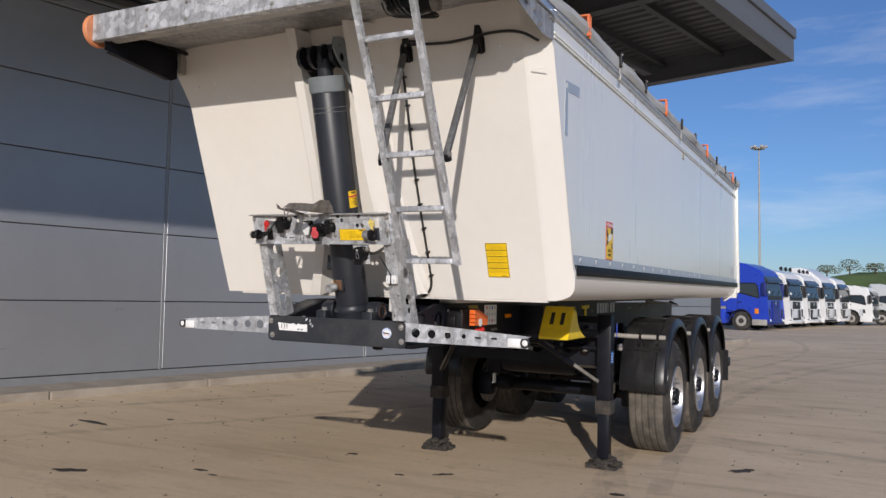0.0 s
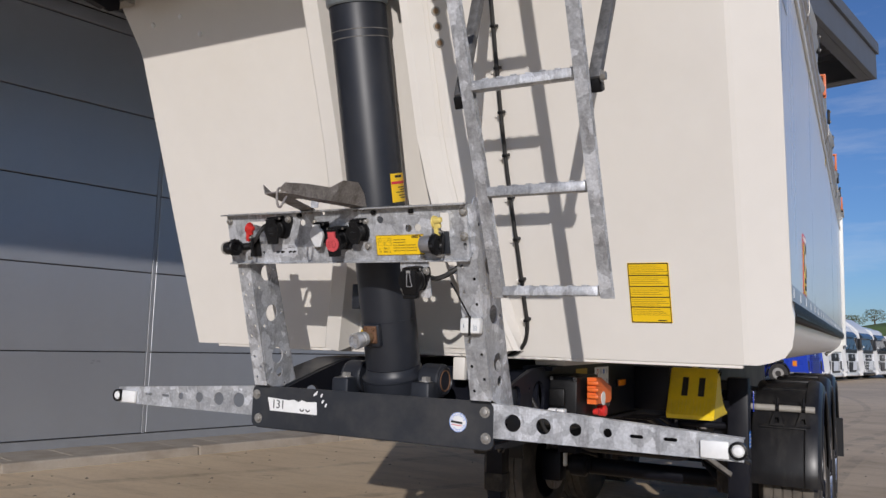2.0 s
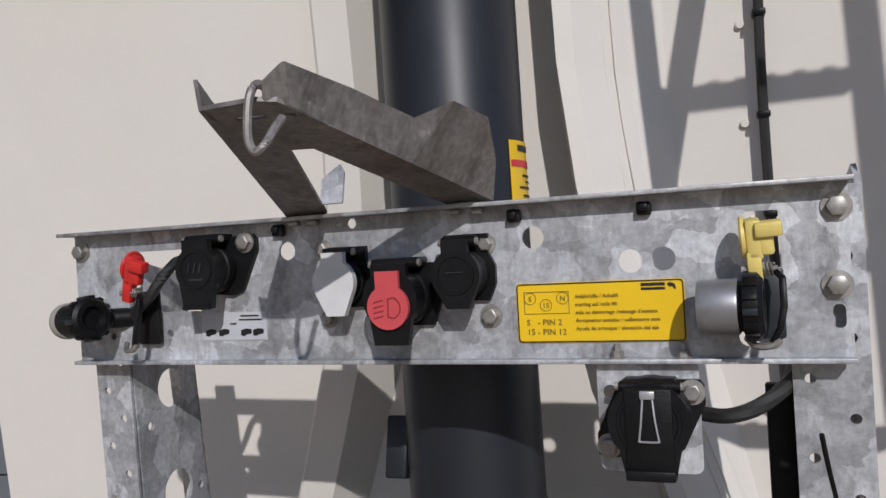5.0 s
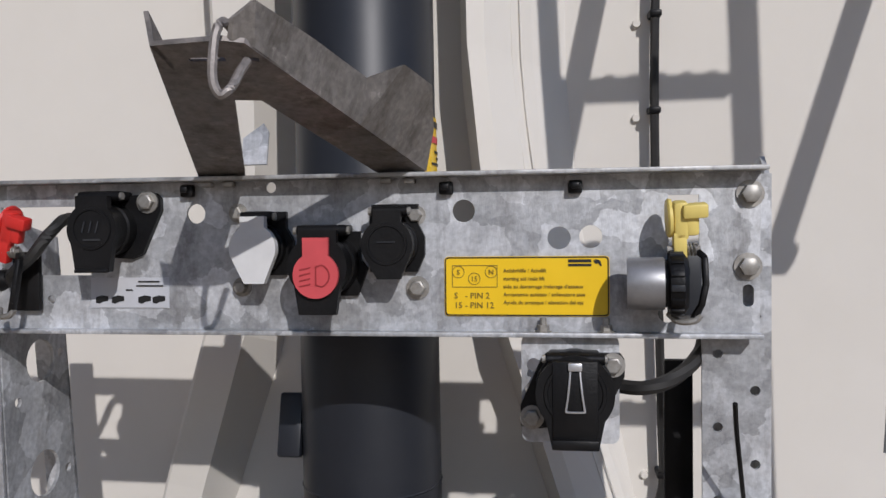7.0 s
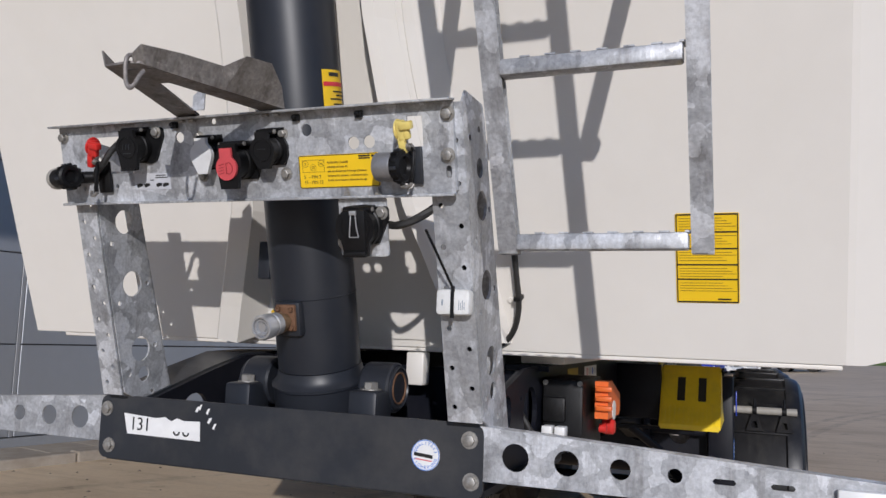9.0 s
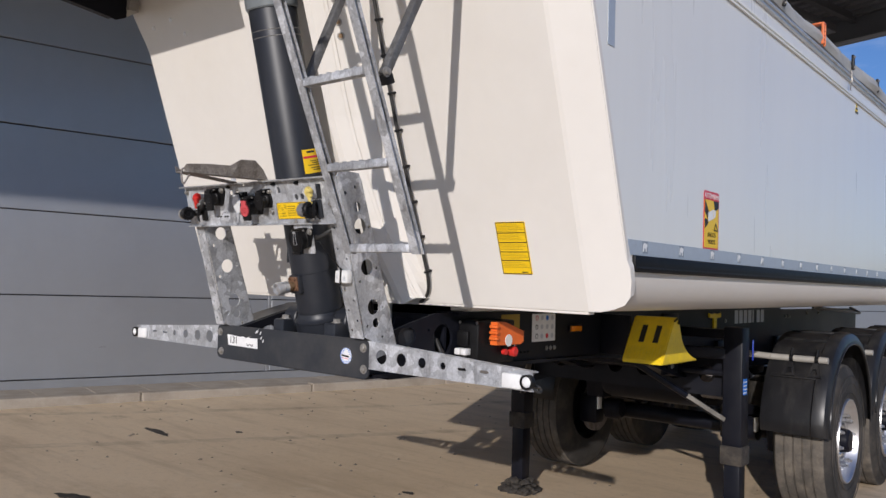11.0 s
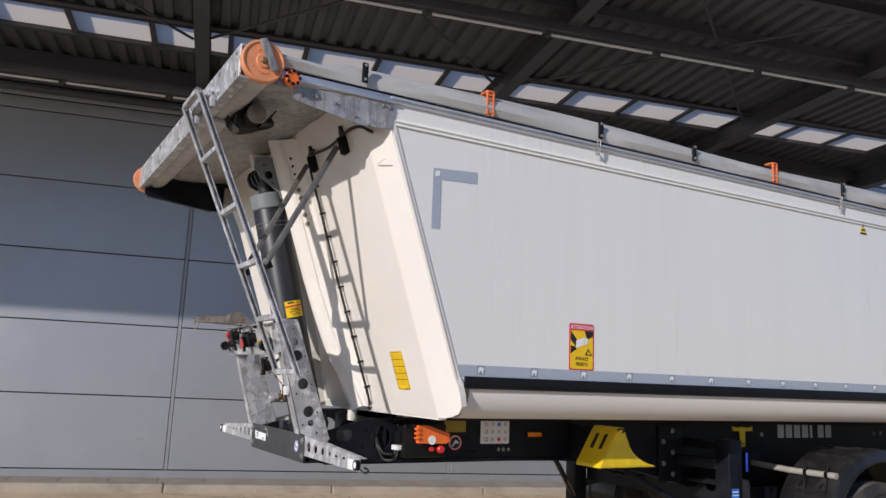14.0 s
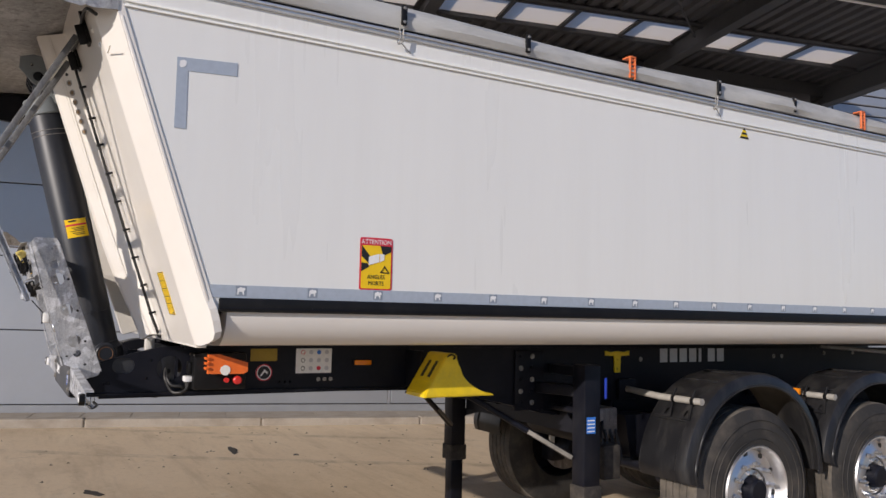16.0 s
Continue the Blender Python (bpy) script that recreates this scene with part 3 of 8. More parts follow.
def truck_wheel(parent, x, y, r=0.52):
    w = part("wheel", lathe(bmesh.new(), [(r * 0.55, 0), (r * 0.97, 0.02), (r, 0.07), (r, 0.25), (r * 0.97, 0.3)], (x, y - 0.15, r), (x, y + 0.15, r), 28), RUBBER, parent)
    part("rim", lathe(bmesh.new(), [(0.06, 0.05), (0.12, 0.05), (0.16, 0.0), (r * 0.56, 0.015), (r * 0.56, 0.06)], (x, y - 0.17, r), (x, y, r), 24), DULL_TUBE, w)
    return w


def truck(name, label, paint, roof, m, lamps=0, length=5.9, grille=GRILLE, slats=0, crew=False):
    """A parked tractor unit: nose towards +x, its right side towards -y."""
    t = tagged(new(name), label, "truck", "parked trucks")
    w = 1.22
    k = 0.86 if crew else 1.0
    up = [1.85 * k, 2.66 * k, 3.08 * k, 3.28 * k]
    cab = [(0.10, 0.42), (0.06, 0.62), (0.05, up[0]), (-0.09, up[1]), (-0.17, up[2]), (-0.34, up[3]), (-1.05, roof - 0.10), (-1.45, roof), (-2.15, roof - 0.02), (-2.25, 1.0), (-1.95, 1.0), (-1.8, 1.13), (-1.5, 1.25), (-1.2, 1.25), (-0.9, 1.13), (-0.75, 0.9), (-0.75, 0.42)]
    c = bmesh.new()
    prism(c, cab, -w, w, "y")
    bmesh.ops.bevel(c, geom=[e for e in c.edges if abs(e.verts[0].co.y - e.verts[1].co.y) < 0.01], offset=0.10, segments=3, affect="EDGES")
    body = part("cab", c, paint, t)
    for s in (-1, 1):
        pane = Matrix(((1, 0, 0, 0), (0, 0, s, s * (w + 0.012)), (0, 1, 0, 0), (0, 0, 0, 1)))
        o = [(-0.36, 1.78 * k), (-0.46, 2.45 * k), (-0.62, 2.58 * k), (-1.42, 2.58 * k), (-1.48, 2.5 * k), (-1.48, 2.08 * k), (-1.2, 2.0 * k)]
        win = part("side_window", holed(bmesh.new(), o, [], 0.03, pane), DARK_GLASS, body, smooth=False)
        part("window_frame", hose(bmesh.new(), [Vector((x, s * (w + 0.02), z)) for x, z in o + o[:1]], 0.028, 6, 1), GRILLE, win)
        if crew:
            part("rear_window", holed(bmesh.new(), rounded(-2.1, -1.62, 1.80, 2.22, 0.05), [], 0.03, pane), DARK_GLASS, body, smooth=False)
        part("door_seam", boxed(-1.56, -1.545, *sorted((s * w, s * (w + 0.006))), 1.15, 2.62 * k), GRILLE, body, smooth=False)
        part("door_handle", boxed(-1.50, -1.30, *sorted((s * w, s * (w + 0.03))), 1.52, 1.57, bevel=0.01), GRILLE, body)
        mi = boxed(-0.16, 0.06, *sorted((s * (w + 0.02), s * (w + 0.22))), 1.90 * k, 2.62 * k, bevel=0.05)
        part("mirror", mi, grille if slats == 9 else GRILLE, t)
        head = part("headlight", prism(bmesh.new(), [(-0.16, 0.74), (0.125, 0.74), (0.115, 0.92), (0.085, 1.16), (-0.02, 1.22)], s * 1.02, s * (w + 0.012)), TRUCK_GREY, t, "clear headlight")
        part("headlight_rim", boxed(-0.1, 0.128, *sorted((s * 0.94, s * 1.02)), 0.72, 1.2, bevel=0.02), GRILLE, head)
        part("fog_lamp", lathe(bmesh.new(), [(0.07, 0), (0.06, 0.02)], (0.14, s * 0.95, 0.58), (0.2, s * 0.95, 0.58), 12), LAMP_GLASS, t)
        part("side_skirt", boxed(-0.75, 0.05, s * w - 0.06, s * w + 0.03, 0.3, 0.62, bevel=0.03), DULL_TUBE if slats == 9 else paint, t)
        part("wheel_arch", hose(bmesh.new(), [Vector((-1.35 + 0.60 * math.cos(radians(i * 22.5)), s * (w + 0.01), 0.53 + 0.62 * math.sin(radians(i * 22.5)))) for i in range(9)], 0.05 if crew else 0.03, 6, 1), GRILLE, body)
        part("fuel_tank", rod(bmesh.new(), (-length + 1.7, s * 0.85, 0.72), (-2.3, s * 0.85, 0.72), 0.33, 20), paint if slats == 9 else DULL_TUBE, t)
        part("marker_lamp", boxed(-0.62, -0.40, s * w - 0.02, s * w + 0.035, 0.92, 1.20, bevel=0.02), AMBER if slats == 9 else GRILLE, t)
        truck_wheel(t, -1.35, s * 1.08)
        truck_wheel(t, -length + 0.9, s * 1.0)
    prism_ws = prism(bmesh.new(), [(-0.02, up[0] + 0.04), (-0.17, up[1]), (-0.065, up[1]), (0.075, up[0] + 0.04)], -1.10, 1.10, "y")
    ws = part("windscreen", prism_ws, DARK_GLASS, body)
    for y in (-0.6, 0.25):
        part("wiper", bar(bmesh.new(), (0.08, y, up[0] + 0.05), (0.03, y + 0.5, up[0] + 0.34), 0.02, 0.02), GRILLE, ws)
    # small white rectangle low on the windscreen
    part("windscreen_patch", boxed(-0.01, 0.05, -0.95, -0.75, up[0] + 0.14, up[0] + 0.30), PAPER, ws, smooth=False)
    part("scuttle", prism(bmesh.new(), [(0.0, up[0] - 0.16), (0.0, up[0] + 0.05), (0.085, up[0] + 0.05), (0.095, up[0] - 0.16)], -1.05, 1.05, "y"), GRILLE, body)
    part("sun_visor", prism(bmesh.new(), [(-0.20, up[2] - 0.06), (0.06, up[1] + 0.12), (0.10, up[1] - 0.04), (-0.10, up[1] + 0.02)], -1.14, 1.14, "y"), DARK_GLASS, body)
    gr = part("grille", prism(bmesh.new(), [(0.0, 1.20), (0.0, up[0] - 0.22), (0.085, up[0] - 0.22), (0.10, 1.20)], -0.60, 0.60, "y"), grille, body)
    part("emblem", lathe(bmesh.new(), [(0.10, 0), (0.08, 0.02)], (0.10, 0, up[0] - 0.36), (0.2, 0, up[0] - 0.36), 14), ALU, gr)
    low = part("lower_grille", prism(bmesh.new(), [(0.02, 0.56), (0.02, 1.14), (0.125, 1.14), (0.14, 0.56)], -0.56, 0.56, "y"), grille, body)
    for i in range(max(slats, 4)):
        z = 0.62 + i * (up[0] - 0.92) / max(slats, 4)
        part("grille_slat", boxed(0.09, 0.155, -0.58, 0.58, z, z + 0.045, bevel=0.01), paint if slats else GRILLE, gr, smooth=False)
    part("bumper", boxed(-0.05, 0.15, -w, w, 0.34, 0.5, bevel=0.04), GRILLE if crew else grille if slats else paint, t)
    if lamps:
        part("lamp_bar", rod(bmesh.new(), (-0.55, -0.95, up[3] + 0.22), (-0.55, 0.95, up[3] + 0.22), 0.03, 8), ALU, t)
    for i in range(lamps):
        y = -0.8 + i * 1.6 / max(lamps - 1, 1)
        part("roof_lamp", lathe(bmesh.new(), [(0.09, 0), (0.13, 0.06), (0.13, 0.12), (0.11, 0.13)], (-0.60, y, up[3] + 0.28), (-0.40, y, up[3] + 0.28), 12), GRILLE, t)
    fr = bmesh.new()
    for s in (-1, 1):
        box(fr, -length, -2.0, s * 0.42 - 0.04, s * 0.42 + 0.04, 0.75, 1.0)
    box(fr, -length, -length + 0.2, -0.46, 0.46, 0.8, 1.0)
    part("frame", fr, paint if slats == 9 else CHASSIS, t, smooth=False)
    if slats == 9:
        part("chassis_fairing", boxed(-3.6, -2.25, -1.2, 1.2, 0.35, 1.15, bevel=0.05), paint, t)
        part("deflector", prism(bmesh.new(), [(-2.15, roof - 0.1), (-2.75, roof + 0.0), (-2.75, 1.3), (-2.15, 1.3)], -1.19, 1.19, "y"), paint, t)
    t.matrix_world = m
    return t


HEAD = -14
truck("truck", "blue tractor unit parked side by side with white trucks", BLUE_PAINT, 3.72, pose(-4.15, 46.6, 0, 0, 0, HEAD), grille=material("blue_grille", (0.012, 0.022, 0.14), 0.4), slats=9)
for i, (x, y, roof, lamps, lab) in enumerate(((-3.39, 51.0, 3.55, 3, "white tractor unit with roof lamps and a black grille"), (-2.66, 55.0, 3.55, 3, "white tractor unit with roof lamps and a black grille"),
                                              (-1.82, 59.2, 3.95, 0, "white high-roofed tractor unit with a slatted grille"), (-1.03, 63.4, 3.6, 0, "white tractor unit with a dark sun visor"),
                                              (0.95, 66.0, 2.95, 0, "white tipper truck with a low day cab"), (3.0, 69.0, 3.15, 0, "white construction truck with dark roof box"))):
    truck("truck", lab, TRUCK_WHITE if i != 5 else TRUCK_GREY, roof, pose(x, y, 0, 0, 0, HEAD if i < 4 else HEAD + 4), lamps, slats=5 if i == 2 else 0, crew=i > 3)

# tall floodlight mast
mast = tagged(new("floodlight_mast"), "tall slim grey steel floodlight mast", "light mast")
part("pole", lathe(bmesh.new(), [(0.22, 0), (0.08, 26)], (-13.6, 130, 0), (-13.6, 130, 26), 12), DULL_TUBE, mast)
part("crown", lathe(bmesh.new(), [(0.9, 0), (0.9, 0.12)], (-13.6, 130, 25.6), (-13.6, 130, 26), 14), DULL_TUBE, mast)
for i in range(6):
    a = i * math.pi / 3
    part("floodlight", boxed(-13.6 + 1.0 * math.cos(a) - 0.25, -13.6 + 1.0 * math.cos(a) + 0.25, 130 + math.sin(a) - 0.25, 130 + math.sin(a) + 0.25, 25.75, 26.1, bevel=0.05), DULL_TUBE, mast)

GRASS = material("bank_grass", (0.11, 0.165, 0.035), 0.9, vary=0.4, scale=0.25, fine=3, bump=0.3)
LEAF = material("bush_leaves", (0.105, 0.12, 0.055), 0.8, vary=0.35, scale=2, fine=20)
BARK = material("bark", (0.1, 0.08, 0.06), 0.9, vary=0.3, scale=8)
bm = bmesh.new()
rows = []
for j in range(5):
    y = (118, 130, 142, 160, 200)[j]
    rows.append([bm.verts.new((-12 + i * 6.0, y, (-0.05, 3.9, 6.4, 7.5, 7.7)[j] * min(1.0, 0.75 + i * 0.15) + (0.25 * math.sin(i * 1.7 + j) if j else 0))) for i in range(24)])
for a, b in zip(rows, rows[1:]):
    for i in range(23):
        bm.faces.new((a[i], a[i + 1], b[i + 1], b[i]))
tagged(link("grass_bank", bm, GRASS), "green grassy bank behind the parked trucks", "grass bank", kind="structure")


def bush(x, y, z, h, r, seed):
    rnd = random.Random(seed)
    t = tagged(new("tree"), "bare-topped scrubby tree on the grassy bank", "tree", "trees on the bank")
    bm = bmesh.new()
    lathe(bm, [(0.14, 0), (0.06, h * 0.6)], (0, 0, 0), (0, 0, h), 7)
    for i in range(7):
        a = rnd.uniform(0, 6.28)
        p = Vector((0, 0, h * rnd.uniform(0.25, 0.5)))
        rod(bm, p, p + Vector((math.cos(a) * r * 0.7, math.sin(a) * r * 0.7, h * rnd.uniform(0.25, 0.45))), 0.05, 5, 0.015)
    part("trunk", bm, BARK, t)
    bm = bmesh.new()
    for i in range(560):
        a, q, hh = rnd.uniform(0, 6.28), rnd.random() ** 0.5, rnd.random()
        c = Vector((math.cos(a) * q * r * (1.1 - 0.55 * hh), math.sin(a) * q * r * (1.1 - 0.55 * hh), h * (0.25 + 0.78 * hh)))
        s = rnd.uniform(0.07, 0.16)
        u = Vector((rnd.gauss(0, 1), rnd.gauss(0, 1), rnd.gauss(0, 1))).normalized()
        v = u.orthogonal().normalized()
        w = u.cross(v)
        bm.faces.new([bm.verts.new(c + s * k) for k in (v, w * 0.6, -v, -w * 0.6)])
    part("crown", bm, LEAF, t, smooth=False)
    t.matrix_world = pose(x, y, z + 1.1)
    return t


for i, (x, y, z, h, r) in enumerate(((-9.5, 150, 4.0, 2.2, 2.4), (-5.0, 152, 5.4, 1.9, 2.2), (-1.5, 155, 5.8, 2.6, 2.3), (2.4, 150, 5.8, 1.7, 2.2), (6.8, 152, 5.9, 2.4, 2.4), (12, 155, 6.0, 1.9, 2.6), (18, 158, 6.1, 2.2, 2.4))):
    bush(x, y, z, h, r, 40 + i)



# ---- the tipper semi-trailer ----
# Trailer frame: x to its far side from the warehouse, y towards its rear, z up; it stands slightly tail-high.
TRAILER = pose(-2.685, 4.2, 0, 0.7, 0.8, 0.89)
trailer = tagged(new("semi_trailer"), "cream-white tipper semi-trailer with grey tarpaulin, parked on its landing legs", "trailer")
trailer.matrix_world = TRAILER
HALF = 1.24


def face_y(z):
    """The raked front wall: its y at height z."""
    return -0.345 * (z - 1.435)


FACE_TILT = math.atan(0.345)
# on_face(x, z) places flat things on the front wall: x across, y up the slope, z out of the wall.
FACE_UP = Vector((0, -math.sin(FACE_TILT), math.cos(FACE_TILT)))
FACE_OUT = Vector((0, -math.cos(FACE_TILT), -math.sin(FACE_TILT)))


def on_face(x, z, out=0.0):
    p = Vector((x, face_y(z), z)) + FACE_OUT * out
    m = Matrix((Vector((1, 0, 0)), FACE_UP, FACE_OUT)).transposed().to_4x4()
    return Matrix.Translation(p) @ m


def on_side(y, z, x=HALF):
    """Flat things on the side wall: local x rearwards, local y up, local z outwards."""
    return Matrix(((0, 0, 1, x), (1, 0, 0, y), (0, 1, 0, z), (0, 0, 0, 1)))


# body: side walls
def side_wall(s):
    bm = bmesh.new()
    prism(bm, [(0.012, 1.60), (-0.447, 2.93), (7.40, 2.93), (7.68, 1.60)], s * (HALF - 0.05), s * HALF)
    return part("side_wall", bm, WHITE, trailer, "smooth white aluminium side wall", smooth=False)


WALL_R, WALL_L = side_wall(1), side_wall(-1)
for s, w in ((1, WALL_R), (-1, WALL_L)):
    for z0, z1 in ((2.840, 2.851), (2.861, 2.873)):
        part("moulding", boxed(min(s * HALF, s * (HALF + 0.012)), max(s * HALF, s * (HALF + 0.012)), -0.38, 7.4, z0, z1, bevel=0.003), WHITE, w)
    # rounded lower edge of the half-pipe body
    prof = [(HALF - 0.012, 1.60)]
    for i in range(11):
        a = radians(0 + 90 * i / 10)
        prof.append((HALF - 0.012 - 0.15 + 0.15 * math.cos(a), 1.595 - 0.155 * math.sin(a)))
    prof += [(0.0, 1.44), (0.0, 1.47), (0.9, 1.47), (HALF - 0.08, 1.60)]
    bm = bmesh.new()
    prism(bm, [(s * x, z) for x, z in prof], 0.10, 7.66, "y")
    part("lower_body_shell", bm, CREAM, trailer, "rounded cream-painted lower edge of the body")
    bm = bmesh.new()
    a, b = sorted((s * (HALF - 0.02), s * (HALF + 0.014)))
    box(bm, a, b, 0.06, 7.67, 1.592, 1.652, 0.006)
    rub = part("rub_rail", bm, BLACK, trailer, "black rubber rub rail along the body")
    a, b = sorted((s * (HALF + 0.014), s * (HALF + 0.018)))
    part("rail_lip", boxed(a, b, 0.06, 7.67, 1.606, 1.612), CHASSIS, rub, smooth=False)
    a, b = sorted((s * HALF, s * (HALF + 0.004)))
    tape = part("reflective_strip", boxed(a, b, 0.02, 7.66, 1.653, 1.708), REFLEX, trailer, "silver reflective marking tape", smooth=False)
    if s > 0:
        for i in range(23):
            y = 0.153 + i * 0.3267
            em = part("tape_emblem", holed(bmesh.new(), [(-0.024, -0.022), (0.024, -0.022), (0.024, 0.022), (-0.024, 0.022)], [], 0.0008, on_side(y, 1.684, HALF + 0.0048)), EMBLEM, tape, smooth=False)
            part("emblem_shape", holed(bmesh.new(), [(-0.017, -0.016), (-0.012, -0.016), (-0.008, -0.003), (0.005, -0.004), (0.008, -0.016), (0.013, -0.016), (0.012, 0.0), (0.019, 0.005), (0.015, 0.014), (0.006, 0.013), (-0.002, 0.017), (-0.016, 0.010)], [], 0.0008, on_side(y, 1.684, HALF + 0.0056)), PAPER, em, smooth=False)
    # top rail and tarpaulin edge
    a, b = sorted((s * (HALF - 0.05), s * (HALF + 0.016)))
    bm = bmesh.new()
    box(bm, a, b, -0.42, 7.42, 2.950, 2.980, 0.006)
    box(bm, *sorted((s * (HALF + 0.005), s * (HALF + 0.03))), -0.42, 7.42, 2.966, 2.979, 0.004)
    part("top_rail", bm, ALU, trailer, "scuffed aluminium top rail")
    part("upper_edge", boxed(*sorted((s * (HALF - 0.05), s * (HALF - 0.002))), -0.40, 7.40, 2.93, 2.951), WHITE, w, smooth=False)
    part("rope_groove", boxed(*sorted((s * (HALF - 0.03), s * (HALF + 0.012))), -1.0, 7.42, 2.980, 2.998), BLACK, trailer, smooth=False)

# body: front wall with folded edges
bm = bmesh.new()
rows = []
for z, xl, xr in ((1.443, -1.268, 1.145), (1.453, -1.268, 1.185), (1.470, -1.268, 1.222), (1.50, -1.269, 1.243), (1.55, -1.269, 1.252), (1.60, -1.270, 1.254), (1.64, -1.27, 1.247), (1.7, -1.271, 1.245), (2.0, -1.274, 1.245), (2.3, -1.276, 1.245), (2.66, -1.278, 1.245), (2.70, -1.286, 1.246), (2.86, -1.34, 1.246), (2.965, -1.34, 1.246), (3.03, -1.34, 1.246)):
    y = face_y(z)
    rows.append([(xl, y, z), (-1.0, y, z), (1.105, y, z), (1.12, y + 0.005, z), (xr, y + 0.005 + (xr - 1.12) * 0.53, z)])
sheet(bm, rows, (0, 0.03, 0.01))
front = part("front_wall", bm, CREAM, trailer, "cream-painted raked front wall", smooth=False)
# turned flange under the front wall
part("lower_flange", boxed(-1.155, 1.10, 0.004, 0.05, 1.431, 1.446, bevel=0.004), CREAM, front)
for s in (-1, 1):
    if s < 0:
        continue
    p, q = Vector((s * 1.243, face_y(1.62) + 0.083, 1.62)), Vector((s * 1.243, face_y(2.80) + 0.083, 2.80))
    part("corner_seam", bar(bmesh.new(), p, q, 0.012, 0.014, (0, 1, 0), 0.004), CREAM, front)
part("kink_ledge", moved(boxed(-0.03, 0.06, -0.0015, 0.0015, -0.004, 0.0015), on_face(1.17, 2.665) @ pose(0, 0, 0, 0, 0, 4)), CREAM, front, smooth=False)
# dimples and rivets near the left edge
for x, z in ((-1.18, 2.78), (-1.02, 2.79), (-0.93, 2.71), (1.05, 2.72), (0.98, 2.80)):
    m = on_face(x, z)
    part("rivet_cap", lathe(bmesh.new(), [(0.012, 0), (0.009, 0.006), (0.004, 0.008)], m.translation, m.translation + FACE_OUT, 10), PAPER, front)

# raised column in the middle of the front wall, behind the ram
# z, warehouse-side foot, its front edge, other front edge, seam, foot, depth
COLUMN = ((3.0, -0.345, -0.33, 0.10, 0.15, 0.235, 0.125), (2.5, -0.345, -0.33, 0.10, 0.15, 0.235, 0.125), (2.2, -0.345, -0.33, 0.10, 0.151, 0.236, 0.125), (2.03, -0.352, -0.335, 0.115, 0.168, 0.25, 0.125),
          (1.90, -0.368, -0.345, 0.132, 0.188, 0.268, 0.123), (1.78, -0.398, -0.36, 0.152, 0.21, 0.288, 0.12), (1.66, -0.452, -0.395, 0.19, 0.25, 0.315, 0.11), (1.53, -0.502, -0.43, 0.23, 0.292, 0.342, 0.10), (1.462, -0.533, -0.46, 0.26, 0.315, 0.35, 0.088))
bm = bmesh.new()
rows = []
for z, lf, le, re, seam, rf, d in COLUMN:
    y = face_y(z)
    e = z - 0.028 if z < 1.47 else z
    lf += 0.02 * min(1, max(0, (1.9 - z) / 0.2))
    rows.append([(lf + 0.012, y + 0.002, z), (lf + 0.03, y - d, e + 0.01), (lf + 0.036, y - d - 0.004, e + 0.01), (lf + 0.098, y - d, e), (lf + 0.125, y - 0.006, z), (re - 0.035, y - 0.006, z), (re - 0.014, y - d, e), (re + 0.012, y - d * 0.93, e), (seam, y - d * 0.62, z), (seam + 0.03, y - d * 0.36, z), (rf, y + 0.002, z)])
column = part("ram_column", sheet(bm, rows, (0, 0.012, 0)), CREAM, front, "two raised cream-painted rails behind the ram", smooth=False)
for k in (0, 0.014):
    part("column_seam", hose(bmesh.new(), [(c[4] + k, face_y(c[0]) - c[6] * (0.62 - 15 * k * (c[5] - c[4]) / 0.085 * 0.35), c[0]) for c in COLUMN], 0.0016, 6, 3), CREAM, column)


def column_hole(z, big):
    p, d = Vector((0.1805, face_y(z) - 0.045, z)), Vector((0.69, -0.70, -0.2)).normalized()
    if big:
        part("grommet", lathe(bmesh.new(), [(0.016, 0), (0.016, 0.003), (0.011, 0.004), (0.010, 0.001)], p, p + d, 16), DULL_TUBE, column)
        part("grommet_core", lathe(bmesh.new(), [(0.0095, 0), (0.0095, 0.003)], p, p + d, 12), BRASS, column)
    else:
        part("plug_hole", lathe(bmesh.new(), [(0.0085, 0), (0.0085, 0.0025)], p, p + d, 14), INK, column)


for i, z in enumerate((2.89, 2.845, 2.80, 2.757, 2.708, 2.66, 2.611, 2.563, 2.511)):
    column_hole(z, i >= 3)

# body rear end and tailgate frame
part("tailgate", prism(bmesh.new(), [(7.40, 2.96), (7.44, 2.96), (7.72, 1.50), (7.62, 1.44)], -HALF, HALF), WHITE, trailer, smooth=False)
for s in (-1, 1):
    bm = bmesh.new()
    bar(bm, (s * (HALF + 0.005), 7.70, 1.52), (s * (HALF + 0.005), 7.42, 3.0), 0.06, 0.07, (0, 1, 0), 0.01)
    bar(bm, (s * (HALF + 0.005), 7.70, 1.54), (s * (HALF - 0.18), 7.62, 1.40), 0.05, 0.06, (0, 1, 0), 0.01)
    part("rear_post", bm, WHITE, trailer)
# small cream block just below the front wall's lower edge
part("cream_block", boxed(0.078, 0.128, -0.05, -0.004, 1.345, 1.430, bevel=0.006), CREAM, front)
bm = bmesh.new()
lathe(bm, [(0.05, 0), (0.05, 0.07)], (HALF - 0.02, 7.43, 3.04), (HALF + 0.06, 7.43, 3.04), 14)
box(bm, HALF - 0.04, HALF + 0.03, 7.36, 7.5, 2.97, 3.1, 0.01)
part("rear_tarp_bracket", bm, ZINC_DULL, trailer)
part("floor", boxed(-1.0, 1.0, 0.12, 7.6, 1.48, 1.52), ZINC_DULL, trailer, smooth=False)

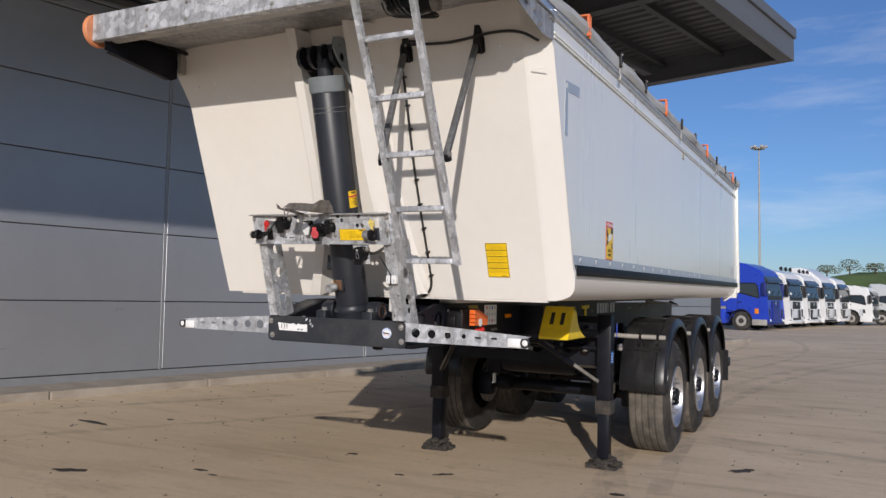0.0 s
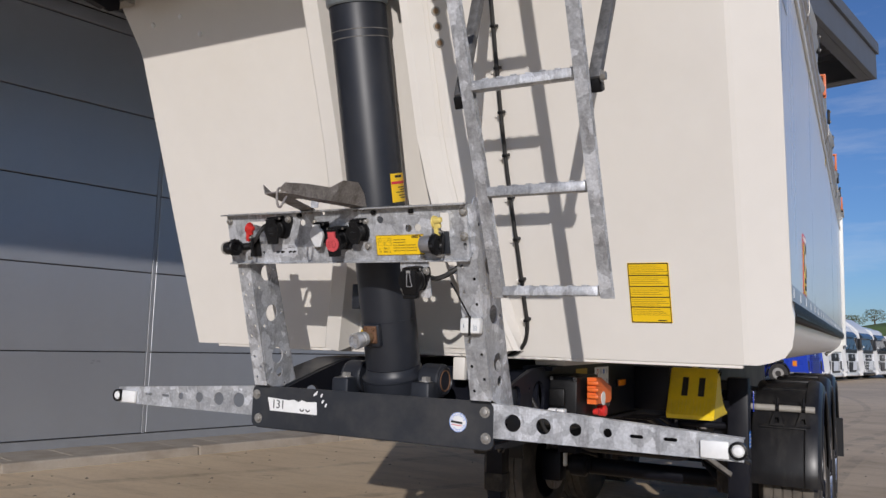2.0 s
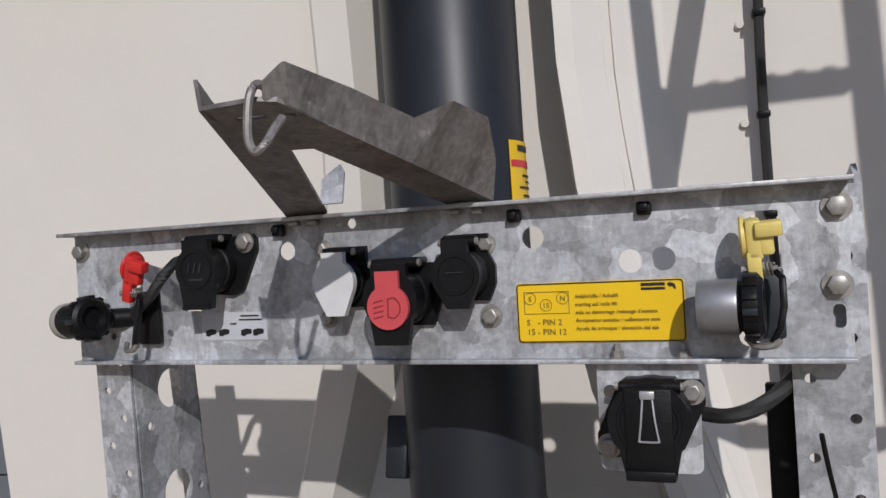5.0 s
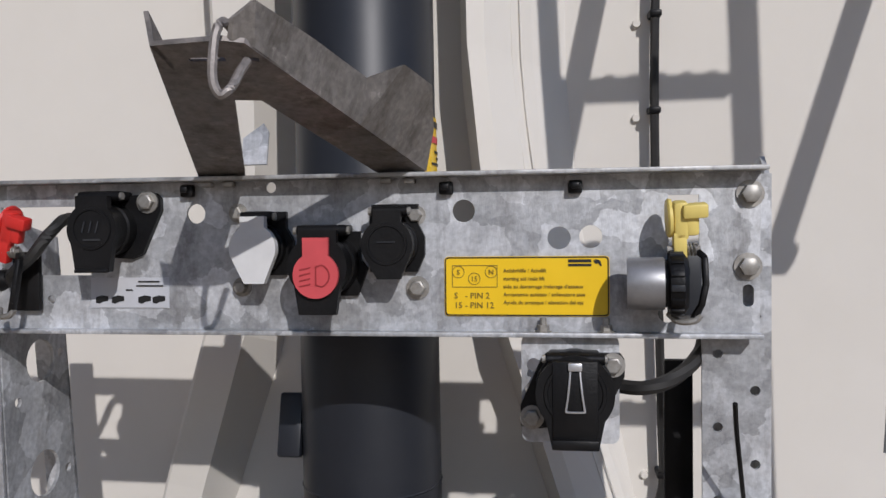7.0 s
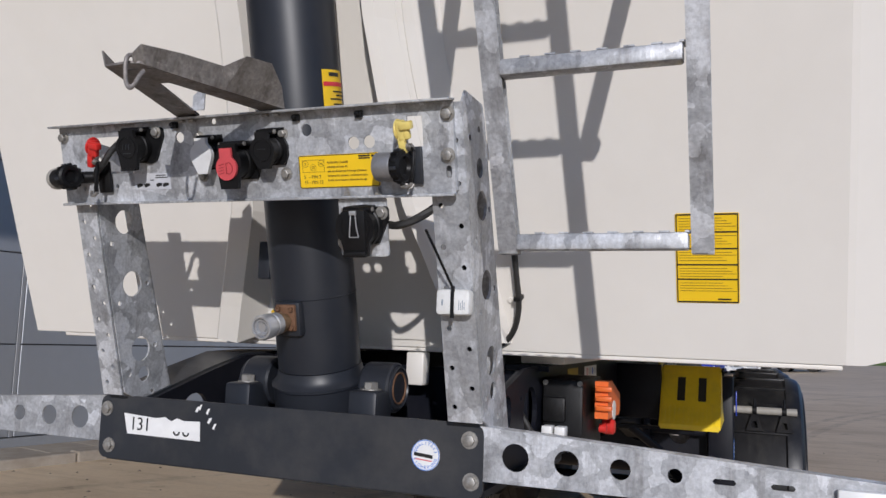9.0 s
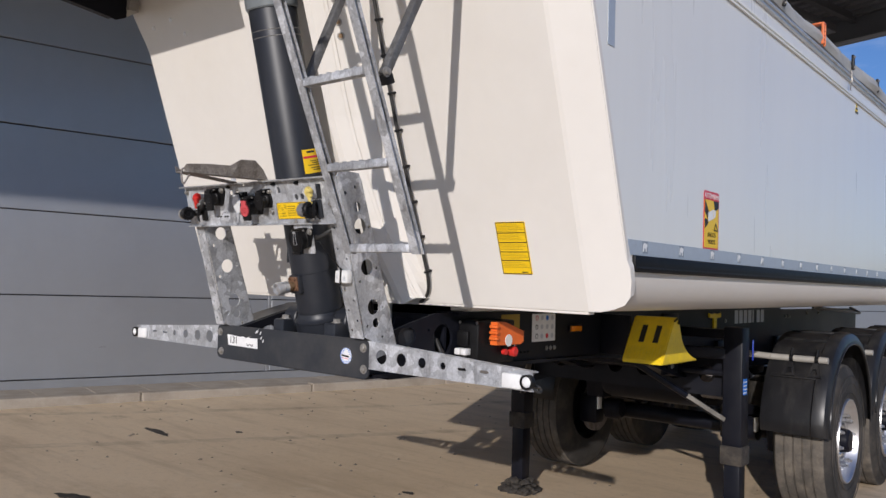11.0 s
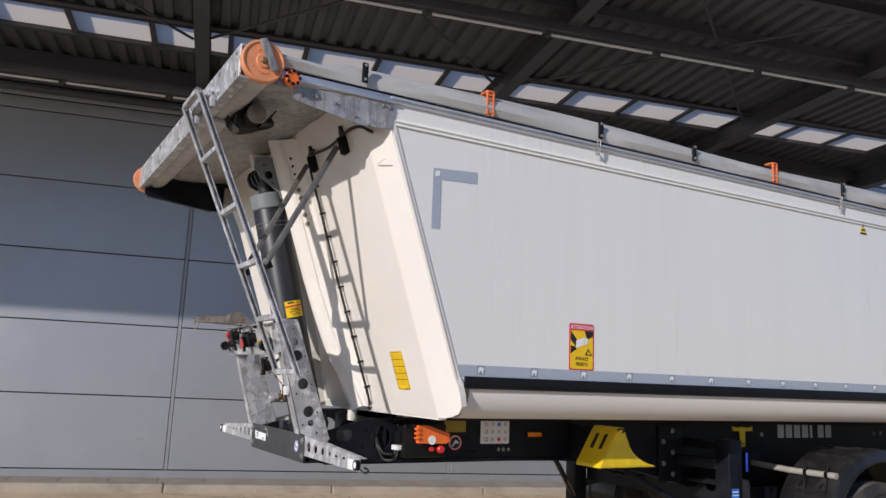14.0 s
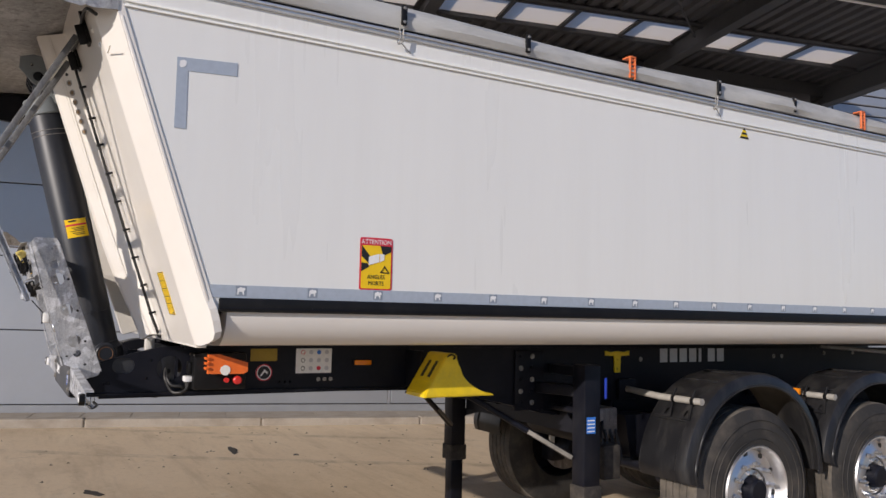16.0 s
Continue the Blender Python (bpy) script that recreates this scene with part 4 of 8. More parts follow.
# tarpaulin: rolled edge band along both sides, cover across
for s in (-1, 1):
    bm = bmesh.new()
    rnd = random.Random(5 + s)
    sections = []
    n = 66
    for i in range(n + 1):
        y = -1.02 + i * (8.44 / n)
        sag = 0.012 * math.sin(y * 5.2 + s) + rnd.uniform(-0.006, 0.006)
        rise = 0.012 * math.sin(y * 2.1) - (0.03 if y < -0.75 else 0)
        sections.append([bm.verts.new((s * x, y, z)) for x, z in ((HALF - 0.02, 2.996), (HALF + 0.02 + sag * 0.5, 2.999), (HALF + 0.03 + sag, 3.03), (HALF + 0.018 + sag, 3.072 + rise * 0.6), (HALF - 0.015, 3.104 + rise), (HALF - 0.08, 3.122 + rise), (0.6, 3.17), (0.0, 3.20))])
    for a, b in zip(sections, sections[1:]):
        for i in range(7):
            bm.faces.new((a[i], a[i + 1], b[i + 1], b[i]))
    thicken(bm, 0.004)
    part("tarpaulin", bm, TARP, trailer, "creased grey tarpaulin over the load body")
STRAPS = (-0.57, 0.89, 1.635, 3.11, 3.845, 5.33, 6.07, 7.1)
for y in STRAPS:
    st = part("tarp_strap", boxed(HALF + 0.028, HALF + 0.046, y - 0.016, y + 0.016, 3.006, 3.108, bevel=0.008), BLACK, trailer, "black rubber tarpaulin strap")
    for z in (3.022, 3.092):
        part("stud", lathe(bmesh.new(), [(0.009, 0), (0.007, 0.006)], (HALF + 0.045, y, z), (HALF + 0.06, y, z), 10), BOLT, st)
for y in (0.88, 3.09, 5.3):
    bm = bmesh.new()
    for k in (-0.008, 0.008):
        hose(bm, [(HALF + 0.034, y + k * 1.6, 3.0), (HALF + 0.036, y + k, 2.962), (HALF + 0.034, y + k, 2.925), (HALF + 0.026, y - 0.012, 2.912), (HALF + 0.03, y - 0.02, 2.926)], 0.0032)
    hose(bm, [(HALF + 0.03, y, 2.92), (HALF + 0.022, y + 0.03, 2.90), (HALF + 0.014, y + 0.06, 2.882)], 0.003)
    part("tarp_hook", bm, BOLT, trailer, "bent steel wire tarpaulin hook")
for y in (0.14, 2.38, 4.6, 6.8):
    bm = bmesh.new()
    box(bm, HALF + 0.032, HALF + 0.048, y - 0.024, y - 0.015, 2.992, 3.118, 0.003)
    box(bm, HALF + 0.032, HALF + 0.048, y + 0.013, y + 0.022, 2.986, 3.112, 0.003)
    for k in range(5):
        box(bm, HALF + 0.034, HALF + 0.045, y - 0.016, y + 0.014, 2.998 + k * 0.024, 3.006 + k * 0.024)
    box(bm, HALF - 0.02, HALF + 0.048, y - 0.026, y + 0.024, 3.112, 3.123, 0.004)
    part("orange_clip", bm, CLIP, trailer, "orange plastic tarpaulin clip")

# front platform: galvanised beam, side gussets, under-sheet, reels
bm = bmesh.new()
box(bm, -1.346, 1.255, -1.16, -1.15, 2.91, 3.065, 0.002, 1)
box(bm, -1.346, 1.255, -1.152, -1.09, 3.055, 3.065)
box(bm, -1.346, 1.255, -1.152, -1.11, 2.91, 2.92)
beam = part("front_beam", bm, ZINC, trailer, "galvanised channel beam across the front platform", smooth=False)
for i in range(9):
    for z in (2.94, 3.035):
        if (i * 7 + int(z * 100)) % 3:
            part("beam_bolt", bolt_head(bmesh.new(), (-1.2 + i * 0.3, -1.16, z), (0, -1, 0), 0.008, 0.005), BOLT, beam)
bm = bmesh.new()
rnd = random.Random(3)
rows = []
for i in range(25):
    x = -1.24 + i * 2.47 / 24
    rows.append([(x, y, z + rnd.uniform(-0.006, 0.006)) for y, z in ((-1.13, 2.99), (-1.0, 2.986), (-0.9, 2.983), (-0.8, 2.984), (-0.7, 2.99), (-0.5, 3.03))])
sheet(bm, rows, (0, 0, 0.006))
part("platform_sheet", bm, ZINC_DULL, trailer, "dented grey underside sheet of the front platform")
bm = bmesh.new()
SIDE_M = Matrix(((0, 0, 1, 1.251), (1, 0, 0, 0), (0, 1, 0, 0), (0, 0, 0, 1)))
out = [(-0.91, 2.93), (-0.905, 2.868), (-0.88, 2.857), (-0.60, 2.812), (-0.54, 2.806), (-0.525, 2.815), (-0.50, 2.809), (-0.402, 2.819), (-0.398, 2.946), (-0.62, 2.936)]
holed(bm, out, [ring(-0.52, 2.885, 0.005, 8)], 0.006, SIDE_M)
g = part("side_gusset", bm, ZINC_DULL, trailer, "scuffed galvanised side gusset plate", smooth=False)
part("beam_end", holed(bmesh.new(), [(-1.13, 3.05), (-1.13, 2.925), (-0.95, 2.905), (-0.915, 2.93), (-0.915, 2.995)], [], 0.006, SIDE_M), ZINC_DULL, g, smooth=False)
for y, z, r in ((-0.865, 2.895, 0.012), (-0.795, 2.896, 0.012), (-0.455, 2.925, 0.009), (-0.42, 2.922, 0.009), (-0.60, 2.842, 0.006), (-0.70, 2.885, 0.005)):
    part("bolt", bolt_head(bmesh.new(), (1.251, y, z), (1, 0, 0), r, 0.008), BOLT, g)
part("gusset_rail", boxed(1.235, 1.264, -0.97, -0.39, 2.944, 2.981, bevel=0.004), ALU, g)
# dark plate and hinge block at the warehouse end of the platform
out = [(-1.14, 3.05), (-1.13, 2.857), (-0.945, 2.833), (-0.62, 2.796), (-0.57, 2.82), (-0.56, 3.05)]
lg = part("end_gusset", holed(bmesh.new(), out, [], 0.006, Matrix(((0, 0, 1, -1.267), (1, 0, 0, 0), (0, 1, 0, 0), (0, 0, 0, 1)))), CHASSIS, trailer, "black gusset plate under the platform end", smooth=False)
part("gusset_fold", boxed(-1.273, -1.235, -1.12, -0.66, 2.79, 2.797), CHASSIS, lg, smooth=False).matrix_basis = Matrix.Translation((0, -0.863, 2.794)) @ pose(0, 0, 0, -6.2) @ Matrix.Translation((0, 0.863, -2.772))
bm = bmesh.new()
front_rect = [(-1.348, 2.855), (-1.235, 2.855), (-1.235, 3.06), (-1.348, 3.06)]
holed(bm, front_rect, [[(-1.325, 2.878), (-1.262, 2.878), (-1.262, 2.942), (-1.325, 2.942)], [(-1.325, 2.972), (-1.262, 2.972), (-1.262, 3.04), (-1.325, 3.04)]], 0.05, Matrix(((1, 0, 0, 0), (0, 0, -1, -0.572), (0, 1, 0, 0), (0, 0, 0, 1))))
part("hinge_block", bm, DULL_TUBE, trailer, "dark hinge block with two square pockets", smooth=False)


def reel(x, out):
    r = 0.098
    y, z = (-1.065, 2.99) if x > 0 else (-1.105, 2.985)
    bm = bmesh.new()
    lathe(bm, [(r * 0.97, 0), (r, 0.004), (r, 0.03), (r * 0.95, 0.036), (r * 0.88, 0.036), (r * 0.86, 0.031), (0.034, 0.031), (0.03, 0.038), (0.012, 0.038)], (x, y, z), (x + out, y, z), 40)
    w = part("tarp_reel", bm, PEACH, trailer, "faded orange plastic tarpaulin reel disc")
    part("hub", lathe(bmesh.new(), [(0.014, 0.036), (0.014, 0.05), (0.01, 0.053)], (x, y, z), (x + out, y, z), 14), BRASS, w)
    bm = bmesh.new()
    for i in range(22):
        a = radians(i * 360 / 22)
        if 20 < (i * 360 / 22) % 180 < 130:
            c = Vector((x + out * 0.031, y + 0.055 * math.cos(a), z + 0.055 * math.sin(a)))
            lathe(bm, [(0.005, 0), (0.004, 0.003)], c, c + Vector((out, 0, 0)), 8)
    part("raised_marks", bm, PEACH, w)
    return w


R1 = reel(1.262, 1)
reel(-1.349, -1)
part("reel_latch", moved(boxed(-0.006, 0.006, -0.018, 0.018, -0.12, 0.03, bevel=0.003), Matrix.Translation((1.308, -1.065, 3.06)) @ pose(0, 0, 0, 25)), ZINC_DULL, trailer, "short steel latch over the reel")
small = part("small_reel", lathe(bmesh.new(), [(0.036, 0), (0.036, 0.03), (0.03, 0.034)], (1.262, -0.925, 2.945), (1.3, -0.925, 2.945), 24), ORANGE, trailer, "small orange guide wheel")
bm = bmesh.new()
for i in range(8):
    a = i * math.pi / 4
    box(bm, 1.29, 1.302, -0.925 + 0.03 * math.cos(a) - 0.006, -0.925 + 0.03 * math.cos(a) + 0.006, 2.945 + 0.03 * math.sin(a) - 0.006, 2.945 + 0.03 * math.sin(a) + 0.006)
part("ratchet_teeth", bm, BLACK, small)
part("tarp_roll", rod(bmesh.new(), (-1.3, -1.06, 3.0), (1.25, -1.06, 3.0), 0.085, 20), TARP, trailer, "rolled end of the grey tarpaulin")
# tarpaulin motor with its wiring under the platform
wk = part("tarp_motor", boxed(0.60, 0.76, -1.03, -0.90, 2.86, 2.955, bevel=0.012), BLACK, trailer, "black tarpaulin motor with loose wiring under the platform")
part("motor_body", lathe(bmesh.new(), [(0.03, 0), (0.046, 0.008), (0.046, 0.11), (0.04, 0.12)], (0.72, -0.95, 2.90), (0.86, -0.95, 2.90), 24), BLACK, wk)
part("motor_cap", lathe(bmesh.new(), [(0.047, 0), (0.047, 0.025), (0.036, 0.03)], (0.825, -0.95, 2.90), (0.87, -0.95, 2.90), 22), DUSTY_STEEL, wk, "worn steel end cap")
for i in range(5):
    part("motor_wire", hose(bmesh.new(), [(0.58 + i * 0.02, -1.06, 2.93), (0.60 + 0.03 * i, -1.0, 2.852 - i * 0.004), (0.70 + 0.02 * i, -0.93 + i * 0.01, 2.846), (0.80, -0.90 + i * 0.012, 2.872), (0.79 - i * 0.03, -0.84, 2.95)], 0.0042), CABLE, wk)
part("motor_bracket", boxed(0.57, 0.60, -1.10, -0.88, 2.90, 2.985, bevel=0.004), ZINC_DULL, wk)
part("upper_cable", hose(bmesh.new(), [(0.45, face_y(2.86) - 0.015, 2.86), (0.70, face_y(2.84) - 0.02, 2.845), (0.95, face_y(2.86) - 0.02, 2.865), (1.10, face_y(2.85) - 0.02, 2.85), (1.20, face_y(2.80) - 0.01, 2.80)], 0.008), CABLE, trailer)

# ladder
def lad(z):
    return -0.651 - 0.443 * (z - 1.627)


ladder = assembly("ladder", trailer, "galvanised ladder to the front platform")
LX = (0.529, 0.842)
for x in LX:
    # folded channel, open away from the warehouse
    bm = prism(bmesh.new(), [(x - 0.014, -0.013), (x + 0.019, -0.013), (x + 0.019, -0.009), (x - 0.010, -0.009), (x - 0.010, 0.009), (x + 0.019, 0.009), (x + 0.019, 0.013), (x - 0.014, 0.013)], 1.622, 2.955, "z")
    for v in bm.verts:
        v.co.y += lad(v.co.z)
    part("ladder_rail", bm, ZINC, ladder, smooth=False)
box_teeth = []
for i in range(6):
    z = 1.642 + i * 0.263
    y = lad(z)
    rung = part("rung", boxed(LX[0] + 0.018, LX[1] - 0.018, y - 0.015, y + 0.015, z - 0.015, z + 0.012, bevel=0.004), ZINC, ladder)
    for k in range(7):
        box_teeth.append((LX[0] + 0.05 + k * 0.04, LX[0] + 0.066 + k * 0.04, y - 0.013, y + 0.013, z + 0.012, z + 0.0145))
bm = bmesh.new()
for a in box_teeth:
    box(bm, *a)
tagged(part("tread_teeth", bm, ZINC, ladder, smooth=False), kind="stuff")
for x in LX:
    part("ladder_bracket", boxed(x - 0.04, x + 0.03, -1.19, -1.16, 2.88, 2.985, bevel=0.006), ZINC, ladder)
part("ladder_cross_bar", boxed(LX[0] - 0.03, LX[1] + 0.03, -1.20, -1.17, 2.93, 2.96, bevel=0.004), ZINC, ladder)
for x0, x1 in ((0.415, 0.494), (0.86, 0.868)):
    st = part("strut", bar(bmesh.new(), (x0, face_y(2.83) - 0.045, 2.80), (x1, lad(2.16) + 0.03, 2.155), 0.032, 0.026, (0, 1, 0), 0.004), STRUT, trailer, "grey ladder strut with dark end caps")
    part("end_cap", moved(boxed(-0.018, 0.018, -0.016, 0.016, -0.02, 0.014, bevel=0.003), Matrix.Translation((x1, lad(2.16) + 0.04, 2.148)) @ pose(0, 0, 0, 25)), BLACK, st)
    sb = part("strut_bracket", holed(bmesh.new(), [(-0.036, -0.075), (0.030, -0.070), (0.034, 0.0), (0.012, 0.075), (-0.012, 0.078), (-0.034, -0.02)], [ring(0.004, 0.045, 0.004, 8)], 0.012, on_face(x0, 2.845, 0.014)), BLACK, st, "black triangular bracket", smooth=False)
    part("bracket_web", moved(boxed(-0.005, 0.005, -0.06, 0.03, 0.012, 0.052, bevel=0.003), on_face(x0 + 0.02, 2.83)), BLACK, st)
    for bx_, by_ in ((-0.018, -0.05), (0.016, -0.045), (0.0, 0.02)):
        part("bracket_bolt", bolt_head(bmesh.new(), on_face(x0 + bx_, 2.845, 0.014) @ Vector((0, by_, 0)), FACE_OUT, 0.006, 0.005), BOLT, sb)
    bm = bmesh.new()
    bolt_head(bm, (x1 + 0.02, lad(2.16) + 0.02, 2.16), (1, 0, 0), 0.011, 0.012)
    part("bolt", bm, BOLT, st)

# brake cable down the front wall
cx = lambda z: 0.376 + 0.006 * math.sin(z * 5.1)
pts = [(0.50, face_y(2.86) - 0.03, 2.87), (0.40, face_y(2.86) - 0.02, 2.87)] + [(cx(z), face_y(z) - 0.026, z) for z in (2.78, 2.6, 2.4, 2.2, 2.0, 1.8, 1.65, 1.55)] + [(0.36, face_y(1.5) - 0.014, 1.49), (0.32, face_y(1.46) - 0.01, 1.455), (0.26, 0.02, 1.44)]
cable = part("front_cable", hose(bmesh.new(), pts, 0.0075), CABLE, trailer, "black sleeved cable clipped to the front wall")
for z in (2.70, 2.55, 2.42, 2.28, 2.14, 2.00, 1.86, 1.72, 1.58):
    m = on_face(cx(z), z)
    part("cable_clip", moved(boxed(-0.0095, 0.0095, -0.0055, 0.0055, 0, 0.035, bevel=0.003), m), BLACK, cable)
    bm = bmesh.new()
    lathe(bm, [(0.007, 0), (0.006, 0.007)], m @ Vector((-0.026, -0.01, 0)), m @ Vector((-0.026, -0.01, 0.02)), 10)
    part("stud", bm, CREAM, cable)

# yellow warning sticker on the front wall
def front_sticker():
    m = on_face(0.822, 1.67, 0.0015)
    st = part("front_sticker", holed(bmesh.new(), rounded(-0.068, 0.068, -0.104, 0.104, 0.004, 2), [], 0.0015, m), STICKER, trailer, "yellow instruction sticker in six ruled boxes", smooth=False)
    bm = bmesh.new()
    lift = m @ Matrix.Translation((0, 0, 0.0012))
    marks = (0.101, 0.061, 0.023, -0.014, -0.048, -0.101)
    for y0 in marks:
        holed(bm, [(-0.066, y0 - 0.0016), (0.066, y0 - 0.0016), (0.066, y0 + 0.0016), (-0.066, y0 + 0.0016)], [], 0.0006, lift)
    for a in (-0.066, 0.0638):
        holed(bm, [(a, -0.101), (a + 0.0022, -0.101), (a + 0.0022, 0.101), (a, 0.101)], [], 0.0006, lift)
    holed(bm, [(0.022, -0.096), (0.050, -0.096), (0.050, -0.0925), (0.022, -0.0925)], [], 0.0006, lift)
    faint = bmesh.new()
    for k, (hi, lo) in enumerate(zip(marks, marks[1:])):
        yy, r = hi - 0.009, 0
        while yy > lo + (0.02 if k == 4 else 0.005):
            w = 0.112 + 0.01 * ((k * 3 + r * 5) % 4 - 2)
            holed(faint, [(-0.06, yy), (-0.06 + w, yy), (-0.06 + w, yy + 0.0009), (-0.06, yy + 0.0009)], [], 0.0006, lift)
            yy -= 0.0062
            r += 1
    part("fine_print", faint, FADED, st, smooth=False)
    part("sticker_print", bm, INK, st, smooth=False)


front_sticker()

# retroreflective corner mark
mark = part("corner_mark", holed(bmesh.new(), [(0, 0), (0.048, 0), (0.046, 0.251), (0.256, 0.262), (0.256, 0.322), (0, 0.305)], [], 0.0015, on_side(-0.160, 2.363, HALF + 0.0025)), REFLEX, trailer, "silver reflective corner mark", smooth=False)
part("mark_emblem", holed(bmesh.new(), [(0.010, 0.268), (0.020, 0.262), (0.036, 0.270), (0.040, 0.290), (0.028, 0.296), (0.012, 0.290)], [], 0.001, on_side(-0.160, 2.363, HALF + 0.004)), PAPER, mark, smooth=False)

# blind-spot warning sticker
def blind_spot(y, z):
    m = on_side(y, z, HALF + 0.0025)
    st = part("blind_spot_sticker", holed(bmesh.new(), rounded(0, 0.17, 0, 0.25, 0.012, 4), [], 0.0015, m), LABEL_RED, trailer, "red and yellow blind-spot warning sticker", smooth=False)
    up = m @ Matrix.Translation((0, 0, 0.0012))
    part("yellow_field", holed(bmesh.new(), rounded(0.008, 0.162, 0.008, 0.212, 0.006, 3), [], 0.001, up), STICKER, st, smooth=False)
    up = m @ Matrix.Translation((0, 0, 0.0022))
    bm = bmesh.new()
    holed(bm, [(0.075, 0.135), (0.008, 0.212), (0.008, 0.16), (0.055, 0.118)], [], 0.0008, up)
    holed(bm, [(0.105, 0.212), (0.162, 0.212), (0.162, 0.185), (0.12, 0.165)], [], 0.0008, up)
    holed(bm, [(0.008, 0.088), (0.05, 0.112), (0.036, 0.128), (0.008, 0.13)], [], 0.0008, up)
    part("black_field", bm, INK, st, smooth=False)
    bm = bmesh.new()
    holed(bm, [(0.045, 0.118), (0.10, 0.135), (0.10, 0.175), (0.045, 0.158)], [], 0.0008, m @ Matrix.Translation((0, 0, 0.0032)))
    holed(bm, [(0.104, 0.135), (0.126, 0.145), (0.126, 0.172), (0.104, 0.174)], [], 0.0008, m @ Matrix.Translation((0, 0, 0.0032)))
    part("lorry_picture", bm, PAPER, st, smooth=False)
    bm = bmesh.new()
    tri_in = [(0.113, 0.088), (0.146, 0.086), (0.128, 0.11)]
    holed(bm, [(0.105, 0.083), (0.155, 0.081), (0.128, 0.118)], [tri_in], 0.0008, m @ Matrix.Translation((0, 0, 0.004)))
    part("warning_triangle", bm, INK, st, smooth=False)
    words("word_attention", "ATTENTION", 0.031, m @ Matrix.Translation((0.085, 0.2195, 0.0012)), PAPER, st, "CENTER", squeeze=0.9)
    words("word_angles", "ANGLES", 0.028, m @ Matrix.Translation((0.085, 0.054, 0.0024)), INK, st, "CENTER", squeeze=0.9)
    words("word_morts", "MORTS", 0.028, m @ Matrix.Translation((0.085, 0.024, 0.0024)), INK, st, "CENTER", squeeze=0.9)


blind_spot(0.708, 1.707)
tri = part("hazard_triangle", holed(bmesh.new(), [(0, 0), (0.085, 0), (0.0425, 0.075)], [], 0.0012, on_side(3.34, 2.772, HALF + 0.0025)), YELLOW, trailer, "small yellow and black hazard triangle", smooth=False)
bm = bmesh.new()
for z0, z1 in ((0.0, 0.012), (0.026, 0.04), (0.054, 0.075)):
    holed(bm, [(0.567 * z0, z0), (0.085 - 0.567 * z0, z0), (0.085 - 0.567 * z1, z1), (0.567 * z1, z1)], [], 0.0008, on_side(3.34, 2.772, HALF + 0.0035))
part("triangle_print", bm, INK, tri, smooth=False)
# brand lettering at the rear becomes plain bars
bm = bmesh.new()
for i in range(5):
    holed(bm, [(i * 0.085, 0), (i * 0.085 + 0.06, 0), (i * 0.085 + 0.06, 0.10), (i * 0.085, 0.10)], [], 0.001, on_side(6.9, 1.76, HALF + 0.002))
part("brand_bars", bm, GREY_LABEL, trailer, smooth=False)


# ---- lifting ram on the front wall ----
RAM0, RAM1 = Vector((-0.0505, -0.26, 1.375)), Vector((-0.0514, -0.610, 2.72))
RAM_D = (RAM1 - RAM0).normalized()


def along(z):
    return RAM0 + RAM_D * ((z - RAM0.z) / RAM_D.z)


ram = part("ram", lathe(bmesh.new(), [(0.098, 0), (0.098, 0.02), (0.098, 1.27), (0.092, 1.28), (0.03, 1.28)], along(1.40), along(2.68), 48), CYLPAINT, trailer, "dark grey telescopic lifting ram")
bm = bmesh.new()
lathe(bm, [(0.102, 0), (0.106, 0.006), (0.106, 0.085), (0.100, 0.092), (0.05, 0.094)], along(2.615), along(2.72), 48)
COLLAR = material("grey_collar_paint", (0.17, 0.19, 0.20), 0.35, vary=0.1, scale=8)
part("collar", bm, COLLAR, ram, "lighter grey top collar")
part("weld_seam", lathe(bmesh.new(), [(0.0975, 0), (0.0995, 0.0025), (0.0975, 0.005)], along(1.565), along(1.60), 48, close=False), CYLPAINT, ram)
for z in (2.53, 2.505):
    part("groove_ring", lathe(bmesh.new(), [(0.0975, 0), (0.0992, 0.002), (0.0975, 0.004)], along(z), along(z + 0.01), 48, close=False), BOLT, ram)
part("foot_ring", lathe(bmesh.new(), [(0.112, 0), (0.114, 0.02), (0.114, 0.07), (0.117, 0.073), (0.117, 0.079), (0.111, 0.084), (0.103, 0.094), (0.099, 0.112)], along(1.29), along(1.41), 44), CYLPAINT, ram)
part("base", lathe(bmesh.new(), [(0.07, 0), (0.105, 0.02), (0.108, 0.11)], along(1.20), along(1.32), 36), CYLPAINT, ram)
m = Matrix.Translation(along(1.62)) @ RAM_D.to_track_quat("Z", "Y").to_matrix().to_4x4()
part("side_lug", moved(boxed(-0.017, 0.017, -0.01, 0.01, -0.045, 0.045, bevel=0.004), Matrix.Translation(along(1.64) + Vector((-0.112, -0.02, 0)))), CYLPAINT, ram)
# oil connection with a quick coupling
noz = part("oil_connection", moved(boxed(-0.034, 0.034, -0.02, 0.02, -0.04, 0.04, bevel=0.008), Matrix.Translation(along(1.505) + Vector((-0.008, -0.096, 0))) @ pose(0, 0, 0, 12)), CYLPAINT, ram)
q0 = along(1.505) + Vector((-0.008, -0.104, -0.005))
qd = Vector((-0.10, -0.97, -0.20)).normalized()
fm = Matrix.Translation(along(1.505) + Vector((-0.008, -0.116, 0))) @ pose(0, 0, 0, 12)
rf = part("rusty_flange", moved(boxed(-0.025, 0.025, -0.007, 0.007, -0.03, 0.03, bevel=0.004), fm), RUST, noz, "rusty bolted flange")
